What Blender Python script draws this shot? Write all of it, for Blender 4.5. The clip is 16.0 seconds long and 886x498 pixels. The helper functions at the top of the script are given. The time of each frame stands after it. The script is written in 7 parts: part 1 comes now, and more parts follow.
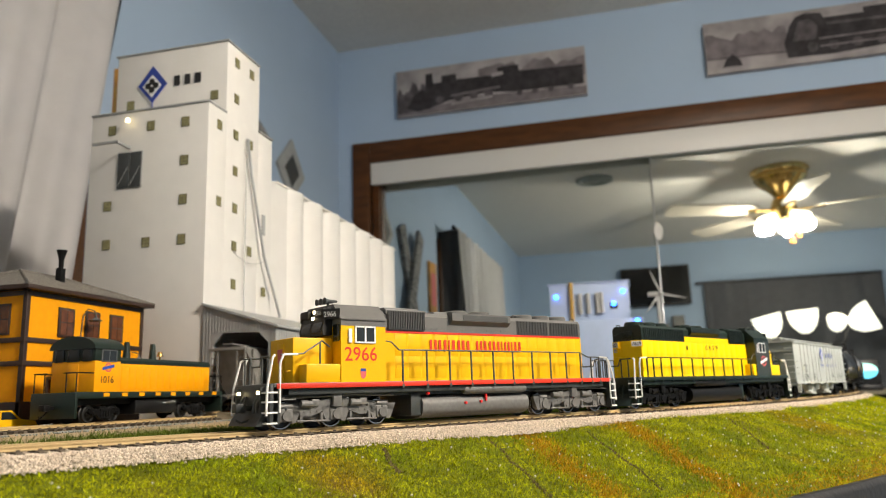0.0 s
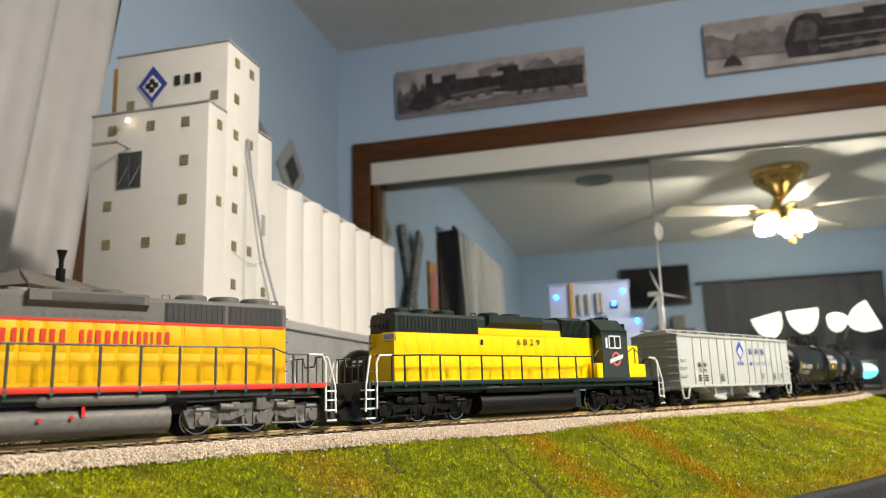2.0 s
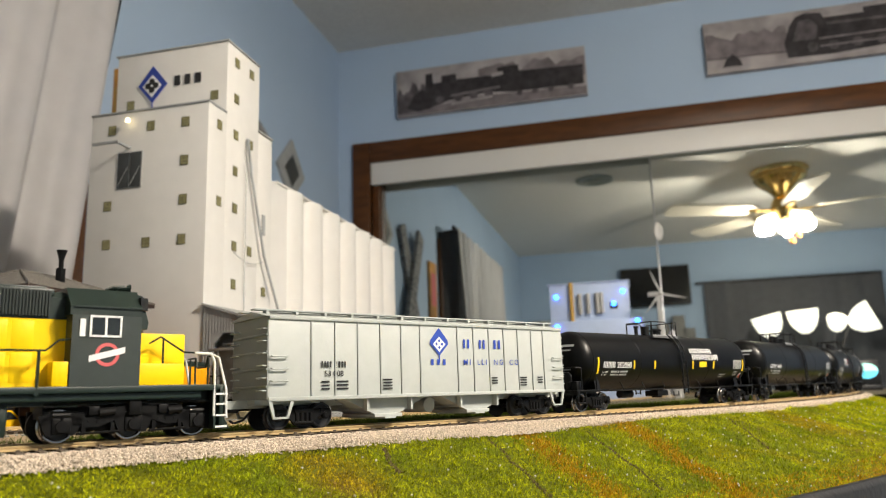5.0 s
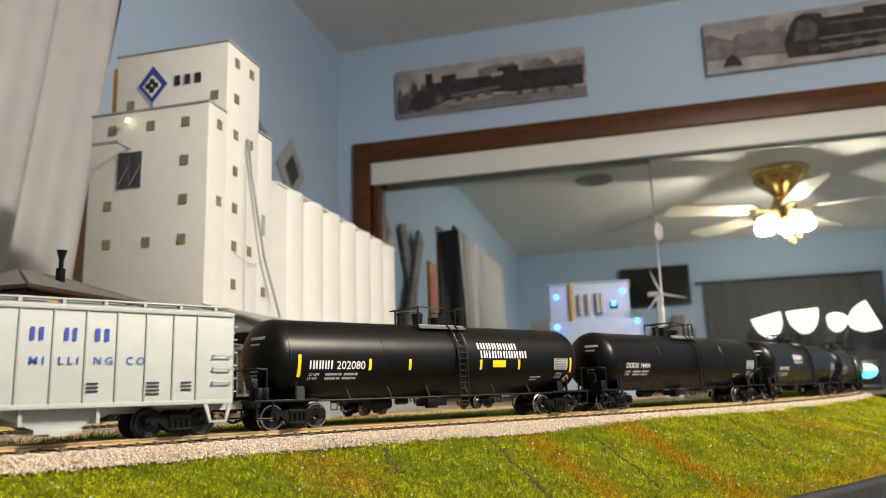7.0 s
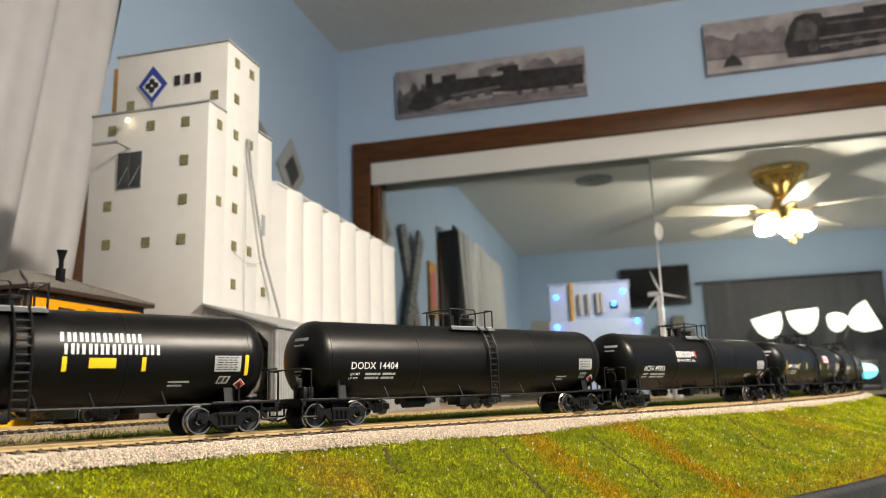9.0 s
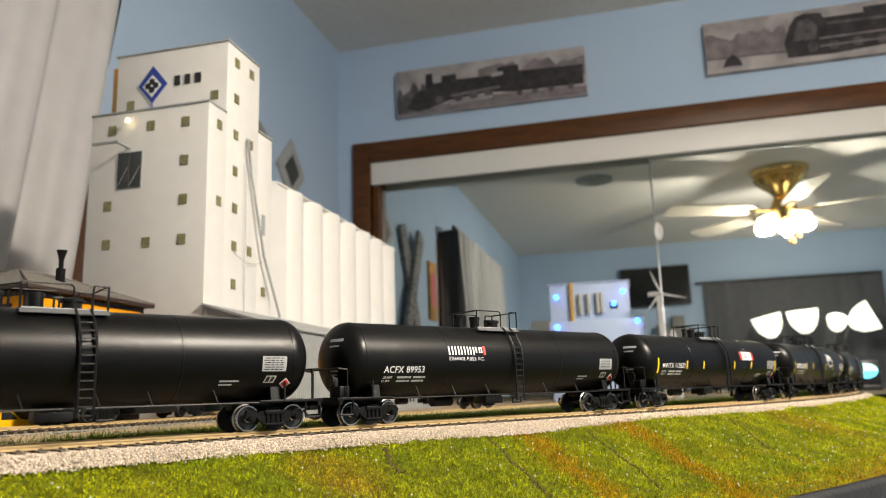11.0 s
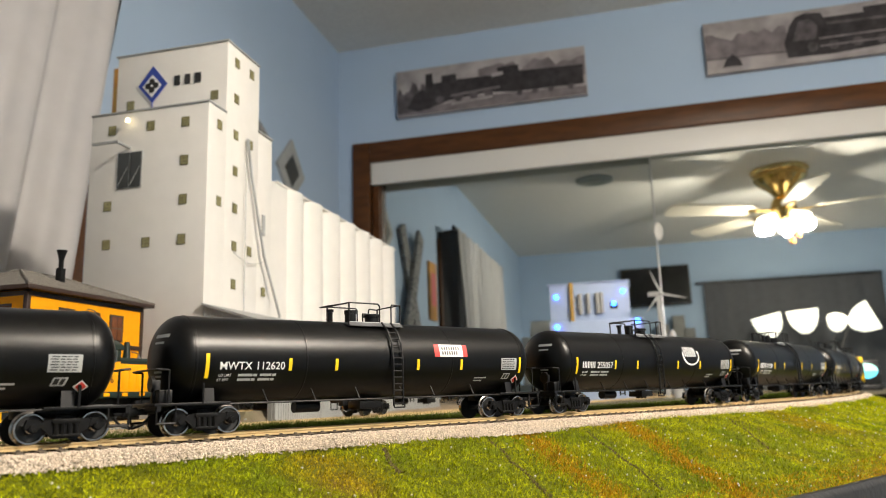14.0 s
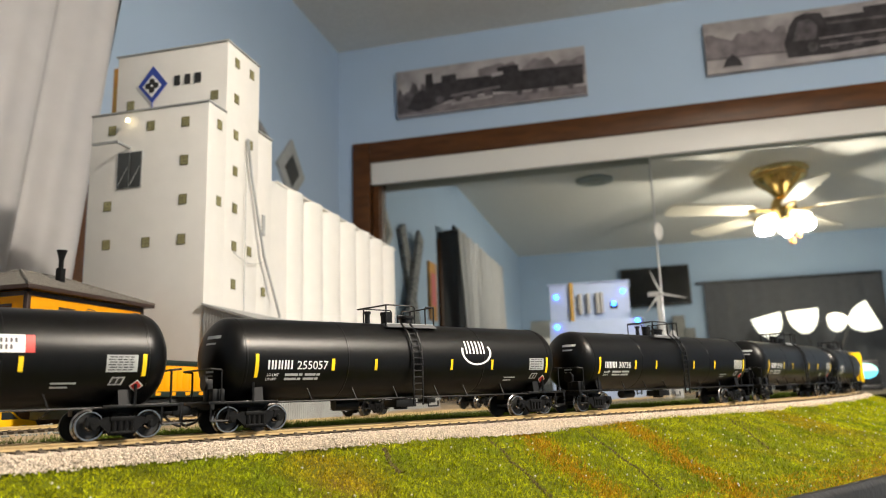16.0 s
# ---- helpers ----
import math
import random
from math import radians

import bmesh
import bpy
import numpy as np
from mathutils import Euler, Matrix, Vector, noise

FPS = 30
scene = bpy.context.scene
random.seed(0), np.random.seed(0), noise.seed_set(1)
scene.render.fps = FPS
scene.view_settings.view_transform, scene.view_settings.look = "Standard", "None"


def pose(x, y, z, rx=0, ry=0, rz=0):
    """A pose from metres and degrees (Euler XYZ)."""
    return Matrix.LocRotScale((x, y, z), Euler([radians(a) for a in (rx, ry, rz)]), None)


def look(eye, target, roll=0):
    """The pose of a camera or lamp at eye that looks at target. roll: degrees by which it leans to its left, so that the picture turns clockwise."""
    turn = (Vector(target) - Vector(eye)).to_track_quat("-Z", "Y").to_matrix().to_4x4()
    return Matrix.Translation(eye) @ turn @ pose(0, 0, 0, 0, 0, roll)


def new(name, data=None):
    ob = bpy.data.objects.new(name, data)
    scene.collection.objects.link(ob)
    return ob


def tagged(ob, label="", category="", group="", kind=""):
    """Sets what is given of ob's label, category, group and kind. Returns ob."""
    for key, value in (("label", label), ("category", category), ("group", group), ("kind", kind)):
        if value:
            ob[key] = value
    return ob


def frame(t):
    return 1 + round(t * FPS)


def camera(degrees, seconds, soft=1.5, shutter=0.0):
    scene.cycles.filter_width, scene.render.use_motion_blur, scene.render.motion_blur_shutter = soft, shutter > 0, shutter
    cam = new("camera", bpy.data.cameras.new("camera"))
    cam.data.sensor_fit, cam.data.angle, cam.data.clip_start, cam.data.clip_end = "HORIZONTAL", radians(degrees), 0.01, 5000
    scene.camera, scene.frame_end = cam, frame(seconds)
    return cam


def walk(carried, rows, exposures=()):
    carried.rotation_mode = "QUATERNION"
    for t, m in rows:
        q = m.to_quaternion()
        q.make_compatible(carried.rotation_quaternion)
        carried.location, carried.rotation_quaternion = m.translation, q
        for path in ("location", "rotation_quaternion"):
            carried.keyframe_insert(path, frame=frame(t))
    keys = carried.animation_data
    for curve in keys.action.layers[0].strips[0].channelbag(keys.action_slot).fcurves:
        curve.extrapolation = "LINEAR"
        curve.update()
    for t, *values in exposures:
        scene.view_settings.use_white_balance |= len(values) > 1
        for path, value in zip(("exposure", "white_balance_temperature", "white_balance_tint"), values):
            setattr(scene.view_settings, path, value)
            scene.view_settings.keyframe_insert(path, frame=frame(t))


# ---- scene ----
ZR = 1.298                      # height of the rail heads above the room's floor
ZG = ZR - 0.0055                # the layout's level ground
EYE = Vector((0.0, 0.0, 1.3098))
AZ, TILT = radians(104.0), radians(11.19)
cam = camera(61.82, 16.0, soft=0.95)
AIM = EYE + Vector((math.cos(AZ) * math.cos(TILT), math.sin(AZ) * math.cos(TILT), math.sin(TILT)))
STAND = look(EYE, AIM, -1.90)
walk(cam, [(0.0, STAND), (16.0, STAND)], exposures=[(0.0, 0.42), (7.0, 0.43), (8.2, 0.58), (16.0, 0.58)])
cam.data.dof.use_dof = True
cam.data.dof.focus_distance = 0.35
cam.data.dof.aperture_fstop = 16.0

# ---- light: a dim night world, the fan's bulbs and the floor lamp ----
night = bpy.data.worlds.new("night")
scene.world = night
night.use_nodes = True
night.node_tree.nodes["Background"].inputs[0].default_value = (0.02, 0.025, 0.035, 1)
night.node_tree.nodes["Background"].inputs[1].default_value = 0.5


def bulb(x, y, z, watts, size=0.03, colour=(1.0, 0.90, 0.76)):
    lamp = bpy.data.lights.new("bulb_light", "POINT")
    lamp.energy, lamp.shadow_soft_size, lamp.color = watts, size, colour
    ob = new("bulb_light", lamp)
    ob.location = (x, y, z)
    return ob


FAN = Vector((0.835, 0.175, 2.44))
LAMP = Vector((1.28, -1.35, 0.0))
SHADES = (165, 45, 285)
for a in SHADES:
    # reflector bulbs in the fan's tulip shades, tilted outwards and down as the shades are
    c, s = math.cos(radians(a)), math.sin(radians(a))
    lamp = bpy.data.lights.new("fan_bulb_light", "SPOT")
    lamp.energy, lamp.shadow_soft_size, lamp.color = 14.0, 0.038, (1.0, 0.900, 0.79)
    lamp.spot_size, lamp.spot_blend = radians(172), 0.40
    at = Vector((FAN.x + 0.122 * c, FAN.y + 0.122 * s, 2.118))
    new("fan_bulb_light", lamp).matrix_basis = look(at, at + Vector((0.25 * c, 0.25 * s, -0.60)))
    bulb(FAN.x + 0.085 * c, FAN.y + 0.085 * s, 2.105, 21.0, 0.018)
for dx in (-0.30, -0.09, 0.09, 0.26):
    bulb(LAMP.x + dx, LAMP.y, 1.735, 0.10)

# ---- materials ----


def mat(name, colour, rough=0.5, metal=0.0, vary=0.0, scale=200.0, bump=0.0, bscale=600.0, glow=0.0, island=0.0, random_ob=0.0, stretch=None, spec=0.5, stain=None):
    m = bpy.data.materials.new(name)
    m.use_nodes = True
    nt = m.node_tree
    b = nt.nodes["Principled BSDF"]
    b.inputs["Base Color"].default_value = (*colour, 1)
    b.inputs["Roughness"].default_value = rough
    b.inputs["Metallic"].default_value = metal
    b.inputs["Specular IOR Level"].default_value = spec
    if glow:
        b.inputs["Emission Color"].default_value = (*colour, 1)
        b.inputs["Emission Strength"].default_value = glow
    tc = nt.nodes.new("ShaderNodeTexCoord")
    out = tc.outputs["Object"]
    if stretch:
        mp = nt.nodes.new("ShaderNodeMapping")
        mp.inputs["Scale"].default_value = stretch
        nt.links.new(out, mp.inputs["Vector"])
        out = mp.outputs["Vector"]
    col = None

    def noise_tex(sc, detail=4.0):
        n = nt.nodes.new("ShaderNodeTexNoise")
        n.inputs["Scale"].default_value = sc
        n.inputs["Detail"].default_value = detail
        nt.links.new(out, n.inputs["Vector"])
        return n

    def mixed(fac, a, bb, strength):
        mx = nt.nodes.new("ShaderNodeMix")
        mx.data_type = "RGBA"
        mth = nt.nodes.new("ShaderNodeMath")
        mth.operation = "MULTIPLY"
        mth.inputs[1].default_value = strength
        nt.links.new(fac, mth.inputs[0])
        nt.links.new(mth.outputs[0], mx.inputs["Factor"])
        for sock, v in ((6, a), (7, bb)):
            if isinstance(v, tuple):
                mx.inputs[sock].default_value = (*v, 1)
            else:
                nt.links.new(v, mx.inputs[sock])
        return mx.outputs[2]

    if vary:
        lo = tuple(max(0.0, c * (1 - vary)) for c in colour)
        hi = tuple(min(1.0, c * (1 + vary)) for c in colour)
        n = noise_tex(scale)
        ramp = nt.nodes.new("ShaderNodeMapRange")
        ramp.inputs["From Min"].default_value, ramp.inputs["From Max"].default_value = 0.3, 0.7
        nt.links.new(n.outputs["Fac"], ramp.inputs["Value"])
        col = mixed(ramp.outputs[0], lo, hi, 1.0)
        n2 = noise_tex(scale * 0.13, 2.0)
        col = mixed(n2.outputs["Fac"], col, lo, 0.5)
    for st in stain if isinstance(stain, list) else [stain] if stain else []:
        n3 = noise_tex(st[1], 3.0)
        ramp = nt.nodes.new("ShaderNodeMapRange")
        ramp.inputs["From Min"].default_value, ramp.inputs["From Max"].default_value = st[2], st[2] + 0.15
        nt.links.new(n3.outputs["Fac"], ramp.inputs["Value"])
        col = mixed(ramp.outputs[0], col if col else colour, st[0], st[3])
    if island or random_ob:
        g = nt.nodes.new("ShaderNodeNewGeometry" if island else "ShaderNodeObjectInfo")
        o = g.outputs["Random Per Island" if island else "Random"]
        k = island or random_ob
        hsv = nt.nodes.new("ShaderNodeHueSaturation")
        rng = nt.nodes.new("ShaderNodeMapRange")
        rng.inputs["To Min"].default_value, rng.inputs["To Max"].default_value = 1 - k, 1 + k
        nt.links.new(o, rng.inputs["Value"])
        nt.links.new(rng.outputs[0], hsv.inputs["Value"])
        if col:
            nt.links.new(col, hsv.inputs["Color"])
        else:
            hsv.inputs["Color"].default_value = (*colour, 1)
        col = hsv.outputs["Color"]
    if col:
        nt.links.new(col, b.inputs["Base Color"])
    if bump:
        n = noise_tex(bscale)
        bp = nt.nodes.new("ShaderNodeBump")
        bp.inputs["Strength"].default_value = bump
        bp.inputs["Distance"].default_value = 0.5 / bscale
        nt.links.new(n.outputs["Fac"], bp.inputs["Height"])
        nt.links.new(bp.outputs[0], b.inputs["Normal"])
    return m


M = dict(
    wall=mat("blue wall paint", (0.40, 0.52, 0.68), 0.75, vary=0.04, scale=3, bump=0.15, bscale=250),
    ceiling=mat("stippled ceiling", (0.72, 0.70, 0.66), 0.9, vary=0.06, scale=90, bump=0.8, bscale=160),
    floor=mat("beige carpet", (0.30, 0.25, 0.19), 0.95, vary=0.2, scale=120, bump=0.6, bscale=400),
    oak=mat("dark stained wood", (0.095, 0.034, 0.008), 0.42, spec=0.3, vary=0.35, scale=14, bump=0.12, bscale=90, stretch=(1, 6, 6)),
    white=mat("white painted trim", (0.72, 0.70, 0.66), 0.45, vary=0.03, scale=6),
    mirror=mat("mirror glass", (0.66, 0.70, 0.675), 0.012, metal=1.0),
    steel=mat("brushed steel", (0.55, 0.56, 0.57), 0.3, metal=1.0),
    brass=mat("polished brass", (0.80, 0.55, 0.20), 0.18, metal=1.0),
    blade=mat("cream fan blade", (0.72, 0.66, 0.55), 0.4, vary=0.08, scale=20),
    bulbglass=mat("lit frosted glass", (1.0, 0.91, 0.76), 0.4, glow=3.2),
    lampglass=mat("glowing white glass", (1.0, 0.93, 0.80), 0.4, glow=1.7),
    amber=mat("amber pull", (0.8, 0.28, 0.06), 0.3),
    black=mat("black plastic", (0.012, 0.012, 0.013), 0.4),
    screen=mat("dark screen", (0.004, 0.004, 0.005), 0.12),
    curtain=mat("grey curtain cloth", (0.47, 0.455, 0.455), 0.5, vary=0.06, scale=25, bump=0.15, bscale=1500),
    lining=mat("charcoal curtain lining", (0.045, 0.047, 0.052), 0.85, vary=0.15, scale=30),
    curtain2=mat("charcoal curtain cloth", (0.078, 0.079, 0.086), 0.8, vary=0.1, scale=25, bump=0.2, bscale=1200),
    weathered=mat("weathered grey boards", (0.30, 0.295, 0.29), 0.85, vary=0.4, scale=30, stretch=(1, 1, 4), stain=((0.05, 0.05, 0.055), 26, 0.50, 0.8)),
    paper=mat("canvas print sky", (0.38, 0.35, 0.355), 0.8, vary=0.4, scale=14),
    paper2=mat("canvas print haze", (0.20, 0.175, 0.185), 0.8, vary=0.4, scale=26),
    ink=mat("canvas print black", (0.034, 0.030, 0.034), 0.8, vary=0.6, scale=40),
    inkgrey=mat("canvas print mid grey", (0.10, 0.088, 0.095), 0.8, vary=0.6, scale=40),
    elevator=mat("white styrene", (0.74, 0.72, 0.68), 0.45, vary=0.025, scale=60),
    elevgrey=mat("grey concrete paint", (0.36, 0.37, 0.365), 0.6, vary=0.10, scale=120, stain=((0.27, 0.27, 0.26), 40, 0.5, 0.5)),
    olive=mat("olive window frame", (0.13, 0.115, 0.045), 0.5),
    pane=mat("yellowed window pane", (0.30, 0.28, 0.14), 0.15, vary=0.3, scale=300),
    blue=mat("blue paint", (0.02, 0.05, 0.30), 0.4),
    bluelett=mat("blue lettering", (0.025, 0.07, 0.42), 0.45),
    orange=mat("depot orange yellow paint", (0.86, 0.35, 0.003), 0.55, spec=0.2, vary=0.06, scale=180, bump=0.1, bscale=900),
    brown=mat("dark brown trim", (0.035, 0.017, 0.011), 0.5, vary=0.2, scale=300),
    shingle=mat("grey shingles", (0.17, 0.155, 0.135), 0.85, vary=0.35, scale=500, bump=0.6, bscale=1500),
    brownpane=mat("brown lit pane", (0.14, 0.05, 0.02), 0.15, vary=0.5, scale=150),
    upyellow=mat("armour yellow paint", (0.78, 0.43, 0.0015), 0.42, spec=0.25, vary=0.03, scale=300, bump=0.04, bscale=800),
    upgrey=mat("harbour grey paint", (0.125, 0.122, 0.116), 0.45, vary=0.08, scale=300),
    upred=mat("red stripe paint", (0.62, 0.035, 0.012), 0.42),
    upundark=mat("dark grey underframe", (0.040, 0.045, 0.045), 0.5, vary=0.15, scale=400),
    railgrey=mat("dark grey handrail paint", (0.07, 0.075, 0.072), 0.5, vary=0.1, scale=400),
    truckgrey=mat("grey truck casting", (0.135, 0.132, 0.125), 0.55, vary=0.2, scale=500),
    cnyellow=mat("zito yellow paint", (0.95, 0.62, 0.001), 0.42, spec=0.25, vary=0.025, scale=300, bump=0.04, bscale=800),
    cngreen=mat("dark green paint", (0.008, 0.019, 0.014), 0.42, vary=0.15, scale=300),
    cnside=mat("dark grey green cab paint", (0.030, 0.040, 0.036), 0.42, vary=0.1, scale=300),
    swyellow=mat("warm yellow paint", (0.90, 0.37, 0.002), 0.45, spec=0.25, vary=0.04, scale=300),
    pinkred=mat("faded red herald", (0.65, 0.12, 0.12), 0.5),
    grille=mat("grille mesh", (0.055, 0.056, 0.055), 0.55),
    greengrille=mat("green grille mesh", (0.005, 0.012, 0.009), 0.5),
    truckblack=mat("black truck casting", (0.0050, 0.0050, 0.0052), 0.5, spec=0.16, vary=0.25, scale=500),
    wheel=mat("worn steel wheel", (0.42, 0.395, 0.37), 0.24, metal=1.0, vary=0.2, scale=700),
    darkwheel=mat("blackened wheel", (0.03, 0.03, 0.03), 0.4, metal=0.3),
    tank=mat("satin black tank paint", (0.0034, 0.0033, 0.0034), 0.35, spec=0.22, vary=0.2, scale=250, bump=0.03, bscale=500),
    tanklow=mat("black underframe paint", (0.0045, 0.0045, 0.005), 0.45, spec=0.3),
    walkway=mat("grey walkway grating", (0.10, 0.105, 0.11), 0.5),
    hopper=mat("light grey hopper paint", (0.44, 0.465, 0.445), 0.45, spec=0.3, vary=0.04, scale=200, bump=0.03, bscale=500),
    # hopper grey a step darker, so the ribs' thin shadow lines are painted in
    hopperrib=mat("hopper grey with rib shadow", (0.36, 0.38, 0.365), 0.45),
    # hopper grey again, darkened: the ends' shade is put into the colour
    hopperend=mat("hopper grey with end shade", (0.25, 0.28, 0.27), 0.5, vary=0.06, scale=200),
    hopperdark=mat("weathered grey hopper", (0.22, 0.215, 0.20), 0.6, vary=0.25, scale=120, stain=((0.12, 0.11, 0.10), 60, 0.5, 0.6)),
    lettwhite=mat("white lettering", (0.80, 0.80, 0.80), 0.5),
    lettgrey=mat("pale grey data panel", (0.42, 0.43, 0.435), 0.5, vary=0.06, scale=300),
    lettblack=mat("black lettering", (0.01, 0.01, 0.01), 0.5),
    reflect=mat("yellow reflective strip", (0.92, 0.60, 0.01), 0.4),
    placard=mat("red placard", (0.68, 0.05, 0.04), 0.5),
    whiterail=mat("white handrail", (0.78, 0.78, 0.76), 0.4),
    glass=mat("dark cab glass", (0.02, 0.024, 0.026), 0.06),
    headlight=mat("lit headlight", (1.0, 0.80, 0.42), 0.3, glow=4.0),
    redlamp=mat("red fitting", (0.65, 0.02, 0.02), 0.35),
    rail=mat("weathered rail", (0.50, 0.365, 0.175), 0.5, vary=0.12, scale=200),
    railtop=mat("polished rail head", (0.60, 0.50, 0.34), 0.35, metal=0.6),
    tie=mat("dark brown ties", (0.10, 0.078, 0.055), 0.8, vary=0.3, scale=400, random_ob=0.35),
    ballastbed=mat("sandy ballast bed", (0.40, 0.33, 0.24), 0.9, spec=0.2, vary=0.3, scale=900, bump=0.7, bscale=1500),
    stone=mat("pale ballast stones", (0.60, 0.51, 0.41), 0.85, spec=0.2, island=0.4),
    soil=mat("green earth", (0.10, 0.115, 0.006), 0.95, spec=0.1, vary=0.5, scale=260, bump=0.8, bscale=900, stain=((0.15, 0.075, 0.015), 12, 0.55, 0.6)),
    turf=mat("turf blades", (0.455, 0.475, 0.006), 0.75, spec=0.08, island=0.6, vary=0.4, scale=70, stain=[((0.15, 0.23, 0.004), 34, 0.46, 0.7), ((0.50, 0.27, 0.008), 15, 0.58, 0.6)]),
    turfdark=mat("dark back grass", (0.080, 0.112, 0.012), 0.8, spec=0.1, island=0.5),
    rust=mat("orange eroded soil", (0.50, 0.255, 0.012), 0.9, spec=0.08, island=0.7),
    gully=mat("dark gully soil", (0.10, 0.075, 0.022), 0.95, island=0.4),
    fleck=mat("white flecks", (0.62, 0.59, 0.52), 0.6),
    plain=mat("layout ground", (0.20, 0.165, 0.11), 0.95, vary=0.3, scale=60, bump=0.5, bscale=700, stain=((0.06, 0.075, 0.015), 9, 0.5, 0.85)),
    road=mat("pale dirt road", (0.36, 0.27, 0.165), 0.95, vary=0.15, scale=70, bump=0.4, bscale=900),
    fascia=mat("black fascia", (0.010, 0.010, 0.010), 0.5, vary=0.2, scale=80, bump=0.2, bscale=300),
    carpaint=mat("yellow car paint", (0.85, 0.50, 0.01), 0.2),
    # the blue lamps' cast on the plant's white walls is mixed into this colour
    bluelit=mat("white styrene with blue lamplight", (0.42, 0.52, 0.72), 0.5, vary=0.05, scale=50),
    blueled=mat("blue light", (0.03, 0.16, 1.0), 0.4, glow=9.0),
    cyan=mat("cyan lit screen", (0.12, 0.62, 0.78), 0.4, glow=1.1),
    cyan2=mat("pale lit screen", (0.45, 0.85, 0.72), 0.4, glow=1.1),
    yellowpipe=mat("ochre pipe", (0.50, 0.30, 0.06), 0.5, vary=0.15, scale=80),
    poster=mat("orange poster", (0.60, 0.28, 0.05), 0.6, vary=0.5, scale=18),
    whitetower=mat("white turbine plastic", (0.40, 0.40, 0.39), 0.35, vary=0.06, scale=60),
)

# ---- mesh building ----


class Form:
    """A growing mesh; all lengths are multiplied by k."""

    def __init__(self, k=1.0):
        self.bm, self.k = bmesh.new(), k

    def v(self, p):
        return self.bm.verts.new((p[0] * self.k, p[1] * self.k, p[2] * self.k))

    def box(self, x0, x1, y0, y1, z0, z1, b=0.0):
        vs = [self.v((x, y, z)) for x in (x0, x1) for y in (y0, y1) for z in (z0, z1)]
        fs = [self.bm.faces.new([vs[i] for i in q]) for q in ((0, 1, 3, 2), (4, 6, 7, 5), (0, 4, 5, 1), (2, 3, 7, 6), (0, 2, 6, 4), (1, 5, 7, 3))]
        if b:
            es = list({e for f in fs for e in f.edges})
            bmesh.ops.bevel(self.bm, geom=es, offset=b * self.k, segments=2, affect="EDGES", profile=0.5)
        return self

    def cyl(self, p0, p1, r, n=12, r1=None, cap=True):
        p0, p1 = Vector(p0), Vector(p1)
        r1 = r if r1 is None else r1
        w = (p1 - p0).normalized()
        u = w.orthogonal().normalized()
        t = w.cross(u)
        rings = []
        for p, rr in ((p0, r), (p1, r1)):
            rings.append([self.v(p + u * rr * math.cos(2 * math.pi * i / n) + t * rr * math.sin(2 * math.pi * i / n)) for i in range(n)])
        for i in range(n):
            j = (i + 1) % n
            self.bm.faces.new((rings[0][i], rings[0][j], rings[1][j], rings[1][i]))
        if cap:
            self.bm.faces.new(rings[0][::-1])
            self.bm.faces.new(rings[1])
        return self

    def tube(self, points, r, n=6):
        for a, b in zip(points, points[1:]):
            self.cyl(a, b, r, n)
        return self

    def lathe(self, origin, axis, profile, n=24):
        """profile: (distance along axis, radius) pairs."""
        o, w = Vector(origin), Vector(axis).normalized()
        u = w.orthogonal().normalized()
        t = w.cross(u)
        prev = None
        for dist, r in profile:
            c = o + w * dist
            ring = [self.v(c)] if r <= 1e-9 else [self.v(c + u * r * math.cos(2 * math.pi * i / n) + t * r * math.sin(2 * math.pi * i / n)) for i in range(n)]
            if prev:
                for i in range(n):
                    j = (i + 1) % n
                    if len(prev) == 1 and len(ring) > 1:
                        self.bm.faces.new((prev[0], ring[j], ring[i]))
                    elif len(ring) == 1 and len(prev) > 1:
                        self.bm.faces.new((prev[i], prev[j], ring[0]))
                    elif len(ring) > 1:
                        self.bm.faces.new((prev[i], prev[j], ring[j], ring[i]))
            prev = ring
        return self

    def prism(self, poly, axis, a, b):
        """poly: 2D points; axis 'x': (y, z) points drawn out from x=a to b; 'y': (x, z); 'z': (x, y)."""
        def place(p, d):
            return {"x": (d, p[0], p[1]), "y": (p[0], d, p[1]), "z": (p[0], p[1], d)}[axis]
        A = [self.v(place(p, a)) for p in poly]
        B = [self.v(place(p, b)) for p in poly]
        n = len(poly)
        for i in range(n):
            j = (i + 1) % n
            self.bm.faces.new((A[i], A[j], B[j], B[i]))
        self.bm.faces.new(A[::-1])
        self.bm.faces.new(B)
        return self


def part(name, form, material, parent=None, label="", smooth=35.0):
    me = bpy.data.meshes.new(name)
    bm = form.bm if isinstance(form, Form) else form
    bmesh.ops.recalc_face_normals(bm, faces=bm.faces)
    bm.to_mesh(me)
    bm.free()
    me.materials.append(material)
    if smooth:
        me.shade_smooth()
        me.set_sharp_from_angle(angle=radians(smooth))
    ob = new(name, me)
    ob.parent = parent
    return tagged(ob, label)


def soup(name, verts, faces, material, parent=None, label=""):
    me = bpy.data.meshes.new(name)
    me.from_pydata(verts.tolist() if hasattr(verts, "tolist") else verts, [], faces.tolist() if hasattr(faces, "tolist") else faces)
    me.materials.append(material)
    ob = new(name, me)
    ob.parent = parent
    return tagged(ob, label)


def thing(name, label, category, group="", at=None):
    ob = tagged(new(name), label, category, group)
    ob.empty_display_size = 0.01
    if at is not None:
        ob.matrix_basis = at
    return ob


def structure(ob, label, category):
    return tagged(ob, label, category, kind="structure")


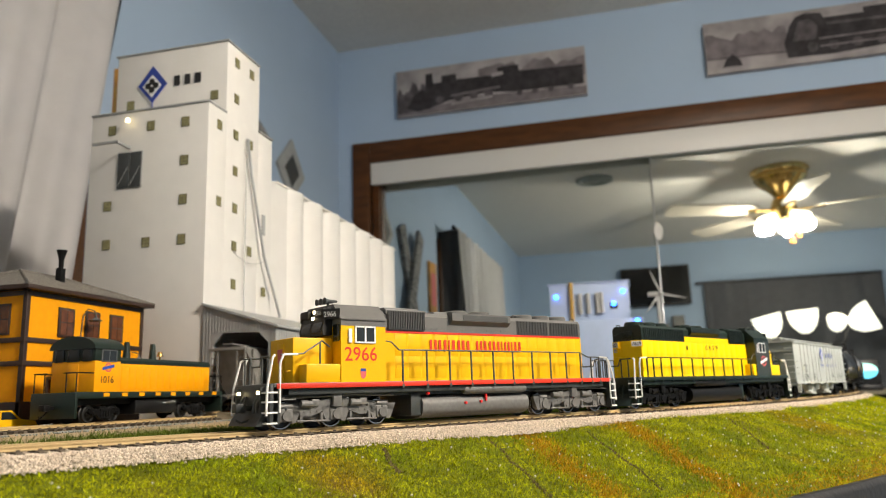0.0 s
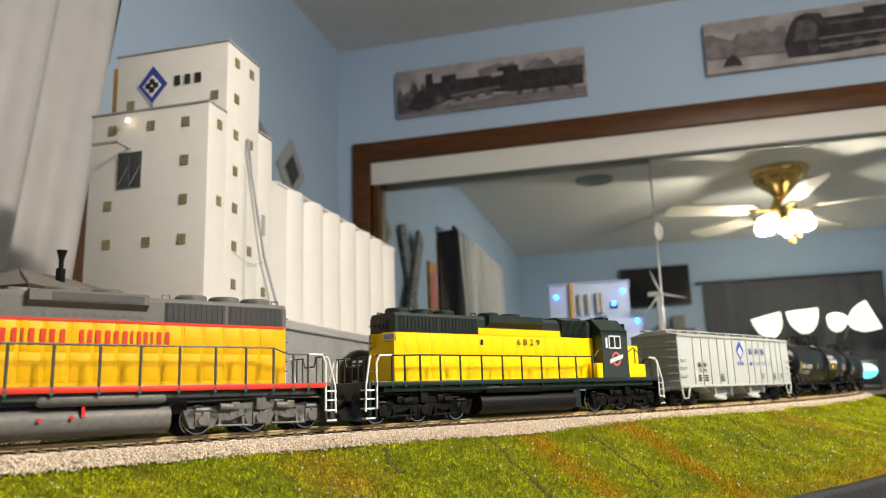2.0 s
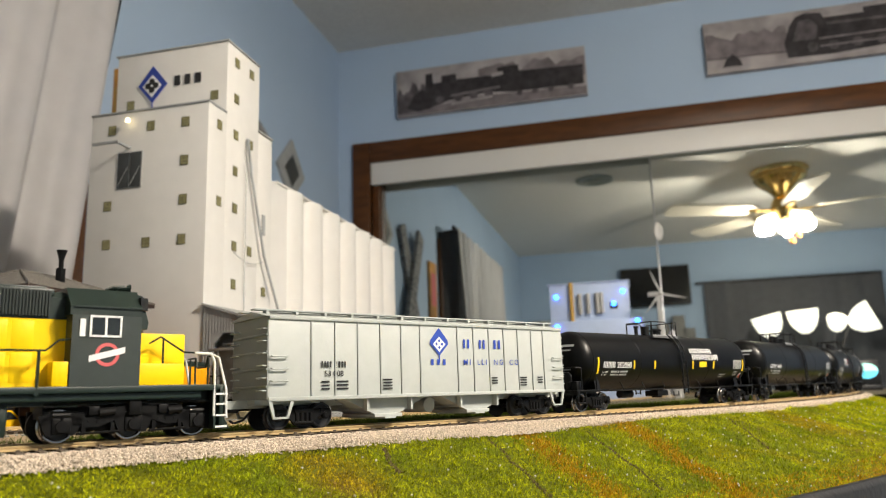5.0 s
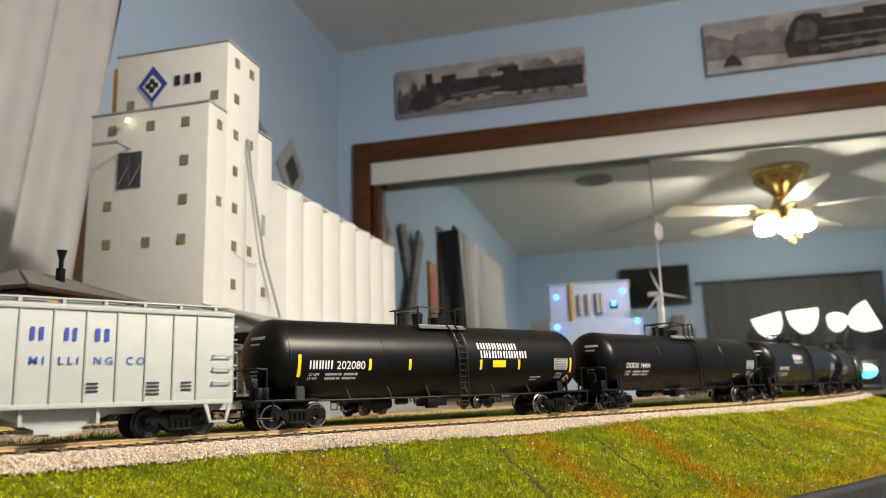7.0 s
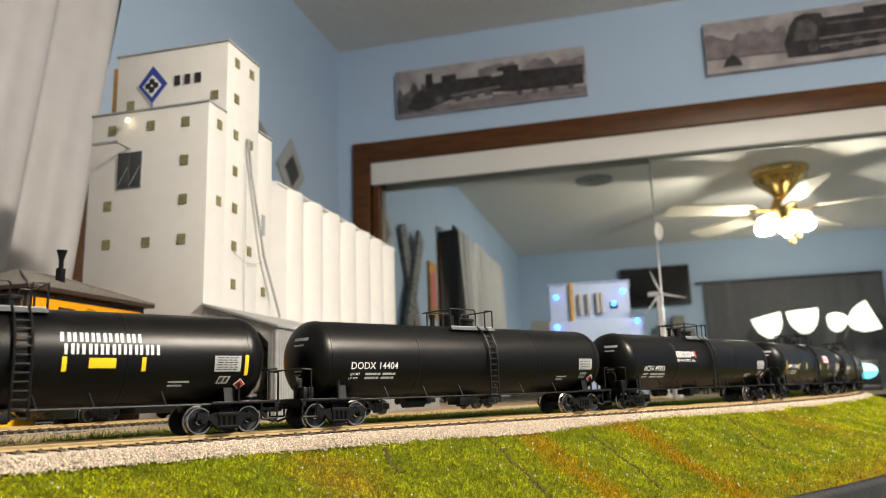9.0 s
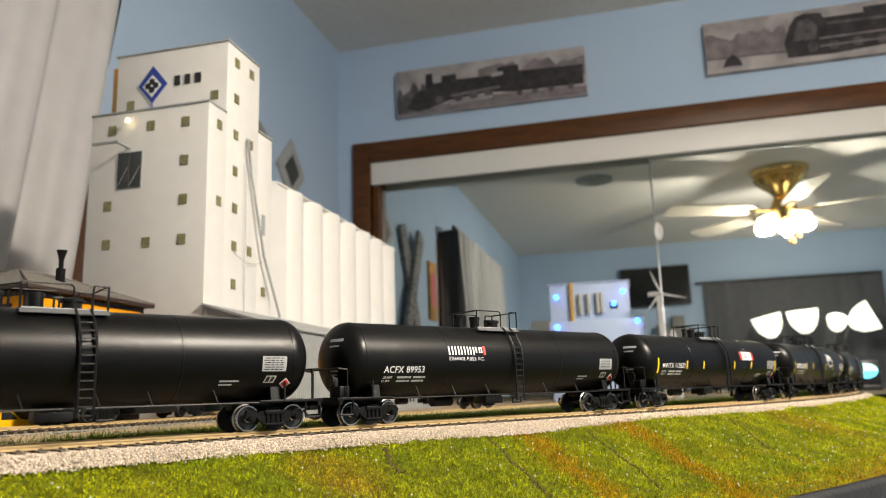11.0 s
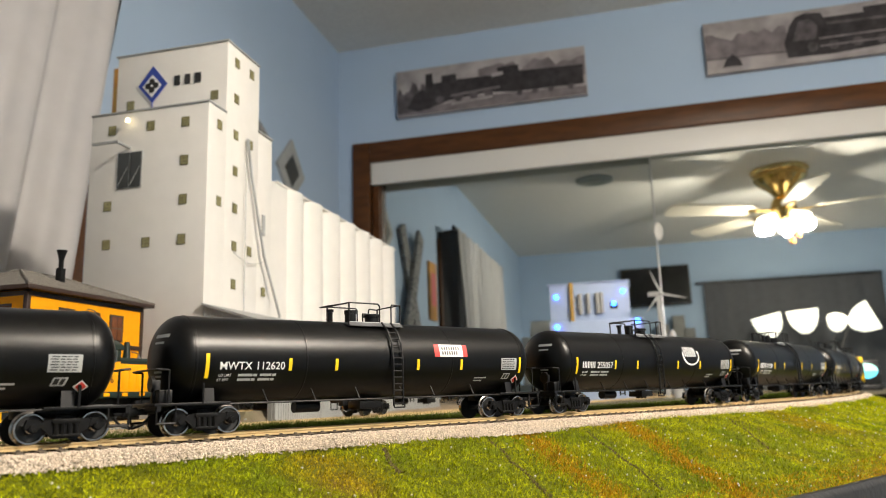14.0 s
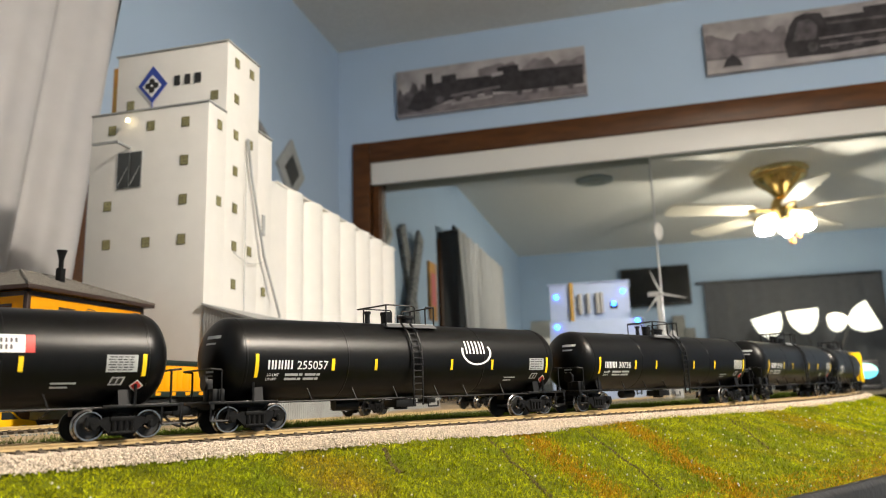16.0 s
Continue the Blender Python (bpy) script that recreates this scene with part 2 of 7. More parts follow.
def letters(text, size, fat=0.007):
    """The outline of a text as a flat bmesh in x, y."""
    cu = bpy.data.curves.new("lettering", "FONT")
    cu.body, cu.size, cu.align_x, cu.align_y = text, size, "LEFT", "BOTTOM_BASELINE"
    cu.resolution_u, cu.offset = 3, size * fat
    ob = bpy.data.objects.new("lettering", cu)
    me = bpy.data.meshes.new_from_object(ob)
    bm = bmesh.new()
    bm.from_mesh(me)
    bpy.data.objects.remove(ob)
    bpy.data.curves.remove(cu)
    bpy.data.meshes.remove(me)
    return bm


# ---- the main line: headings along the track, in degrees ----
HEAD = [(-2.2, 88.0), (-1.2, 82.0), (-0.9, 76.0), (-0.6, 67.0), (-0.45, 62.6), (-0.30, 58.8), (-0.15, 55.0), (0.0, 53.3), (0.15, 52.8), (0.30, 57.7), (0.45, 63.3), (0.60, 67.9), (0.75, 72.8), (0.90, 75.6), (0.95, 76.5), (1.735, 166.0), (2.6, 166.0)]
DS = 0.0025
SS = np.arange(-2.0, 2.6, DS)
TH = np.interp(SS, [h[0] for h in HEAD], [radians(h[1]) for h in HEAD])
TH = np.convolve(np.pad(TH, 20, "edge"), np.ones(41) / 41, "valid")
I0 = int(round(2.0 / DS))
PX = np.concatenate([[0], np.cumsum((np.cos(TH[1:]) + np.cos(TH[:-1])) / 2 * DS)])
PY = np.concatenate([[0], np.cumsum((np.sin(TH[1:]) + np.sin(TH[:-1])) / 2 * DS)])
PX, PY = PX - PX[I0] - 0.1175, PY - PY[I0] + 0.3377


def along(s, lat=0.0, z=0.0):
    """A point of the line; lat is towards the room, z above the rail heads."""
    x, y, t = np.interp(s, SS, PX), np.interp(s, SS, PY), np.interp(s, SS, TH)
    return Vector((x + math.sin(t) * lat, y - math.cos(t) * lat, ZR + z))


def advance(t):
    return 0.09372 * t + 0.00019 * t * t - 0.0000052 * t ** 3


# ---- the room ----
WX, EX, NY, SY, TOP = -0.87, 2.55, 2.14, -1.75, 2.44
OL, OR, OT = -0.762, 0.945, 2.042          # the closet's opening
structure(part("floor", Form().box(WX - 0.1, EX + 0.1, SY - 0.1, NY + 0.1, -0.06, 0.0), M["floor"]), "beige carpeted bedroom floor", "floor")
structure(part("ceiling", Form().box(WX - 0.1, EX + 0.1, SY - 0.1, NY + 0.1, TOP, TOP + 0.06), M["ceiling"]), "off-white stippled ceiling", "ceiling")
structure(part("wall_west", Form().box(WX - 0.1, WX, SY - 0.1, NY + 0.1, 0, TOP), M["wall"]), "light blue painted wall beside the layout", "wall")
structure(part("wall_east", Form().box(EX, EX + 0.1, SY - 0.1, NY + 0.1, 0, TOP), M["wall"]), "light blue painted bedroom wall", "wall")
structure(part("wall_south", Form().box(WX, EX, SY - 0.1, SY, 0, TOP), M["wall"]), "light blue painted wall behind the television", "wall")
wn = Form().box(WX, OL, NY, NY + 0.1, 0, TOP).box(OR, EX, NY, NY + 0.1, 0, TOP).box(OL, OR, NY, NY + 0.1, OT, TOP)
structure(part("wall_north", wn, M["wall"]), "light blue wall with a wide mirrored closet opening", "wall")
tw = Form().box(OL - 0.057, OL, NY - 0.016, NY + 0.03, 0, OT + 0.067, 0.004).box(OR, OR + 0.057, NY - 0.016, NY + 0.03, 0, OT + 0.067, 0.004).box(OL, OR, NY - 0.0155, NY + 0.03, OT, OT + 0.0665, 0.004)
structure(part("trim", tw, M["oak"]), "dark stained wooden casing around the closet", "trim")
structure(part("valance", Form().box(OL + 0.002, OR - 0.002, NY - 0.006, NY + 0.012, OT - 0.072, OT - 0.001, 0.002), M["white"]), "white painted track valance above the mirror doors", "trim")


def mirror_door(x0, x1, y):
    door = thing("mirror_door", "tall frameless mirrored sliding closet door", "door", "closet doors")
    part("mirror_pane", Form().box(x0, x1, y, y + 0.005, 0.02, OT - 0.03), M["mirror"], door)
    for x in (x0, x1):
        part("door_edge", Form().box(x - 0.0016, x + 0.0016, y - 0.002, y + 0.007, 0.02, OT - 0.03, 0.001), M["steel"], door, "thin steel edge strip")
    return door


mirror_door(OL + 0.024, 0.105, NY + 0.045)
mirror_door(0.092, OR - 0.006, NY + 0.022)
t = thing("finger_pull", "small white oval finger pull on the mirror door", "handle")
cup = part("pull_cup", Form().lathe((0, 0, 0), (0, -1, 0), [(0, 0.011), (0.003, 0.011), (0.005, 0.008), (0.004, 0.006), (0.004, 0)], 16), M["white"], t)
cup.matrix_basis = Matrix.Translation((0.098, NY + 0.0215, EYE.z + 0.440)) @ Matrix.Diagonal((1.15, 1, 2.4, 1))
structure(part("trim", Form().box(OL, OL + 0.022, NY + 0.013, NY + 0.09, 0, OT - 0.029), M["oak"]), "dark stained wooden closet jamb", "trim")
# dark strip below the valance: the gap's shade is in its colour
structure(part("track_rail", Form().box(OL, OR, NY + 0.014, NY + 0.09, OT - 0.028, OT - 0.001), M["upundark"]), "sliding door track with the gap's shade painted in dark grey", "trim")


def canvas_print(x0, x1, z0, z1, kind):
    top = thing("canvas_print", "black and white canvas print of an old steam train", "picture", "wall prints")
    y = NY - 0.022
    part("canvas", Form().box(x0, x1, y, NY, z0, z1, 0.001), M["paper"], top)
    w, h = x1 - x0, z1 - z0

    def flat(name, poly, m, lift):
        part(name, Form().prism([(x0 + u * w, z0 + v * h) for u, v in poly], "y", y - lift, y), M[m], top, smooth=0)

    def wheelrow(us, r, v, m, lift):
        for u in us:
            part("printed_wheel", Form().cyl((x0 + u * w, y - lift, z0 + v * h), (x0 + u * w, y, z0 + v * h), r, 16), M[m], top, smooth=0)
    rnd = random.Random(5 + kind)
    if kind == 0:
        flat("printed_ground", [(0.003, 0.01), (0.997, 0.01), (0.997, 0.17), (0.5, 0.24), (0.003, 0.10)], "paper2", 0.0008)
        trees = [(0.45, 0.5)] + [(0.45 + 0.55 * i / 15, 0.66 + 0.24 * rnd.random()) for i in range(15)] + [(0.997, 0.80), (0.997, 0.4)]
        flat("printed_trees", trees, "paper2", 0.0010)
        left = [(0.003, 0.06), (0.003, 0.46)] + [(0.02 + 0.018 * i, 0.45 + 0.3 * rnd.random()) for i in range(8)] + [(0.19, 0.4), (0.19, 0.1)]
        flat("printed_bushes", left, "inkgrey", 0.0012)
        flat("printed_engine", [(0.06, 0.16), (0.10, 0.44), (0.14, 0.52), (0.16, 0.52), (0.165, 0.86), (0.20, 0.86), (0.205, 0.64), (0.25, 0.64), (0.25, 0.78), (0.33, 0.78), (0.33, 0.66), (0.55, 0.64), (0.55, 0.80), (0.66, 0.80), (0.66, 0.66), (0.985, 0.62), (0.985, 0.22), (0.62, 0.24), (0.50, 0.30), (0.30, 0.24), (0.12, 0.06)], "ink", 0.0016)
        flat("printed_rod", [(0.30, 0.30), (0.56, 0.36), (0.56, 0.40), (0.30, 0.34)], "paper2", 0.0022)
        wheelrow((0.24, 0.34, 0.42, 0.50), 0.013, 0.26, "inkgrey", 0.0020)
        wheelrow((0.66, 0.74, 0.82, 0.92), 0.009, 0.20, "inkgrey", 0.0020)
        flat("printed_light_patch", [(0.52, 0.60), (0.58, 0.63), (0.58, 0.70), (0.52, 0.68)], "paper", 0.0022)
        flat("printed_light_patch", [(0.30, 0.12), (0.52, 0.18), (0.52, 0.22), (0.30, 0.17)], "paper", 0.0022)
    else:
        flat("printed_ground", [(0.003, 0.01), (0.997, 0.01), (0.997, 0.14), (0.003, 0.28)], "paper", 0.0008)
        hill = [(0.003, 0.28)] + [(0.003 + 0.03 * i, 0.60 + 0.2 * rnd.random()) for i in range(13)] + [(0.38, 0.26)]
        flat("printed_hill", hill, "paper2", 0.0010)
        flat("printed_engine", [(0.36, 0.12), (0.35, 0.40), (0.38, 0.72), (0.41, 0.88), (0.45, 0.93), (0.52, 0.90), (0.53, 0.80), (0.70, 0.80), (0.70, 0.90), (0.80, 0.90), (0.80, 0.78), (0.997, 0.76), (0.997, 0.20), (0.55, 0.10)], "ink", 0.0016)
        wheelrow((0.47, 0.56, 0.66, 0.76, 0.88), 0.014, 0.27, "inkgrey", 0.0022)
        flat("printed_boiler_light", [(0.54, 0.66), (0.995, 0.62), (0.995, 0.66), (0.54, 0.71)], "inkgrey", 0.0020)
        flat("printed_smokebox", [(0.385, 0.42), (0.42, 0.78), (0.47, 0.82), (0.50, 0.66), (0.49, 0.42)], "inkgrey", 0.0020)
        flat("printed_running_board", [(0.50, 0.40), (0.995, 0.40), (0.995, 0.43), (0.50, 0.43)], "paper2", 0.0021)
        flat("printed_rod", [(0.50, 0.255), (0.90, 0.255), (0.90, 0.28), (0.50, 0.28)], "paper2", 0.0026)
        flat("printed_rail", [(0.003, 0.27), (0.36, 0.235), (0.36, 0.26), (0.003, 0.295)], "inkgrey", 0.0013)
        flat("printed_bush", [(0.07, 0.10), (0.09, 0.24), (0.12, 0.34), (0.15, 0.22), (0.16, 0.10)], "ink", 0.0014)
    return top


canvas_print(-0.664, -0.069, 2.176, 2.330, 0)
canvas_print(0.271, 0.872, 2.186, 2.343, 1)

# ---- the layout's ground ----
EDGE, DROP = 0.130, -0.038


def strip(name, s0, s1, n, profile, material, label, category, kind="structure", wob=0.0):
    verts, faces = [], []
    m = len(profile)
    for i in range(n + 1):
        s = s0 + (s1 - s0) * i / n
        for j, (lat, z) in enumerate(profile):
            p = along(s, lat, z)
            if wob and 0 < j < m - 1:
                p.z += wob * noise.noise((p.x * 28, p.y * 28, 0.3)) + wob * 0.4 * noise.noise((p.x * 110, p.y * 110, 4.3))
            verts.append(p[:])
    for i in range(n):
        for j in range(m - 1):
            a = i * m + j
            faces.append((a, a + 1, a + m + 1, a + m))
    ob = soup(name, verts, faces, material)
    ob.data.shade_smooth()
    return tagged(ob, label, category, kind=kind)


slope = [(0.026 + (EDGE - 0.026) * j / 26, -0.0068 + (DROP + 0.0068) * (j / 26) ** 0.95) for j in range(27)]
slope = [(0.018, -0.0054)] + slope
strip("ground", -1.75, 1.0, 560, slope, M["soil"], "grassy embankment of static turf falling to the layout edge", "ground", wob=0.0016)
strip("ballast_shoulder", -1.75, 2.35, 700, [(-0.040, -0.0062), (-0.031, -0.0058), (-0.020, -0.0030), (0.0, -0.0026), (0.018, -0.0030), (0.0225, -0.0046), (0.028, -0.0100), (0.036, -0.0150)], M["ballastbed"], "sandy ballast bed under the main line", "ballast", wob=0.0005)
# level ground behind the line, up to the walls
verts, faces = [], []
cols = 24
stations = np.linspace(-1.75, 0.95, 100)
for s in stations:
    p = along(s, -0.036, 0)
    for c in range(cols + 1):
        x = p.x + (WX + 0.001 - p.x) * c / cols
        verts.append((x, p.y, ZG - 0.0006 + 0.0008 * noise.noise((x * 20, p.y * 20, 1.0))))
for i in range(len(stations) - 1):
    for c in range(cols):
        a = i * (cols + 1) + c
        faces.append((a, a + cols + 1, a + cols + 2, a + 1))
yend = along(0.95, -0.036).y
base = len(verts)
for y in (yend, 2.06):
    for x in (WX + 0.001, 0.60):
        verts.append((x, y, ZG - 0.0012))
faces.append((base, base + 1, base + 3, base + 2))
lvl = soup("ground", verts, faces, M["plain"])
structure(lvl, "level layout ground of earth and thin grass", "ground")
# fascia board and the bench below
strip("fascia", -1.75, 1.0, 300, [(EDGE - 0.001, DROP - 0.004), (EDGE - 0.0005, DROP + 0.0022), (EDGE + 0.0035, DROP + 0.0022), (EDGE + 0.005, DROP - 0.0005), (EDGE + 0.005, DROP - 0.16), (EDGE - 0.004, DROP - 0.16)], M["fascia"], "black painted fascia board along the layout edge", "fascia")
q = along(1.0, EDGE)
structure(part("fascia", Form().box(q.x - 0.004, q.x + 0.008, q.y, 2.06, ZR - 0.20, ZR - 0.0080), M["fascia"]), "black painted fascia board of the far corner", "fascia")
structure(part("bench", Form().box(WX + 0.001, -0.62, -1.70, 2.05, ZR - 0.2, ZR - 0.05).box(-0.6, 0.3, 0.95, 2.04, ZR - 0.2, ZR - 0.05), M["fascia"]), "dark bench framing under the layout", "bench")
for x, y in ((-0.8, -1.6), (-0.8, 0.0), (-0.8, 1.9), (0.2, 1.9), (0.2, 1.1)):
    tagged(part("bench_leg", Form().box(x - 0.03, x + 0.03, y - 0.03, y + 0.03, 0, ZR - 0.2, 0.002), M["oak"]), "wooden post carrying the layout bench", "leg", "bench legs")


def bottom_z(lat):
    return -0.0068 + (DROP + 0.0068) * max(0.0, (lat - 0.026) / (EDGE - 0.026)) ** 0.95


def blades(name, n, area, height, material, label, seed, keep=None):
    """Short grass fibres; area(rng, n) gives arrays of places and ground heights."""
    rng = np.random.default_rng(seed)
    P = area(rng, n)
    n = len(P)
    ang = rng.uniform(0, 2 * math.pi, n)
    lean = rng.uniform(0, 2 * math.pi, n)
    h = rng.uniform(0.45, 1.15, n) * height
    w = rng.uniform(0.00013, 0.00028, n)
    tilt = rng.uniform(0.3, 1.3, n)
    side = np.stack([np.cos(ang), np.sin(ang), 0 * ang], 1) * w[:, None]
    tip = np.stack([np.cos(lean) * np.sin(tilt), np.sin(lean) * np.sin(tilt), np.cos(tilt)], 1) * h[:, None]
    V = np.stack([P - side, P + side, P + tip], 1).reshape(-1, 3)
    Fc = np.arange(3 * n).reshape(-1, 3)
    ob = soup(name, V, Fc, material)
    return tagged(ob, label, "grass", kind="stuff")


def line_points(s, lat, z):
    x, y, t = np.interp(s, SS, PX), np.interp(s, SS, PY), np.interp(s, SS, TH)
    return np.stack([x + np.sin(t) * lat, y - np.cos(t) * lat, ZR + z + 0 * x], 1)


# streaks on the bank: place at its head, drift down the bank, half width or length
GULLIES = [(0.041, -0.42, 0.060), (0.1095, -0.50, 0.070), (0.248, -0.85, 0.045), (-0.02, -0.40, 0.025)]
RUSTY = [(0.0665, -0.34, 0.0066), (0.1460, -0.45, 0.0056)]


def turf_start(s):
    return np.interp(s, [-0.3, 0.02, 0.065, 0.10, 0.15, 0.25, 0.6], [0.0272, 0.0268, 0.0300, 0.0262, 0.0225, 0.0212, 0.0205]) + 0.0006 * np.sin(s * 97) * np.sin(s * 231) + 0.0004 * np.sin(s * 610)


def slope_z(P, lat):
    z = bottom_z_arr(lat)
    w = np.array([0.0016 * noise.noise((p[0] * 28, p[1] * 28, 0.3)) + 0.00064 * noise.noise((p[0] * 110, p[1] * 110, 4.3)) for p in P])
    return z + w - 0.0003


def bottom_z_arr(lat):
    z = -0.0068 + (DROP + 0.0068) * np.maximum(0.0, (lat - 0.026) / (EDGE - 0.026)) ** 0.95
    return np.where(lat < 0.026, -0.0068 + 0.0014 * (0.026 - lat) / 0.008, z)


def turf_area(rng, n):
    u = rng.uniform(0, 1, n)
    s = -0.32 + 1.12 * u ** 1.15
    first = turf_start(s)
    lat = first + (EDGE - 0.001 - first) * rng.uniform(0, 1, n)
    ok = np.ones(n, bool)
    for s0, drift, reach in GULLIES:
        d = np.abs(s - (s0 + drift * (lat - 0.03)) - 0.0006 * np.sin(lat * 260 + s0 * 50))
        ok &= ~((d < 0.0010) & (lat < 0.034 + reach) & (rng.uniform(0, 1, n) < 0.6))
    for s0, drift, wd in RUSTY:
        d = np.abs(s - (s0 + drift * (lat - 0.03)) - 0.0012 * np.sin(lat * 120 + s0 * 50))
        ok &= ~((d < wd * 1.1) & (rng.uniform(0, 1, n) < 0.5 * np.clip((0.13 - lat) / 0.05, 0.3, 1)))
    ok &= ~((lat > EDGE - 0.012) & (rng.uniform(0, 1, n) < 0.5))
    s, lat = s[ok], lat[ok]
    P = line_points(s, lat, 0)
    P[:, 2] += slope_z(P, lat)
    return P


def rust_area(rng, n):
    k = rng.integers(0, len(RUSTY), n)
    R = np.array(RUSTY)[k]
    lat = 0.024 + 0.100 * rng.uniform(0, 1, n)
    s = R[:, 0] + R[:, 1] * (lat - 0.03) + 0.0012 * np.sin(lat * 120 + R[:, 0] * 50) + rng.normal(0, 1.0, n) * R[:, 2]
    edge = rng.uniform(0, 1, n) < 0.62
    lat = np.where(edge, EDGE - 0.022 * rng.uniform(0, 1, n) ** 1.5, lat)
    s = np.where(edge, rng.uniform(-0.1, 0.6, n), s)
    P = line_points(s, lat, 0)
    P[:, 2] += slope_z(P, lat)
    return P


blades("turf", 300000, turf_area, 0.0020, M["turf"], "short yellow-green static turf on the embankment", 3)
blades("dry_turf", 34000, rust_area, 0.0021, M["rust"], "orange-brown dried turf streaks on the embankment", 4)


def back_area(rng, n):
    s = rng.uniform(-0.25, 0.85, n)
    lat = -0.026 - 0.064 * rng.uniform(0, 1, n) ** 1.2
    keep = (s > -0.08 + 0.05 * np.sin(lat * 200)) | (rng.uniform(0, 1, n) < 0.10)
    P = line_points(s[keep], lat[keep], 0)
    P[:, 2] = ZR - 0.0024
    return P


strip("verge", -0.12, 0.9, 200, [(-0.022, -0.0042), (-0.027, -0.0026), (-0.045, -0.0018), (-0.070, -0.0026), (-0.095, -0.0070)], M["soil"], "low grassy verge behind the main line", "ground", wob=0.0008)
blades("back_grass", 95000, back_area, 0.0050, M["turfdark"], "darker green grass strip between the tracks", 7)


def chips(name, P, size, material, label, category, seed):
    rng = np.random.default_rng(seed)
    n = len(P)
    base = np.array([(1, 0, 0), (-1, 0, 0), (0, 1, 0), (0, -1, 0), (0, 0, 1), (0, 0, -1)], float)
    tri = np.array([(0, 2, 4), (2, 1, 4), (1, 3, 4), (3, 0, 4), (2, 0, 5), (1, 2, 5), (3, 1, 5), (0, 3, 5)])
    Q = rng.normal(0, 1, (n, 4))
    Q /= np.linalg.norm(Q, axis=1)[:, None]
    w, x, y, z = Q.T
    R = np.stack([1 - 2 * (y * y + z * z), 2 * (x * y - z * w), 2 * (x * z + y * w), 2 * (x * y + z * w), 1 - 2 * (x * x + z * z), 2 * (y * z - x * w), 2 * (x * z - y * w), 2 * (y * z + x * w), 1 - 2 * (x * x + y * y)], 1).reshape(n, 3, 3)
    B = base[None] * (size * rng.uniform(0.55, 1.25, (n, 6, 1)))
    V = np.einsum("nij,nkj->nki", R, B) + P[:, None, :]
    Fc = (tri[None] + 6 * np.arange(n)[:, None, None]).reshape(-1, 3)
    return tagged(soup(name, V.reshape(-1, 3), Fc, material), label, category, kind="stuff")


rng = np.random.default_rng(11)
n = 78000
s = -0.32 + 1.15 * rng.uniform(0, 1, n) ** 1.2
lat = np.where(rng.uniform(0, 1, n) < 0.82, rng.uniform(0.0105, 0.0310, n), rng.uniform(-0.034, 0.0105, n))
far = lat < turf_start(s) + 0.0012 + np.abs(rng.normal(0, 0.0012, n))
s, lat = s[far], lat[far]
zb = np.interp(lat, [-0.04, -0.031, -0.020, 0.0, 0.018, 0.0225, 0.026, 0.033], [-0.0062, -0.0058, -0.0031, -0.0029, -0.0031, -0.0046, -0.0062, -0.0090])
chips("ballast_stones", line_points(s, lat, zb + 0.0002), 0.00047, M["stone"], "pale tan crushed ballast stones along the track", "ballast", 12)
n = 1700
k = rng.integers(0, len(GULLIES), n)
G = np.array(GULLIES)[k]
lat = 0.032 + G[:, 2] * rng.uniform(0, 1, n)
s = G[:, 0] + G[:, 1] * (lat - 0.03) + 0.0006 * np.sin(lat * 260 + G[:, 0] * 50) + rng.normal(0, 0.0006, n)
P = line_points(s, lat, 0)
P[:, 2] += slope_z(P, lat) + 0.0004
chips("gully_soil", P, 0.0004, M["gully"], "dark brown soil showing in thin gullies", "soil", 14)
n = 420
s, lat = rng.uniform(-0.3, 0.7, n), rng.uniform(0.034, 0.125, n)
P = line_points(s, lat, 0)
P[:, 2] += slope_z(P, lat) + 0.0018
chips("stray_flecks", P, 0.00055, M["fleck"], "stray white ballast flecks lying in the turf", "fleck", 13)


def tie_mesh():
    f = Form(0.001)
    f.box(-1.25, 1.25, -15, 15, -3.9, -2.1, 0.25)
    for y in (-8.25, 8.25):
        f.box(-1.5, 1.5, y - 2.6, y + 2.6, -2.12, -1.75)
        for yy in (-2.0, 2.0):
            f.box(-0.5, 0.5, y + yy - 0.45, y + yy + 0.45, -1.8, -1.25)
    bm = f.bm
    me = bpy.data.meshes.new("tie")
    bm.to_mesh(me)
    bm.free()
    me.materials.append(M["tie"])
    return me


TIE = tie_mesh()
RAILP = [(-1.3, -1.75), (1.3, -1.75), (1.3, -1.45), (0.35, -1.2), (0.3, -0.75), (0.62, -0.6), (0.62, -0.08), (0.45, 0.0), (-0.45, 0.0), (-0.62, -0.08), (-0.62, -0.6), (-0.3, -0.75), (-0.35, -1.2), (-1.3, -1.45)]


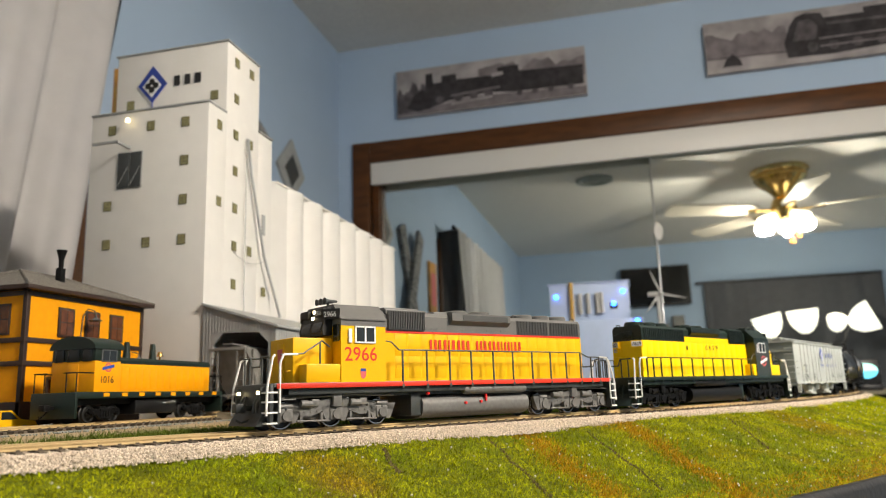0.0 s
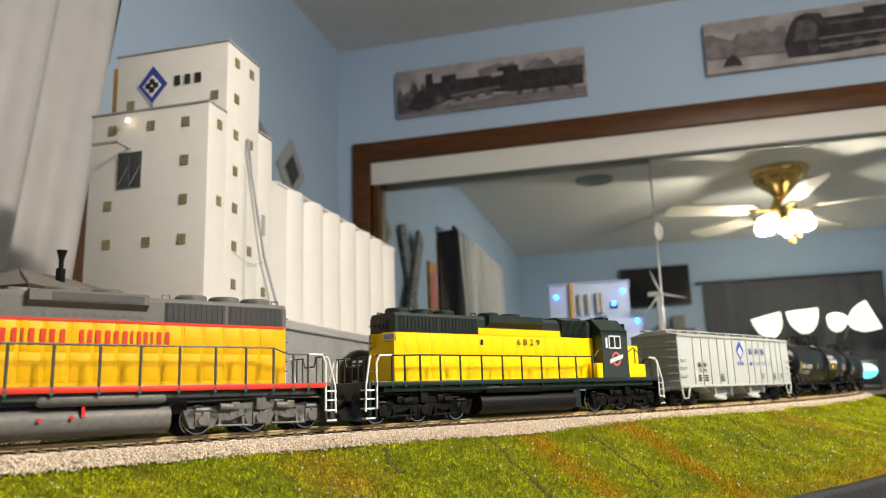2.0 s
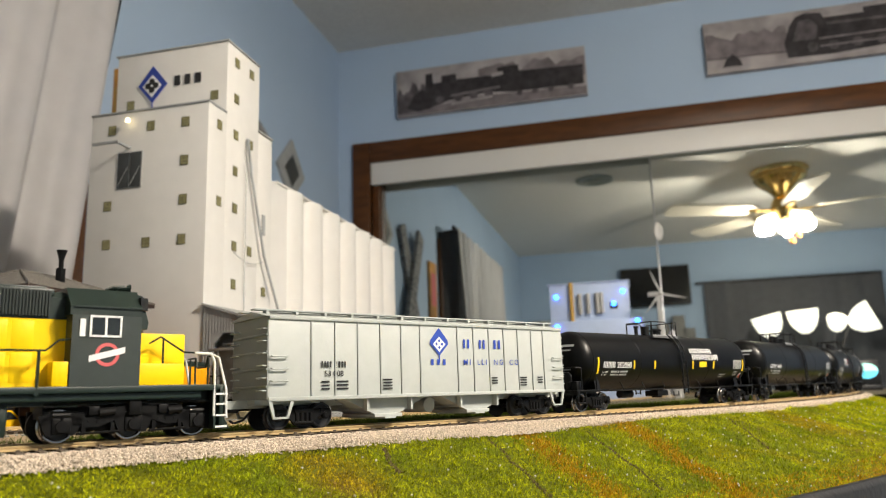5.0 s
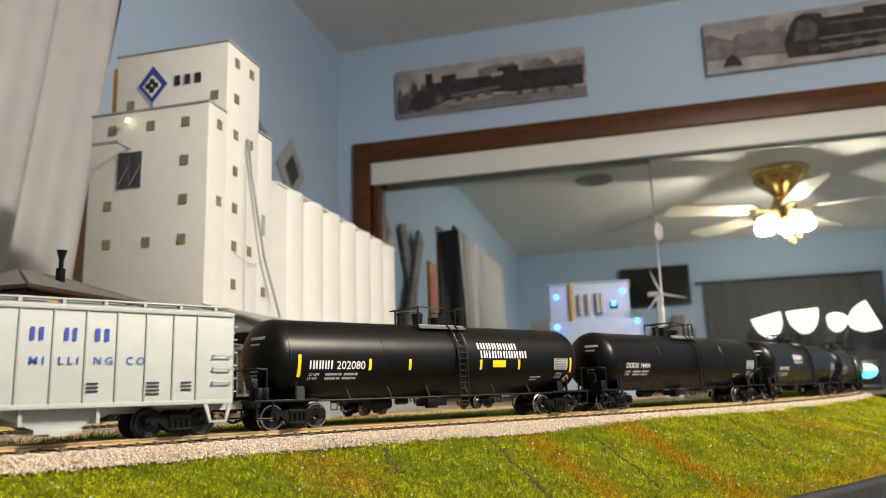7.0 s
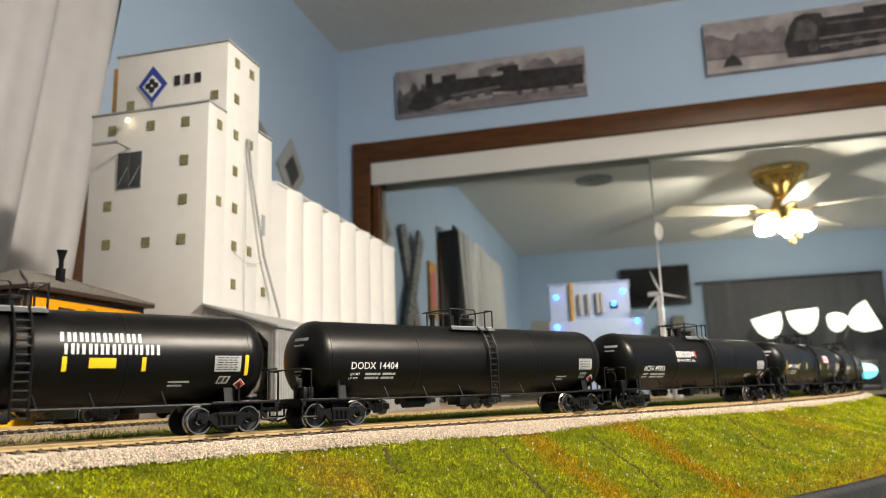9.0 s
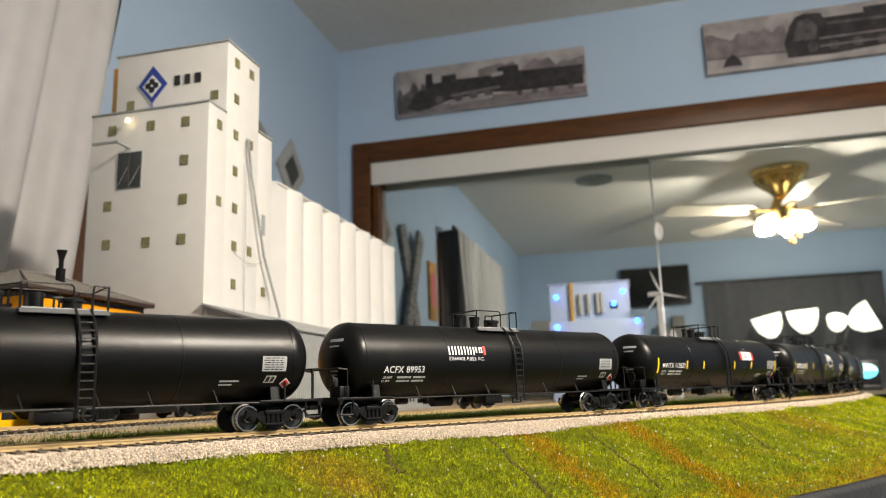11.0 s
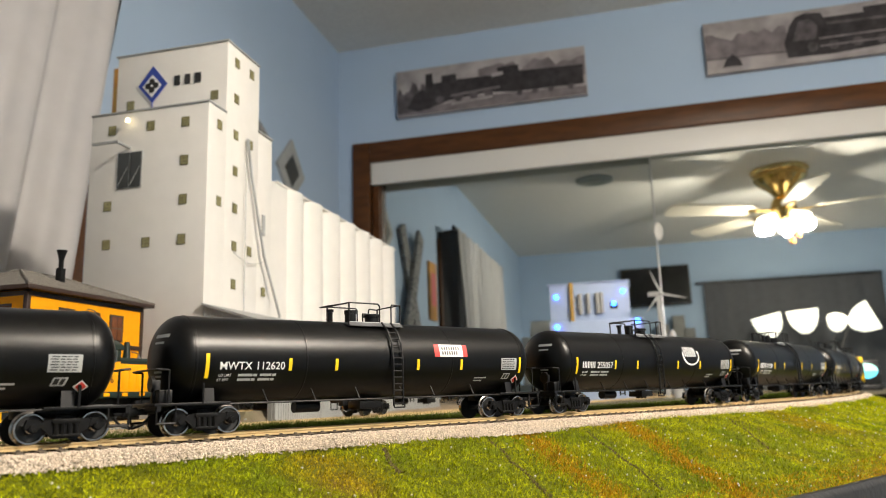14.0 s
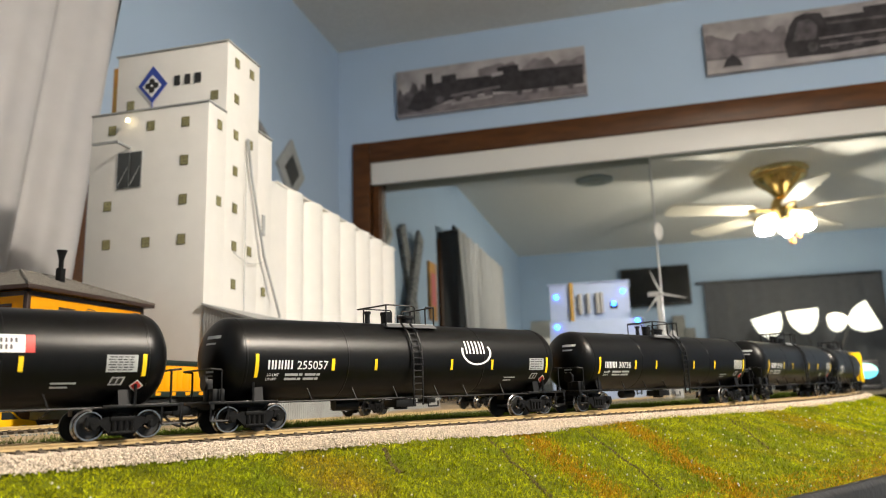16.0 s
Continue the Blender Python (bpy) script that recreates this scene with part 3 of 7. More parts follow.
def laid_track(place, s0, s1, near0, near1, label, group, ties=True):
    """place(s, lat, z) gives points of the line."""
    top = thing("railway_track", label, "track", group)
    m = len(RAILP)
    for side in (-0.00825, 0.00825):
        n = int((s1 - s0) / 0.01)
        verts, faces = [], []
        for i in range(n + 1):
            s = s0 + (s1 - s0) * i / n
            verts += [place(s, side + u * 0.001, z * 0.001)[:] for u, z in RAILP]
        for i in range(n):
            for j in range(m):
                k = (j + 1) % m
                a = i * m
                faces.append((a + j, a + k, a + m + k, a + m + j))
        soup("rail", verts, faces, M["rail"], top, "tan weathered steel rail")
    rest, s = [], s0
    while s < s1 and ties:
        a, b = place(s, 0, 0), place(s + 0.002, 0, 0)
        jit = 0.02 * math.sin(s * 1713.0)
        mtx = pose(a.x, a.y, a.z, 0, 0, math.degrees(math.atan2(b.y - a.y, b.x - a.x) + jit))
        if near0 <= s <= near1:
            ob = new("tie", TIE)
            ob.parent = top
            ob.matrix_basis = mtx
        else:
            rest.append(mtx)
        s += 0.0064
    if rest:
        V = np.array([v.co[:] for v in TIE.vertices])
        verts, faces = [], []
        for mtx in rest:
            o = len(verts)
            verts += [(mtx @ Vector(v))[:] for v in V]
            faces += [[o + i for i in f.vertices] for f in TIE.polygons]
        ob = soup("tie_rest", verts, faces, M["tie"], top)
        ob["kind"] = "stuff"
    return top


laid_track(along, -1.72, 2.4, -0.45, 0.85, "code 83 model main line with tan rails and dark ties", "layout tracks")


def straight(x, y, deg, bend=0.0, up=0.0):
    """A track through (x, y), gently bending."""
    def place(s, lat, z):
        t = radians(deg) + bend * s
        tm = radians(deg) + bend * s / 2
        return Vector((x + s * math.cos(tm) + math.sin(t) * lat, y + s * math.sin(tm) - math.cos(t) * lat, ZR - 0.0005 + up + z))
    return place


yard = straight(-0.3280, 0.447, 87.0, 0.45, 0.003)
siding = straight(-0.165, 0.590, 72.0, 0.05)
spur = straight(-0.3230, 0.630, 93.0, 0.0, 0.006)
laid_track(yard, -0.34, 0.080, -0.34, 0.080, "weathered yard track in front of the depot", "layout tracks")
laid_track(siding, -0.22, 0.75, -0.20, 0.50, "siding rails sunk in dirt beside the grain elevator", "layout tracks", False)
laid_track(spur, -0.092, 0.14, -0.092, 0.14, "loading spur rails sunk in dirt under the elevator", "layout tracks", False)
verts, faces = [], []
prof = [(-0.030, -0.0085), (-0.018, -0.0036), (0.018, -0.0036), (0.030, -0.0085)]
for i in range(55):
    verts += [yard(-0.34 + 0.54 * i / 54, lat, z)[:] for lat, z in prof]
for i in range(54):
    faces += [(i * 4 + j, i * 4 + j + 1, i * 4 + j + 5, i * 4 + j + 4) for j in range(3)]
structure(soup("yard_bed", verts, faces, M["road"]), "low pale dirt bed under the yard track", "ground")
verts, faces = [], []
prof = [(-0.027, -0.0130), (-0.017, -0.0012), (0.017, -0.0012), (0.027, -0.0130)]
for i in range(25):
    verts += [spur(-0.097 + 0.240 * i / 24, lat, -0.0130 if i in (0, 24) else z)[:] for lat, z in prof]
for i in range(24):
    faces += [(i * 4 + j, i * 4 + j + 1, i * 4 + j + 5, i * 4 + j + 4) for j in range(3)]
structure(soup("spur_bed", verts, faces, M["plain"]), "raised dirt bed under the loading spur", "ground")
# a pale dirt strip along the foot of the silos
structure(part("dirt_road", Form().prism([(-0.41, 0.60), (-0.345, 0.58), (-0.20, 0.92), (-0.16, 1.5), (-0.40, 1.5)], "z", ZG - 0.0010, ZG + 0.0006), M["road"]), "pale packed dirt apron along the silos", "road")
rng = np.random.default_rng(21)
n = 2600
ss_, ll_ = rng.uniform(-0.34, 0.1, n), rng.uniform(-0.016, 0.026, n)
P = np.array([yard(a, b, -0.0040)[:] for a, b in zip(ss_, ll_)])
# heaps of pale rubble between the yard rails
P2 = []
for a0, b0, k in ((-0.215, 0.004, 260), (-0.165, -0.003, 240), (-0.075, 0.0, 160)):
    aa, bb = rng.normal(a0, 0.007, k), rng.normal(b0, 0.003, k)
    hh = 0.0035 * np.exp(-((aa - a0) / 0.007) ** 2 - ((bb - b0) / 0.003) ** 2) * rng.uniform(0, 1, k)
    P2 += [yard(a, b, -0.0028 + h)[:] for a, b, h in zip(aa, bb, hh)]
chips("rubble", np.array(P2), 0.0009, M["fleck"], "pale rubble heaped between the yard rails", "ballast", 23)
chips("cinders", P, 0.0008, M["hopperend"], "grey cinders scattered over the yard track", "ballast", 22)


# ---- rolling stock; lengths in millimetres, x forward, z above the rail heads ----
MM = 0.001


def on_side(bm, x, z, y, m, parent, name, flip=1, radius=0.0, zc=0.0, label="", lift=0.0):
    """Lays a flat bmesh (x right, y up, in millimetres) on a vehicle's side; with a radius it wraps round the tank."""
    if name in ("name_bars", "brand_bars", "reporting_bars", "data_bars") and len(bm.faces) > 1:
        for fc in bm.faces:
            one = bmesh.new()
            one.faces.new([one.verts.new(v.co) for v in fc.verts])
            on_side(one, x, z, y, m, parent, name[:-1], flip, radius, zc, label, lift)
        bm.free()
        return None
    if radius:
        for cut in (0.8, 1.6, 2.4, 3.2, 4.0, 5.0, 6.0, 7.0, 8.0, 9.0):
            bmesh.ops.bisect_plane(bm, geom=bm.verts[:] + bm.edges[:] + bm.faces[:], plane_co=(0, cut, 0), plane_no=(0, 1, 0))
    for v in bm.verts:
        px, pz = x - flip * v.co.x, z + v.co.y
        if radius:
            a = (pz - zc) / radius
            rr = radius + 0.18 + lift
            v.co = (px * MM, flip * rr * math.cos(a) * MM, (zc + rr * math.sin(a)) * MM)
        else:
            v.co = (px * MM, flip * y * MM, pz * MM)
    return part(name, bm, M[m], parent, label, smooth=0)


def bars(widths, height, gap=0.35, lift=0.0, ink=1.0):
    """Plain upright bars, one for a letter, for writing that is not spelled out. Negative widths are spaces."""
    f = Form()
    x = 0.0
    for w in widths:
        if w > 0:
            two = ink < 1 and w > 2.2
            for a, b in ((x, x + w * 0.30), (x + w * 0.62, x + w * 0.92)) if two else ((x, x + w * ink),):
                f.bm.faces.new([f.v(p) for p in ((a, lift, 0), (b, lift, 0), (b, lift + height, 0), (a, lift + height, 0))])
            x += w + gap
        else:
            x -= w
    return f.bm


def polyface(polys):
    f = Form()
    for poly in polys:
        f.bm.faces.new([f.v((p[0], p[1], 0)) for p in poly])
    return f.bm


def ring(cx, cy, r0, r1, n=28, sx=1.0, a0=0.0, a1=2 * math.pi):
    ps = []
    for i in range(n):
        a, b = a0 + (a1 - a0) * i / n, a0 + (a1 - a0) * (i + 1) / n
        ps.append([(cx + sx * r0 * math.cos(a), cy + r0 * math.sin(a)), (cx + sx * r1 * math.cos(a), cy + r1 * math.sin(a)), (cx + sx * r1 * math.cos(b), cy + r1 * math.sin(b)), (cx + sx * r0 * math.cos(b), cy + r0 * math.sin(b))])
    return ps


def wide(bm, k):
    for v in bm.verts:
        v.co.x *= k
    return bm


WHEELS = []


def wheelset(parent, x, r, m_tread, m_face):
    f = Form(MM)
    f.cyl((0, -7.2, 0), (0, 7.2, 0), 1.1, 8)
    for sg in (-1, 1):
        f.lathe((0, 0, 0), (0, sg, 0), [(6.4, 1.0), (6.4, r + 0.55), (7.0, r + 0.6), (7.35, r + 0.05), (9.0, r - 0.05), (9.15, r - 0.2), (9.15, r - 0.72), (8.55, r - 1.15), (8.4, 2.1), (9.2, 1.6), (9.6, 1.2), (9.6, 0.0)], 26)
    ob = part("wheelset", f, M[m_tread], parent)
    if m_tread == "wheel":
        ob.data.materials.append(M["darkwheel"])
        for p in ob.data.polygons:
            c = p.center
            if math.hypot(c.x, c.z) < (r - 1.0) * MM and abs(c.y) < 8.9 * MM or abs(c.y) < 7.1 * MM:
                p.material_index = 1
    ob.location = (x * MM, 0, r * MM)
    WHEELS.append((ob, x, r))
    return ob


def loco_truck(parent, xc, m, wheelm):
    f = Form(MM)
    for sg in (-1, 1):
        y0, y1 = sg * 11.3, sg * 13.4
        prof = [(-30, 8.2), (-27, 9.6), (-21, 9.8), (-17, 8.4), (-13, 8.6), (-8, 11.4), (-3, 12.2), (3, 12.2), (8, 11.4), (13, 8.6), (17, 8.4), (21, 9.8), (27, 9.6), (30, 8.2), (30, 6.2), (26, 6.8), (21, 6.2), (17, 5.2), (12, 5.0), (7, 6.8), (3, 8.6), (-3, 8.6), (-7, 6.8), (-12, 5.0), (-17, 5.2), (-21, 6.2), (-26, 6.8), (-30, 6.2)]
        f.prism(prof, "y", min(y0, y1), max(y0, y1))
        for ax in (-23.7, 0, 23.7):
            f.box(ax - 3.1, ax + 3.1, min(sg * 11.2, sg * 14.0), max(sg * 11.2, sg * 14.0), 3.2, 8.4, 0.5)
            f.cyl((ax, sg * 13.6, 5.6), (ax, sg * 14.7, 5.6), 2.0, 12)
            f.cyl((ax - 3.0, sg * 13.0, 9.4), (ax + 2.6, sg * 13.0, 9.4), 0.9, 8)
            f.cyl((ax, sg * 14.2, 3.6), (ax, sg * 14.2, 8.6), 0.5, 6)
        for ax in (-12, 12):
            f.cyl((ax, sg * 13.8, 9.9), (ax + 5.2, sg * 13.8, 10.3), 1.5, 10)
            f.box(ax - 3.4, ax + 0.2, min(sg * 12.2, sg * 14.4), max(sg * 12.2, sg * 14.4), 9.0, 12.0, 0.3)
            f.tube([(ax - 7, sg * 14.2, 3.0), (ax + 7, sg * 14.2, 3.3)], 0.45, 6)
            f.box(ax - 5.4, ax - 4.2, min(sg * 11.6, sg * 14.0), max(sg * 11.6, sg * 14.0), 2.4, 6.4)
            f.box(ax + 4.2, ax + 5.4, min(sg * 11.6, sg * 14.0), max(sg * 11.6, sg * 14.0), 2.4, 6.4)
            for k in (-3, 0, 3):
                f.cyl((ax + k, sg * 13.2, 7.1), (ax + k, sg * 13.65, 7.1), 0.55, 8)
        f.box(-29, 29, min(sg * 9.9, sg * 11.4), max(sg * 9.9, sg * 11.4), 3.8, 10.8, 0.3)
        f.tube([(-30, sg * 14.0, 12.8), (-10, sg * 14.4, 13.4), (12, sg * 14.2, 13.0), (30, sg * 14.0, 12.6)], 0.4, 6)
        for ax in (-23.7, 0, 23.7):
            for k in (-1, 1):
                f.prism([(ax + k * 2.6, 9.4), (ax + k * 7.4, 9.4), (ax + k * 6.0, 5.6), (ax + k * 4.6, 2.6), (ax + k * 2.6, 2.6)], "y", min(y0, y1), max(y0, y1))
        f.box(-2.2, 2.2, min(sg * 12.5, sg * 15.2), max(sg * 12.5, sg * 15.2), 8.6, 15.4, 0.4)
    f.box(-6, 6, -11.3, 11.3, 7, 13.5)
    f.box(-28, 28, -6, 6, 8, 12)
    t = part("truck", f, M[m], parent, "three-axle cast truck frame")
    t.location = (xc * MM, 0, 0)
    for ax in (-23.7, 0, 23.7):
        wheelset(t, ax, 5.75, wheelm, wheelm)
    return t


def car_truck(parent, xc, m, wheelm, r=5.25):
    f = Form(MM)
    for sg in (-1, 1):
        a, b = min(sg * 10.4, sg * 12.2), max(sg * 10.4, sg * 12.2)
        f.prism([(-13.4, 6.6), (-12.2, 7.8), (-8, 7.8), (-5.6, 8.2), (5.6, 8.2), (8, 7.2), (12.0, 7.0), (12.8, 6.2), (12.4, 5.0), (9.6, 4.9), (8.0, 5.8), (5.2, 3.2), (4.0, 1.7), (-4.0, 1.7), (-5.2, 3.2), (-8.0, 5.8), (-9.6, 4.9), (-12.4, 5.0)], "y", a, b)
        a, b = min(sg * 11.8, sg * 12.9), max(sg * 11.8, sg * 12.9)
        f.box(-4.4, 4.4, a, b, 2.2, 3.2, 0.2).box(-4.4, 4.4, a, b, 6.6, 8.2, 0.2)
        for k in (-3.2, -1.1, 1.1, 3.2):
            f.cyl((k, sg * 12.2, 3.0), (k, sg * 12.2, 6.8), 0.75, 8)
        for ax in (-10.15, 10.15):
            f.cyl((ax, sg * 11.0, 5.3), (ax, sg * 13.3, 5.3), 1.5, 12)
            f.cyl((ax, sg * 13.3, 5.3), (ax, sg * 13.7, 5.3), 1.1, 8)
            f.prism([(ax - 2.6, 5.4), (ax + 2.6, 5.4), (ax + 1.9, 8.3), (ax - 1.9, 8.3)], "y", min(sg * 10.4, sg * 12.5), max(sg * 10.4, sg * 12.5))
    f.box(-3.2, 3.2, -11, 11, 4.4, 9.6, 0.4)
    f.box(-6.4, -5.2, -9, 9, 4.2, 5.4).box(5.2, 6.4, -9, 9, 4.2, 5.4)
    t = part("truck", f, M[m], parent, "two-axle cast freight truck frame")
    t.location = (xc * MM, 0, 0)
    for ax in (-10.15, 10.15):
        wheelset(t, ax, r, wheelm, wheelm)
    return t


def coupler(parent, x, sg, m):
    f = Form(MM)
    f.box(min(x, x + sg * 7), max(x, x + sg * 7), -1.4, 1.4, 8.2, 10.4, 0.3)
    f.box(min(x + sg * 5, x + sg * 9.4), max(x + sg * 5, x + sg * 9.4), -2.4, 2.0, 7.4, 11.2, 0.6)
    f.tube([(x + sg * 1, 3.5, 7.6), (x + sg * 4, 3.6, 4.6), (x + sg * 7.5, 2.8, 3.4), (x + sg * 9, 1.5, 4.6)], 0.5, 6)
    return part("coupler", f, M[m], parent, "knuckle coupler with an air hose")


def fan_caps(parent, xs, z, r, m):
    for x in xs:
        f = Form(MM)
        f.lathe((x, 0, z - 1.5), (0, 0, 1), [(0, r), (2.2, r), (2.9, r - 0.6), (2.9, r - 1.4), (2.3, r - 1.5), (2.3, 1.5), (2.9, 1.2), (2.9, 0)], 24)
        part("roof_fan", f, M[m], parent, "round roof fan housing")


def slats(parent, x0, x1, z0, z1, y, step, m_back, m_slat, upright, name="grille"):
    for sg in (-1, 1):
        f = Form(MM)
        f.box(x0, x1, min(sg * (y - 0.6), sg * y), max(sg * (y - 0.6), sg * y), z0, z1)
        if upright:
            n = int((x1 - x0) / step)
            for i in range(n):
                x = x0 + (i + 0.25) * (x1 - x0) / n
                f.box(x, x + step * 0.45, min(sg * y, sg * (y + 0.45)), max(sg * y, sg * (y + 0.45)), z0 + 0.3, z1 - 0.3)
        else:
            n = int((z1 - z0) / step)
            for i in range(n):
                z = z0 + (i + 0.25) * (z1 - z0) / n
                f.box(x0 + 0.4, x1 - 0.4, min(sg * y, sg * (y + 0.35)), max(sg * y, sg * (y + 0.35)), z, z + step * 0.4)
            for i in range(int((x1 - x0) / 2.2)):
                x = x0 + 1 + i * 2.2
                f.box(x, x + 0.35, min(sg * y, sg * (y + 0.5)), max(sg * y, sg * (y + 0.5)), z0 + 0.2, z1 - 0.2)
        part(name, f, M[m_back], parent)
    return None


def road_loco(name, label, at, scheme):
    """A six-axle hood unit, 241 mm over its couplers; the cab end is at +x."""
    up = scheme == "up"
    body, roof, sill, rail, low, truckm = ("upyellow", "upgrey", "upred", "railgrey", "upundark", "truckgrey") if up else ("cnyellow", "cngreen", "cngreen", "cngreen", "cngreen", "truckblack")
    grille = "grille" if up else "greengrille"
    top = thing(name, label, "locomotive", "", at)
    ztop = 49.5
    # frame
    f = Form(MM)
    f.box(-107, 107, -17.4, 17.4, 17.2, 18.9, 0.2)
    part("walkway_deck", f, M[roof if up else "cnside"], top)
    for sg in (-1, 1):
        part("side_sill", Form(MM).box(-105, 106, min(sg * 17.0, sg * 17.8), max(sg * 17.0, sg * 17.8), 16.6, 18.7, 0.15), M[sill], top, "red sill stripe" if up else "green side sill")
    f = Form(MM).box(-104, 104, -12, 12, 12.6, 17.2).box(-100, 100, -16.2, 16.2, 14.0, 16.6, 0.3)
    part("underframe", f, M[low], top)
    # long hood
    f = Form(MM).prism([(-10.7, 18.8), (10.7, 18.8), (10.7, 42.0), (-10.7, 42.0)], "x", -89, 53)
    part("long_hood", f, M[body], top, "yellow hood sides")
    f = Form(MM).prism([(-10.75, 42.0), (10.75, 42.0), (10.75, 49.6), (9.2, 51.6), (-9.2, 51.6), (-10.75, 49.6)], "x", -89.05, 53)
    part("hood_roof", f, M[roof], top)
    for x in range(-84, 44, 8):
        for sg in (-1, 1):
            f = Form(MM).box(x, x + 6.6, min(sg * 10.6, sg * 10.80), max(sg * 10.6, sg * 10.80), 20.4, 30.4, 0.04)
            d_ = part("hood_door", f, M[body], top)
            part("latch", Form(MM).box(x + 5.4, x + 6.0, min(sg * 10.75, sg * 11.0), max(sg * 10.75, sg * 11.0), 25, 26.0), M[body], d_)
            f = Form(MM).box(x, x + 6.6, min(sg * 10.6, sg * 10.77), max(sg * 10.6, sg * 10.77), 30.8, 41.2, 0.03)
            part("hood_panel", f, M[body], top)
    f = Form(MM)
    for sg in (-1, 1):
        f.box(-88, 53, min(sg * 10.6, sg * 10.95), max(sg * 10.6, sg * 10.95), 41.4, 42.4)
    if up:
        part("hood_stripe", f, M["upred"], top)
    else:
        f.bm.free()
    # radiators, flared housing, dynamic brake intake
    slats(top, -87.5, -63, 42.6, 50.0, 10.8, 0.85, grille, grille, False)
    slats(top, -62, -37.5, 42.6, 50.0, 10.8, 0.85, grille, grille, False)
    f = Form(MM)
    for sg in (-1, 1):
        pts_ = [(sg * 10.6, 46.0), (sg * 13.2, 48.2), (sg * 13.2, 52.0), (sg * 9.0, 52.4)]
        f.prism(pts_, "x", -31, 9)
    part("blower_flare", f, M[roof], top, "flared side housing")
    f = Form(MM)
    for sg in (-1, 1):
        f.prism([(sg * 11.4, 47.0), (sg * 13.4, 48.6), (sg * 13.4, 51.2), (sg * 12.8, 51.2)], "x", -29, 2)
    part("flare_louver", f, M[grille], top)
    if not up:
        for sg in (-1, 1):
            part("upper_band", Form(MM).box(-37, 25, min(sg * 10.6, sg * 10.9), max(sg * 10.6, sg * 10.9), 42.0, 45.4), M[body], top)
    slats(top, 25, 47, 42.8, 51.8, 11.6, 1.0, grille, grille, True, "intake_grille")
    f = Form(MM).box(24.5, 48, -11.4, 11.4, 50.0, 52.4, 0.4).box(26, 46.5, -8, 8, 52.2, 53.6, 0.3)
    part("intake_box", f, M[roof], top)
    f = Form(MM)
    for i in range(24):
        f.box(-30 + i * 3.3, -28.9 + i * 3.3, -11.0, 11.0, 43.6, 44.2)
    if up:
        part("rivet_band", f, M[roof], top)
    else:
        f.bm.free()
    fan_caps(top, (-80, -66, -52), 53.0, 6.3, roof)
    fan_caps(top, (-20, -4), 53.2, 6.0, roof)
    f = Form(MM).box(4, 14, -4.5, 4.5, 51, 53.4, 0.5).cyl((18, 0, 51), (18, 0, 53.4), 2.4, 12)
    part("exhaust_stack", f, M[roof], top)
    for y in (-9, 9):
        for x in (-86, -40):
            part("lifting_eye", Form(MM).tube([(x, y, 51.4), (x, y, 53.0), (x + 3, y, 53.0), (x + 3, y, 51.4)], 0.3, 5), M[roof], top)
    for z in (24, 28, 32, 36, 46):
        part("grab_iron", Form(MM).tube([(-89, 8.5, z), (-91.2, 8.5, z), (-91.2, 5, z), (-89, 5, z)], 0.3, 5), M[roof if up or z > 42 else body], top)
    # rear end
    f = Form(MM).box(-89.9, -88.6, -4.2, 4.2, 43.4, 48.2, 0.4)
    part("rear_number_face", f, M[roof], top)
    f = Form(MM)
    for y in (-1.5, 1.5):
        f.cyl((-90.6, y, 45.6), (-89.5, y, 45.6), 1.15, 12)
    part("rear_headlight", f, M["lettgrey" if up else "cngreen"], top)
    # cab and nose
    f = Form(MM).prism([(-17.8, 18.8), (17.8, 18.8), (17.8, 43.4), (-17.8, 43.4)], "x", 52.6, 76)
    part("cab", f, M["upyellow" if up else "cnside"], top)
    f = Form(MM).prism([(-17.85, 43.2), (17.85, 43.2), (17.85, 46.2), (11.2, 53.2), (-11.2, 53.2), (-17.85, 46.2)], "x", 51.8, 76.05)
    part("cab_roof", f, M[roof], top, "angled cab roof")
    part("roof_drip", Form(MM).box(53, 76, 17.4, 18.4, 45.8, 46.4).box(53, 76, -18.4, -17.4, 45.8, 46.4), M[roof], top)
    f = Form(MM).prism([(76.0, 39.5), (80.6, 39.5), (81.0, 42.0), (78.4, 51.8), (76.0, 52.4)], "y", -10.6, 10.6)
    part("cab_front", f, M["lettblack" if up else "cngreen"], top, "dark windshield front")
    f = Form(MM)
    for y0, y1 in ((-16.8, -11.4), (11.4, 16.8)):
        f.box(75.9, 76.4, y0, y1, 36.5, 44.0, 0.3)
    for y0, y1 in ((-9.0, -1.0), (1.0, 9.0)):
        f.prism([(80.7, 40.4), (81.15, 42.2), (80.2, 45.4), (79.4, 45.2), (80.0, 41)], "y", y0, y1)
    part("windshield", f, M["glass"], top)
    for sg in (-1, 1):
        f = Form(MM)
        a, b = min(sg * 17.7, sg * 18.3), max(sg * 17.7, sg * 18.3)
        f.box(58.2, 69.0, a, b, 35.6, 36.3).box(58.2, 69.0, a, b, 42.5, 43.2).box(58.2, 58.9, a, b, 35.6, 43.2).box(68.3, 69.0, a, b, 35.6, 43.2).box(63.2, 64.0, a, b, 35.6, 43.2)
        f.box(70.8, 72.4, a, sg * 18.6 if sg > 0 else b, 35.8, 41.8) if up else f.box(55.0, 56.8, a, b, 35.8, 41.8)
        w = part("cab_window", f, M["lettwhite"], top, "white framed sliding cab window")
        part("pane", Form(MM).box(58.9, 68.3, min(sg * 17.75, sg * 18.0), max(sg * 17.75, sg * 18.0), 36.3, 42.5), M["glass"], w)
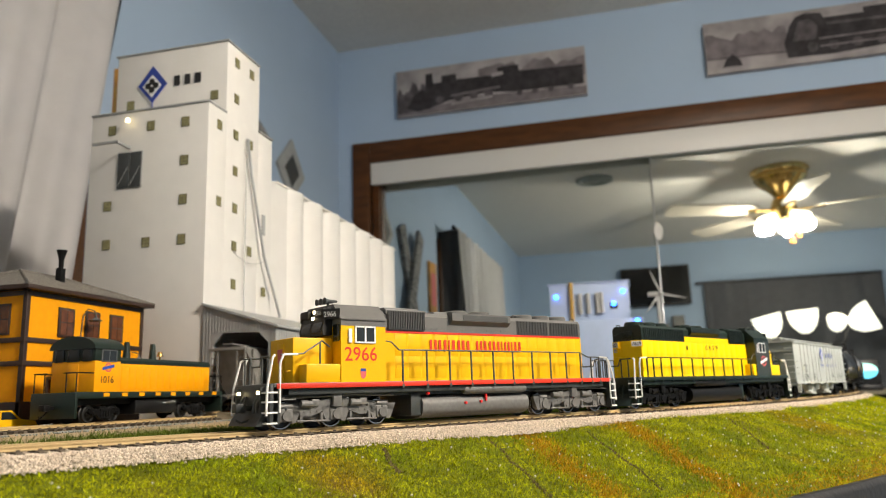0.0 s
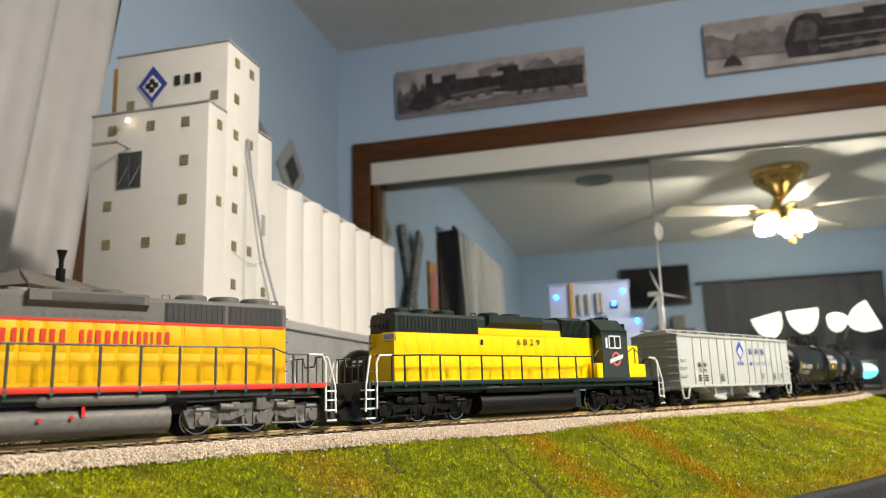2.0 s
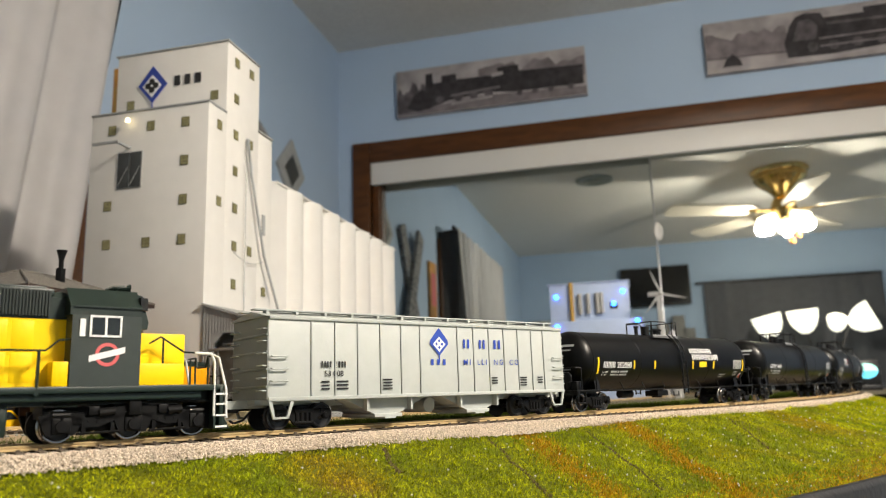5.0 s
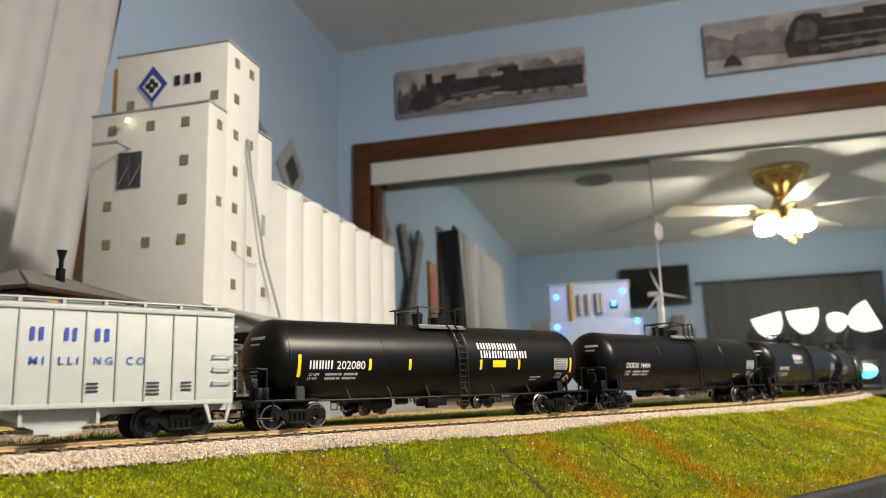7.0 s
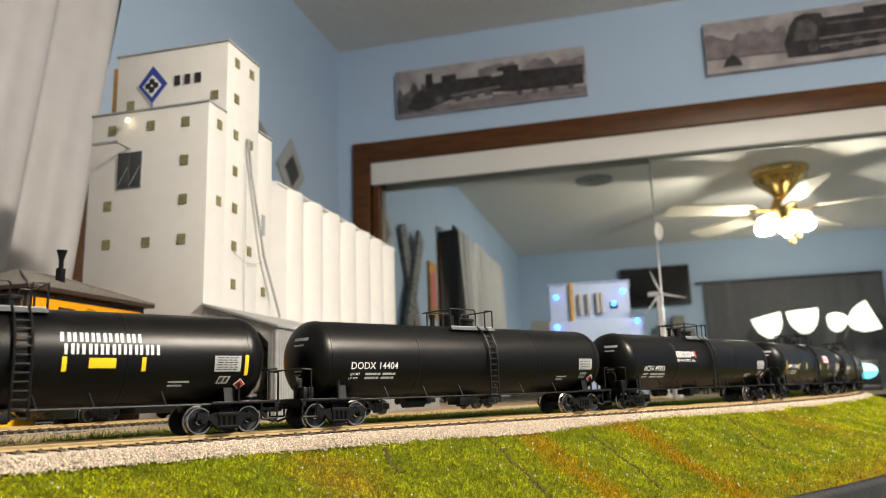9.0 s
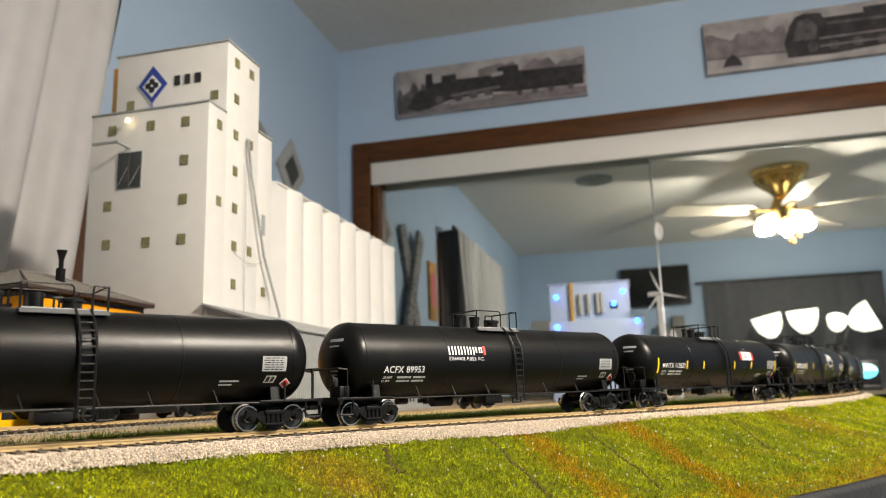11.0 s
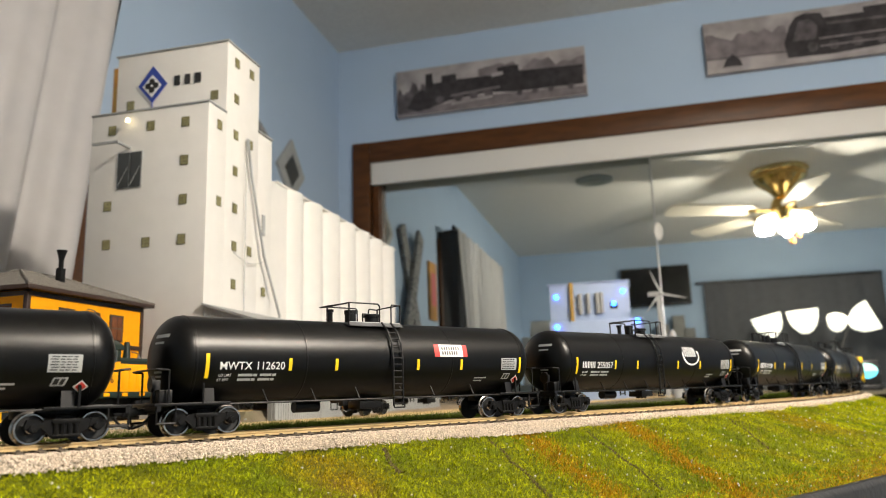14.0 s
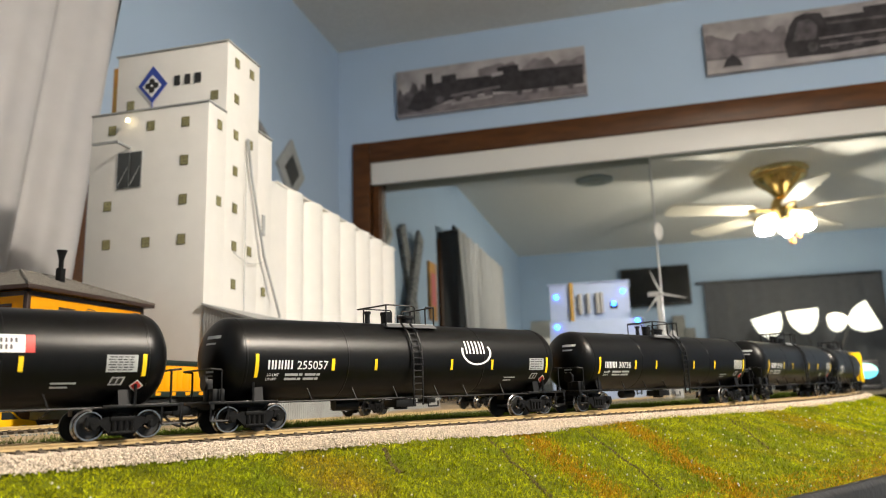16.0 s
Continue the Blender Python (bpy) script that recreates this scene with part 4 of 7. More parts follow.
    f = Form(MM).box(76, 95.4, -10.7, 10.7, 18.8, 38.2, 0.7)
    part("short_hood", f, M["upyellow" if up else "cnyellow"], top, "low yellow nose")
    f = Form(MM).box(70, 92.5, -17.4, 17.4, 18.8, 26.6, 0.4)
    part("battery_box", f, M["upyellow" if up else "cnyellow"], top)
    f = Form(MM).box(95.2, 95.9, -3.2, 3.2, 19, 36, 0.2).tube([(96, 7, 24), (97, 7, 24), (97, 9.5, 24), (96, 9.5, 24)], 0.3, 5)
    part("nose_door", f, M["upyellow" if up else "lettblack"], top)
    # lamps, horn
    f = Form(MM)
    for x, z in ((78.7, 50.6), (79.5, 47.7)):
        f.cyl((x - 0.6, 0, z), (x + 0.8, 0, z - 0.15), 0.85, 12)
    part("headlight", f, M["headlight" if up else "lettgrey"], top, "lit twin headlight" if up else "unlit twin headlight")
    if up:
        f = Form(MM)
        for y in (-9.5, 9.5):
            f.cyl((109.6, y, 15.2), (110.8, y, 15.2), 0.8, 12)
        part("ditch_light", f, M["headlight"], top, "lit ditch lights")
    f = Form(MM).cyl((72, 0, 52), (72, 0, 55.2), 0.6, 8).tube([(72, -4, 55.4), (72, 4, 55.4)], 0.55, 6)
    for y in (-3.6, 0, 3.6):
        f.cyl((69.5, y, 55.6), (74.5, y, 55.6), 0.5, 8, 0.9).cyl((74.5, y, 55.6), (76.0, y, 55.6), 0.9, 8, 1.6)
    part("horn", f, M[low], top, "roof air horns")
    # number boards
    for sg in (-1, 1):
        a, b = min(sg * 3.4, sg * 10.2), max(sg * 3.4, sg * 10.2)
        part("number_board", Form(MM).box(77.9, 80.6, a, b, 47.9, 51.3, 0.2), M["lettblack"], top)
        board = part("corner_board", Form(MM).prism([(75.8, sg * 10.4), (80.6, sg * 10.4), (75.8, sg * 16.7)][::sg], "z", 46.4, 50.8), M["lettblack"], top, "black angled number board")
        if up:
            bm = letters("2966", 3.4)
            for v in bm.verts:
                u = 0.25 + v.co.x * 0.88 if sg > 0 else 7.65 - v.co.x * 0.88
                u = u if sg > 0 else 7.9 - u
                w = u / 7.9 if sg > 0 else 1 - u / 7.9
                v.co = ((80.7 - 4.8 * w) * MM, sg * (10.5 + 6.3 * w) * MM, (47.3 + v.co.y) * MM)
            part("board_number", bm, M["lettwhite"], board, "white number", smooth=0)
    # fuel tank and air tanks
    f = Form(MM).prism([(14.9 * math.copysign(abs(math.cos(a_)) ** 0.55, math.cos(a_)), 7.0 + 5.7 * math.copysign(abs(math.sin(a_)) ** 0.75, math.sin(a_))) for a_ in [2 * math.pi * (i_ + 0.5) / 32 for i_ in range(32)]], "x", -40, 30)
    part("fuel_tank", f, M["truckgrey" if up else "tanklow"], top, "long fuel tank")
    part("battery_end", Form(MM).box(30, 36, -13.5, 13.5, 3.0, 13.5, 0.6), M[low], top)
    for sg in (-1, 1):
        f = Form(MM).lathe((-38, sg * 14.4, 14.4), (1, 0, 0), [(0, 0), (0.6, 1.8), (1.6, 2.3), (42, 2.3), (43, 1.8), (43.6, 0)], 14)
        part("air_reservoir", f, M["truckgrey" if up else "tanklow"], top, "cylindrical air reservoir")
    for x, z, y in ((27, 13, 14.6), (4, 8, 14.9), (-6, 8.4, 14.8)):
        part("valve", Form(MM).cyl((x, y - 0.6, z), (x, y + 0.9, z), 0.7, 10), M["redlamp"], top, "small red fuel fitting")
    part("fuel_gauge", Form(MM).box(-10, -9, 14.6, 15.6, 8.6, 12), M["redlamp"], top, "red fuel gauge")
    # handrails
    for sg in (-1, 1):
        xs = [-104.5, -96, -89, -80, -68, -55.5, -41.5, -27.3, -13.5, 1.3, 15, 29, 43]
        hz = 33.0 if up else 30.8
        for x in xs[1:]:
            f = Form(MM).cyl((x, sg * 17.4, 15.6), (x, sg * 17.4, hz if -84 < x < 49 else 30.6), 0.52, 6).box(x - 0.7, x + 0.7, min(sg * 16.9, sg * 17.9), max(sg * 16.9, sg * 17.9), 16.2, 17.4)
            part("stanchion", f, M[rail], top)
        f = Form(MM).tube([(-104.5, sg * 17.2, 30.4), (-86, sg * 17.4, 30.6), (-80, sg * 17.4, hz), (45, sg * 17.4, hz), (49, sg * 17.2, hz + 3.5), (53, sg * 17.0, hz + 4)], 0.36, 6)
        part("handrail", f, M[rail], top)
        for end in (-1, 1):
            x = end * 104.5
            f = Form(MM).tube([(x, sg * 17.4, 7), (x, sg * 17.4, 27), (x - end * 1.5, sg * 17.4, 30.4), (x - end * 8, sg * 17.4, 30.6)], 0.5, 6)
            f.tube([(x + end * 5.5, sg * 16.6, 6), (x + end * 5.2, sg * 16.6, 17), (x + end * 2.5, sg * 15.6, 29), (x + end * 0.6, sg * 13.5, 30.4)], 0.5, 6)
            part("end_grab_rail", f, M["whiterail"], top, "white step handrail")
            f = Form(MM)
            for z in (3.0, 7.2, 11.4, 15.2):
                f.box(min(x + end * 0.2, x + end * 5.6), max(x + end * 0.2, x + end * 5.6), min(sg * 12.2, sg * 17.2), max(sg * 12.2, sg * 17.2), z - 0.35, z + 0.35)
            part("steps", f, M["whiterail"], top, "white edged steps")
            f = Form(MM).box(min(x, x + end * 0.8), max(x, x + end * 0.8), min(sg * 12, sg * 17.4), max(sg * 12, sg * 17.4), 2.4, 17.4).box(min(x, x + end * 6), max(x, x + end * 6), min(sg * 11.4, sg * 12.2), max(sg * 11.4, sg * 12.2), 2.4, 17.4)
            part("step_well", f, M[low], top)
        f = Form(MM).tube([(80, sg * 15, 34), (84, sg * 15.5, 36.5), (93, sg * 15.5, 31), (104, sg * 17, 30.4)], 0.36, 6).cyl((85, sg * 15.6, 19), (85, sg * 15.6, 36), 0.4, 6)
        part("nose_handrail", f, M[rail], top)
    for end in (-1, 1):
        x = end * 107
        f = Form(MM).box(min(x, x + end * 1.6), max(x, x + end * 1.6), -17, 17, 2.6, 18.6, 0.3)
        f.prism([(x + end * 1.6, 2.0), (x + end * 6.0, 2.0), (x + end * 2.0, 9.0), (x + end * 1.6, 9.0)], "y", -13.5, 13.5)
        part("pilot", f, M[low], top, "pilot with snowplough")
        f = Form(MM)
        for y in (-11, -6, 6, 11):
            f.tube([(x, y, 18.6), (x, y, 29.5)], 0.38, 6)
        f.tube([(x, -13, 30), (x, -5.5, 30), (x, -4, 26), (x, 4, 26), (x, 5.5, 30), (x, 13, 30)], 0.36, 6)
        for y in (-8, -5, 5, 8):
            f.tube([(x + end * 1.5, y, 14), (x + end * 3, y, 11), (x + end * 3.4, y, 7)], 0.5, 6)
        part("end_railing", f, M[rail], top)
        coupler(top, x, end, low if up else "tanklow")
    for x in (76.1, -76.1):
        loco_truck(top, x, truckm, "wheel")
    # lettering
    for flip in (1, -1):
        if up:
            on_side(bars([4.6, 5.4, 1.4, 5.6, 5.2, -3.4, 4.4, 5.4, 5.0, 1.4, 4.0, 1.4, 5.0], 5.4, 0.9, 0, 0.55), 22 if flip > 0 else -52, 33.2, 11.15, "upred", top, "name_bars", flip, label="red bars of the railway name")
            on_side(letters("2966", 8.6), 74.4 if flip > 0 else 54, 28.0, 17.95, "upred", top, "road_number", flip)
            on_side(polyface([[(0, 0), (1.2, -0.9), (2.4, 0), (2.7, 2.4), (-0.3, 2.4)]]), 66 if flip > 0 else 63, 21.0, 18.0, "pinkred", top, "shield", flip, label="small striped shield")
            on_side(polyface([[(-0.3, 2.4), (2.7, 2.4), (2.5, 3.6), (-0.1, 3.6)]]), 66 if flip > 0 else 63, 21.0, 18.0, "blue", top, "shield_top", flip)
        else:
            on_side(wide(letters("6 8 2 9", 4.7, 0.0), 1.35), -10.2 if flip < 0 else 8.0, 37.0, 11.15, "brown", top, "road_number", flip)
            on_side(polyface(ring(0, 0, 2.9, 4.1)), 64.5, 29.6, 17.95, "pinkred", top, "herald_ring", flip, label="round red and white herald")
            on_side(polyface([[(-6, -2.6), (6, 0.6), (6, 2.8), (-6, -0.4)]]), 64.5, 29.6, 18.05, "lettwhite", top, "herald_bar", flip)
            on_side(polyface([[(0, 0), (1.6, 0), (1.6, 2.8), (0, 2.8)]]), -36, 36.6, 11.2, "glass", top, "oval_port", flip)
    bm = letters("2966" if up else "6829", 2.7)
    for v in bm.verts:
        v.co = (0.08072, (3.75 + v.co.x) * MM, (48.5 + v.co.y * 1.1) * MM)
    part("board_number", bm, M["lettwhite"], top, smooth=0)
    if not up:
        # angled number boards at the rear corners
        for sg in (-1, 1):
            A, B = Vector((-89.2, sg * 11.3)), Vector((-92.6, sg * 4.6))
            out = Vector((-(A - B).y * sg, (A - B).x * sg)).normalized()
            box_ = part("number_board_box", Form(MM).prism([A[:], B[:], (-89.2, sg * 4.6)], "z", 37.8, 42.0), M[body], top)
            p, q = A.lerp(B, 0.08) + out * 0.1, A.lerp(B, 0.92) + out * 0.1
            part("rear_board", Form(MM).prism([p[:], q[:], (q + out * 0.25)[:], (p + out * 0.25)[:]], "z", 38.3, 41.5), M["lettwhite"], box_, "white rear number board")
            bm = letters("6829", 3.1)
            wide_ = max(v.co.x for v in bm.verts)
            first, last = (p, q) if sg > 0 else (q, p)
            for v in bm.verts:
                w = first.lerp(last, 0.08 + 0.84 * v.co.x / wide_) + out * 0.35
                v.co = (w.x * MM, w.y * MM, (38.8 + v.co.y) * MM)
            part("board_number", bm, M["lettblack"], box_, "black number", smooth=0)
            part("locker", Form(MM).box(47.4, 52.5, min(sg * 10.8, sg * 17.2), max(sg * 10.8, sg * 17.2), 18.8, 27.2, 0.3), M[body], top, "yellow equipment locker")
        f = Form(MM).box(-90, -89, -10.7, 10.7, 18.8, 42)
        part("rear_panel", f, M[body], top)
        part("rear_panel_lamp", Form(MM).cyl((-91, 8.4, 36.2), (-90, 8.4, 36.2), 1.1, 12), M["lettgrey"], top)
    else:
        bm = polyface([[(-2, 0), (0, -1.4), (2, 0), (2.4, 5.6), (-2.4, 5.6)]])
        for v in bm.verts:
            v.co = (0.0960, v.co.x * MM, (28 + v.co.y) * MM)
        part("nose_shield", bm, M["pinkred"], top, "striped shield on the nose", smooth=0)
    return top


TR, TZ = 17.35, 29.1


def tank_car(label, at, marks, name="tank_car", group="tank cars", moving=True):
    """A long non-pressure tank car, 211 mm over its couplers."""
    top = thing(name, label, "tank car", group, at)
    half = 98.0
    prof = []
    for i in range(9):
        a = i / 8 * math.pi / 2
        prof.append((-half + 10.5 - 10.5 * math.cos(a), TR * math.sin(a) if i else 0))
    body = prof + [(-half + 10.6, TR)]
    full = body + [(-40.0, TR), (-39.8, TR + 0.12), (-39.4, TR + 0.12), (-39.2, TR), (39.2, TR), (39.4, TR + 0.12), (39.8, TR + 0.12), (40.0, TR)] + [(-d_, r_) for d_, r_ in reversed(body)]
    part("tank", Form(MM).lathe((0, 0, TZ), (1, 0, 0), full, 56), M["tank"], top, "satin black welded tank", smooth=30)
    for x in (-86.5, 86.5):
        part("weld_ring", Form(MM).lathe((x, 0, TZ), (1, 0, 0), [(-0.5, TR), (-0.4, TR + 0.16), (0.4, TR + 0.16), (0.5, TR)], 56), M["tank"], top)
    # frame ends, walkways, side pipe
    for sg in (-1, 1):
        f = Form(MM)
        f.box(min(sg * 66, sg * 99), max(sg * 66, sg * 99), -3, 3, 8.6, 12.6, 0.3)
        f.box(min(sg * 72, sg * 101), max(sg * 72, sg * 101), -15.6, 15.6, 11.2, 12.3, 0.2)
        f.prism([(-13.8, 12.2), (13.8, 12.2), (12.6, 19.4), (9.6, 15.6), (-9.6, 15.6), (-12.6, 19.4)], "x", sg * 80 - 2.2, sg * 80 + 2.2)
        f.box(sg * 99.4 - 0.7, sg * 99.4 + 0.7, -15.6, 15.6, 9.4, 12.4)
        part("stub_sill", f, M["tanklow"], top, "bolster, sill and end platform")
    for sg in (-1, 1):
        f = Form(MM).tube([(-74, sg * 14.6, 11.4), (74, sg * 14.6, 11.4)], 0.42, 6)
        for x in (-55, -30, -12, 12, 34, 56):
            f.tube([(x, sg * 14.6, 11.4), (x + 1.6, sg * 13.2, 16.6)], 0.32, 5)
        part("side_pipe", f, M["tanklow"], top, "thin running rail along the tank")
        for end in (-1, 1):
            x = end * 100
            f = Form(MM).tube([(x - end * 17, sg * 15.4, 11.6), (x - end * 17, sg * 15.4, 19.5)], 0.55, 6)
            f.tube([(x - end * 4, sg * 15.2, 11.6), (x - end * 4, sg * 15.2, 24.4), (x, sg * 14.4, 24.8)], 0.42, 6)
            f.tube([(x, sg * 15.0, 11.6), (x, sg * 15.0, 5.0), (x - end * 7, sg * 15.0, 5.0), (x - end * 7, sg * 15.0, 11.6)], 0.42, 6)
            part("end_steps", f, M["tanklow"], top, "corner grab irons and sill steps")
    for end in (-1, 1):
        f = Form(MM).tube([(end * 100, -14.4, 24.8), (end * 100, 14.4, 24.8)], 0.42, 6)
        part("end_handrail", f, M["tanklow"], top)
        coupler(top, end * 97.5, end, "tanklow")
    f = Form(MM).cyl((99.5, 8, 19.5), (100.6, 8, 19.5), 3.0, 16).box(97, 99.8, 6.6, 9.4, 12, 21, 0.3).box(94, 99, 9, 14, 12.2, 17.2, 0.4)
    part("brake_wheel", f, M["tanklow"], top, "brake wheel and gear")
    f = Form(MM).box(-6, 6, -5, 5, 7.0, 10.6, 0.4).cyl((0, 0, 6), (0, 0, 12), 3.4, 12).tube([(-20, 4, 9.5), (-20, 4, 7), (-14, 4, 7), (-14, 4, 9.5)], 0.4, 6)
    f.cyl((22, -5, 9.0), (34, -5, 9.0), 2.6, 12)
    part("outlet_valve", f, M["tanklow"], top)
    # platform, dome fittings, railing
    f = Form(MM)
    f.prism([(-11.6, 44.0), (11.6, 44.0), (9.6, 45.9), (-9.6, 45.9)], "x", -14.5, 14.5)
    plat = part("platform", f, M["walkway"], top, "grey grating platform")
    part("platform_edge", Form(MM).box(-14.5, 14.5, 9.4, 9.8, 45.75, 46.1).box(-14.5, 14.5, -9.8, -9.4, 45.75, 46.1), M["lettgrey"], plat)
    f = Form(MM).lathe((-4.5, 0, 46), (0, 0, 1), [(0, 3.4), (3.4, 3.4), (3.4, 4.2), (4.4, 4.2), (4.8, 3.4), (5.0, 0)], 18)
    part("manway", f, M["tanklow"], top, "bolted manway")
    f = Form(MM).cyl((7.5, 0, 46), (7.5, 0, 50.5), 2.6, 14).cyl((7.5, 0, 50.5), (7.5, 0, 52.2), 2.9, 14).cyl((19, 1, 45), (19, 1, 50.8), 1.2, 10).cyl((19, 1, 50.8), (19, 1, 52), 1.7, 10)
    f.tube([(2, 2, 46), (2, 2, 50.6), (-1, 2, 50.6)], 0.4, 6)
    part("safety_valve", f, M["tanklow"], top, "safety valve and vent")
    bends = [([(14.2, -8, 54.4), (22, -3, 53.2), (22, 3, 53.2), (14.2, 8, 54.4)], 0.34)]
    for sg in (-1, 1):
        bends += [([(x, sg * 9.6, 44.5), (x, sg * 9.6, 54.6)], 0.42) for x in (-14.2, 14.2)]
        bends.append(([(-14.2, sg * 9.6, 54.4), (-9.5, sg * 9.6, 54.6), (-9.0, sg * 9.6, 53.6), (-9.0, sg * 9.6, 46)], 0.36))
        bends.append(([(14.2, sg * 9.6, 54.6), (-1.5, sg * 9.6, 54.6), (-2.5, sg * 9.6, 53.6), (-2.5, sg * 9.6, 46)], 0.36))
    bends += [([(x, -9.6, 54.6), (x, 9.6, 54.6)], 0.36) for x in (-14.2, 14.2)]
    for points, r in bends:
        part("safety_rail", Form(MM).tube(points, r, 6), M["tanklow"], top, "thin black safety rail")
    for sg in (-1, 1):
        f = Form(MM)
        lx = marks.get("ladder", 0.0) * (1 if sg > 0 else 0)
        for x in (-8.6 + lx, -3.4 + lx):
            f.tube([(x, sg * 9.8, 46.0), (x, sg * 14.6, 41.6), (x, sg * 17.6, 36.0), (x, sg * 18.6, 29.0), (x, sg * 18.4, 8.0)], 0.5, 6)
        for i in range(13):
            z = 9.0 + i * 2.9
            y = 18.5 if z < 30 else 18.6 - (z - 30) ** 2 * 0.034
            f.tube([(-8.6 + lx, sg * y, z), (-3.4 + lx, sg * y, z)], 0.34, 5)
        part("ladder", f, M["tanklow"], top, "black side ladder")
    for x in (-80.2, 80.2):
        car_truck(top, x, "truckblack", "wheel")
    # markings
    R = dict(radius=TR, zc=TZ)
    for flip in (1, -1):
        def put(bm, x, z, m, nm, label="", lift=0.0):
            return on_side(bm, flip * x if flip < 0 else x, z, 0, m, top, nm, flip, label=label, lift=lift, **R)
        letters_w, digits = marks["code"]
        wl = sum(w + 0.35 for w in letters_w)
        bm1 = letters(marks["owner"], 4.3) if "owner" in marks else bars(letters_w, 3.6, 0.35, 0, 0.6)
        if "owner" in marks:
            wl = max(v.co.x for v in bm1.verts)
        put(bm1, 77.5, marks.get("cz", 24.4), "lettwhite", "reporting_mark" if "owner" in marks else "reporting_bars", "white owner code")
        put(letters(digits, 4.3 if "owner" in marks else 4.9), 77.5 - wl - 1.4, marks.get("cz", 24.4), "lettwhite", "car_number")
        put(letters("LD LMT", 1.55), 77.5, marks.get("cz", 24.4) - 2.8, "lettwhite", "load_text")
        put(bars([6.0, 1.6, -0.8, 5.0, 1.6], 1.05, 0.4), 69.5, marks.get("cz", 24.4) - 2.8, "lettgrey", "data_bars")
        put(letters("LT WT", 1.55), 77.8, marks.get("cz", 24.4) - 4.7, "lettwhite", "load_text")
        put(bars([5.4, 1.6, -0.8, 5.0, 1.6], 1.05, 0.4), 69.5, marks.get("cz", 24.4) - 4.7, "lettgrey", "data_bars")
        if marks.get("strips", True):
            for x, h, z in ((83.0, 9.5, 21.0), (48.0, 5.0, 23.8), (26.0, 5.0, 23.8), (-18.0, 5.0, 23.8), (-44.5, 5.0, 23.8), (-84.5, 8.0, 22.0)):
                put(bars([1.5], h), x, z, "reflect", "reflective_strip")
        put(bars([10.8], 6.0), -72.0, 23.6, "lettgrey", "data_panel", "pale data panel")
        for k in range(6):
            put(bars([2.6, 1.5, 1.5, 1.5], 0.36, 0.45, 0.6 + 0.9 * k), -72.6 - 0.4 * (k % 2), 23.6, "lettblack", "panel_line").location.y = flip * 0.00012
        put(polyface([[(0, 0), (4.6, 0), (5.6, 3.2), (1.0, 3.2)], ]), -73.5, 18.6, "lettgrey", "stencil_box")
        put(polyface([[(0.7, 0.5), (2.3, 0.5), (3.0, 2.7), (1.4, 2.7)], [(2.8, 0.5), (4.2, 0.5), (4.9, 2.7), (3.5, 2.7)]]), -73.4, 18.62, "lettblack", "stencil_dark").location.y = flip * 0.00012
        put(bars([8.0], 0.7), -55, 19.2, "lettgrey", "small_bar")
        put(bars([5.5], 0.7), -55, 17.6, "lettgrey", "small_bar")
        put(polyface([[(0, -2.6), (2.6, 0), (0, 2.6), (-2.6, 0)]]), -83.5, 18.2, "lettwhite", "placard_edge")
        put(polyface([[(0, -2.0), (2.0, 0), (0, 2.0), (-2.0, 0)]]), -83.5, 18.2, "placard", "placard", "red diamond placard").location.y = flip * 0.00015
        for layer, (kind, x, z, arg) in enumerate(marks.get("logo", ())):
            if kind == "bars":
                put(bars(arg[0], arg[1], arg[2], 0, 1.0 if len(arg[0]) == 1 else 0.62), x, z, arg[3], "brand_bars", "plain bars of the owner's name", 0.1 * layer)
            elif kind == "text":
                put(letters(arg[0], arg[1]), x, z, "lettwhite", "company_text", "white company lettering")
            elif kind == "ring":
                put(polyface(ring(0, 0, arg[0] - 0.9, arg[0], 30, arg[1], math.pi * 0.9, math.pi * 2.15)), x, z, "lettwhite", "brand_swoosh", "white curved swoosh")
    # small marks on the leading head, wrapped to its curve
    for y0, z0, w, h in ((2.0, 37.0, 8.0, 1.3), (2.6, 34.6, 6.0, 0.8), (3.0, 23.5, 5.0, 0.8), (3.0, 21.9, 4.0, 0.7)):
        f = Form(MM)
        grid = []
        for i in range(5):
            row = []
            for j in (0, 1):
                y, z = y0 + w * i / 4, z0 + h * j
                q = min(0.999, math.hypot(y, z - TZ) / TR)
                row.append(f.v((half - 10.5 + 10.5 * math.sqrt(1 - q * q) + 0.2, y, z)))
            grid.append(row)
        for i in range(4):
            f.bm.faces.new((grid[i][0], grid[i + 1][0], grid[i + 1][1], grid[i][1]))
        part("end_bar", f, M["lettgrey"], top, smooth=0)
    return top


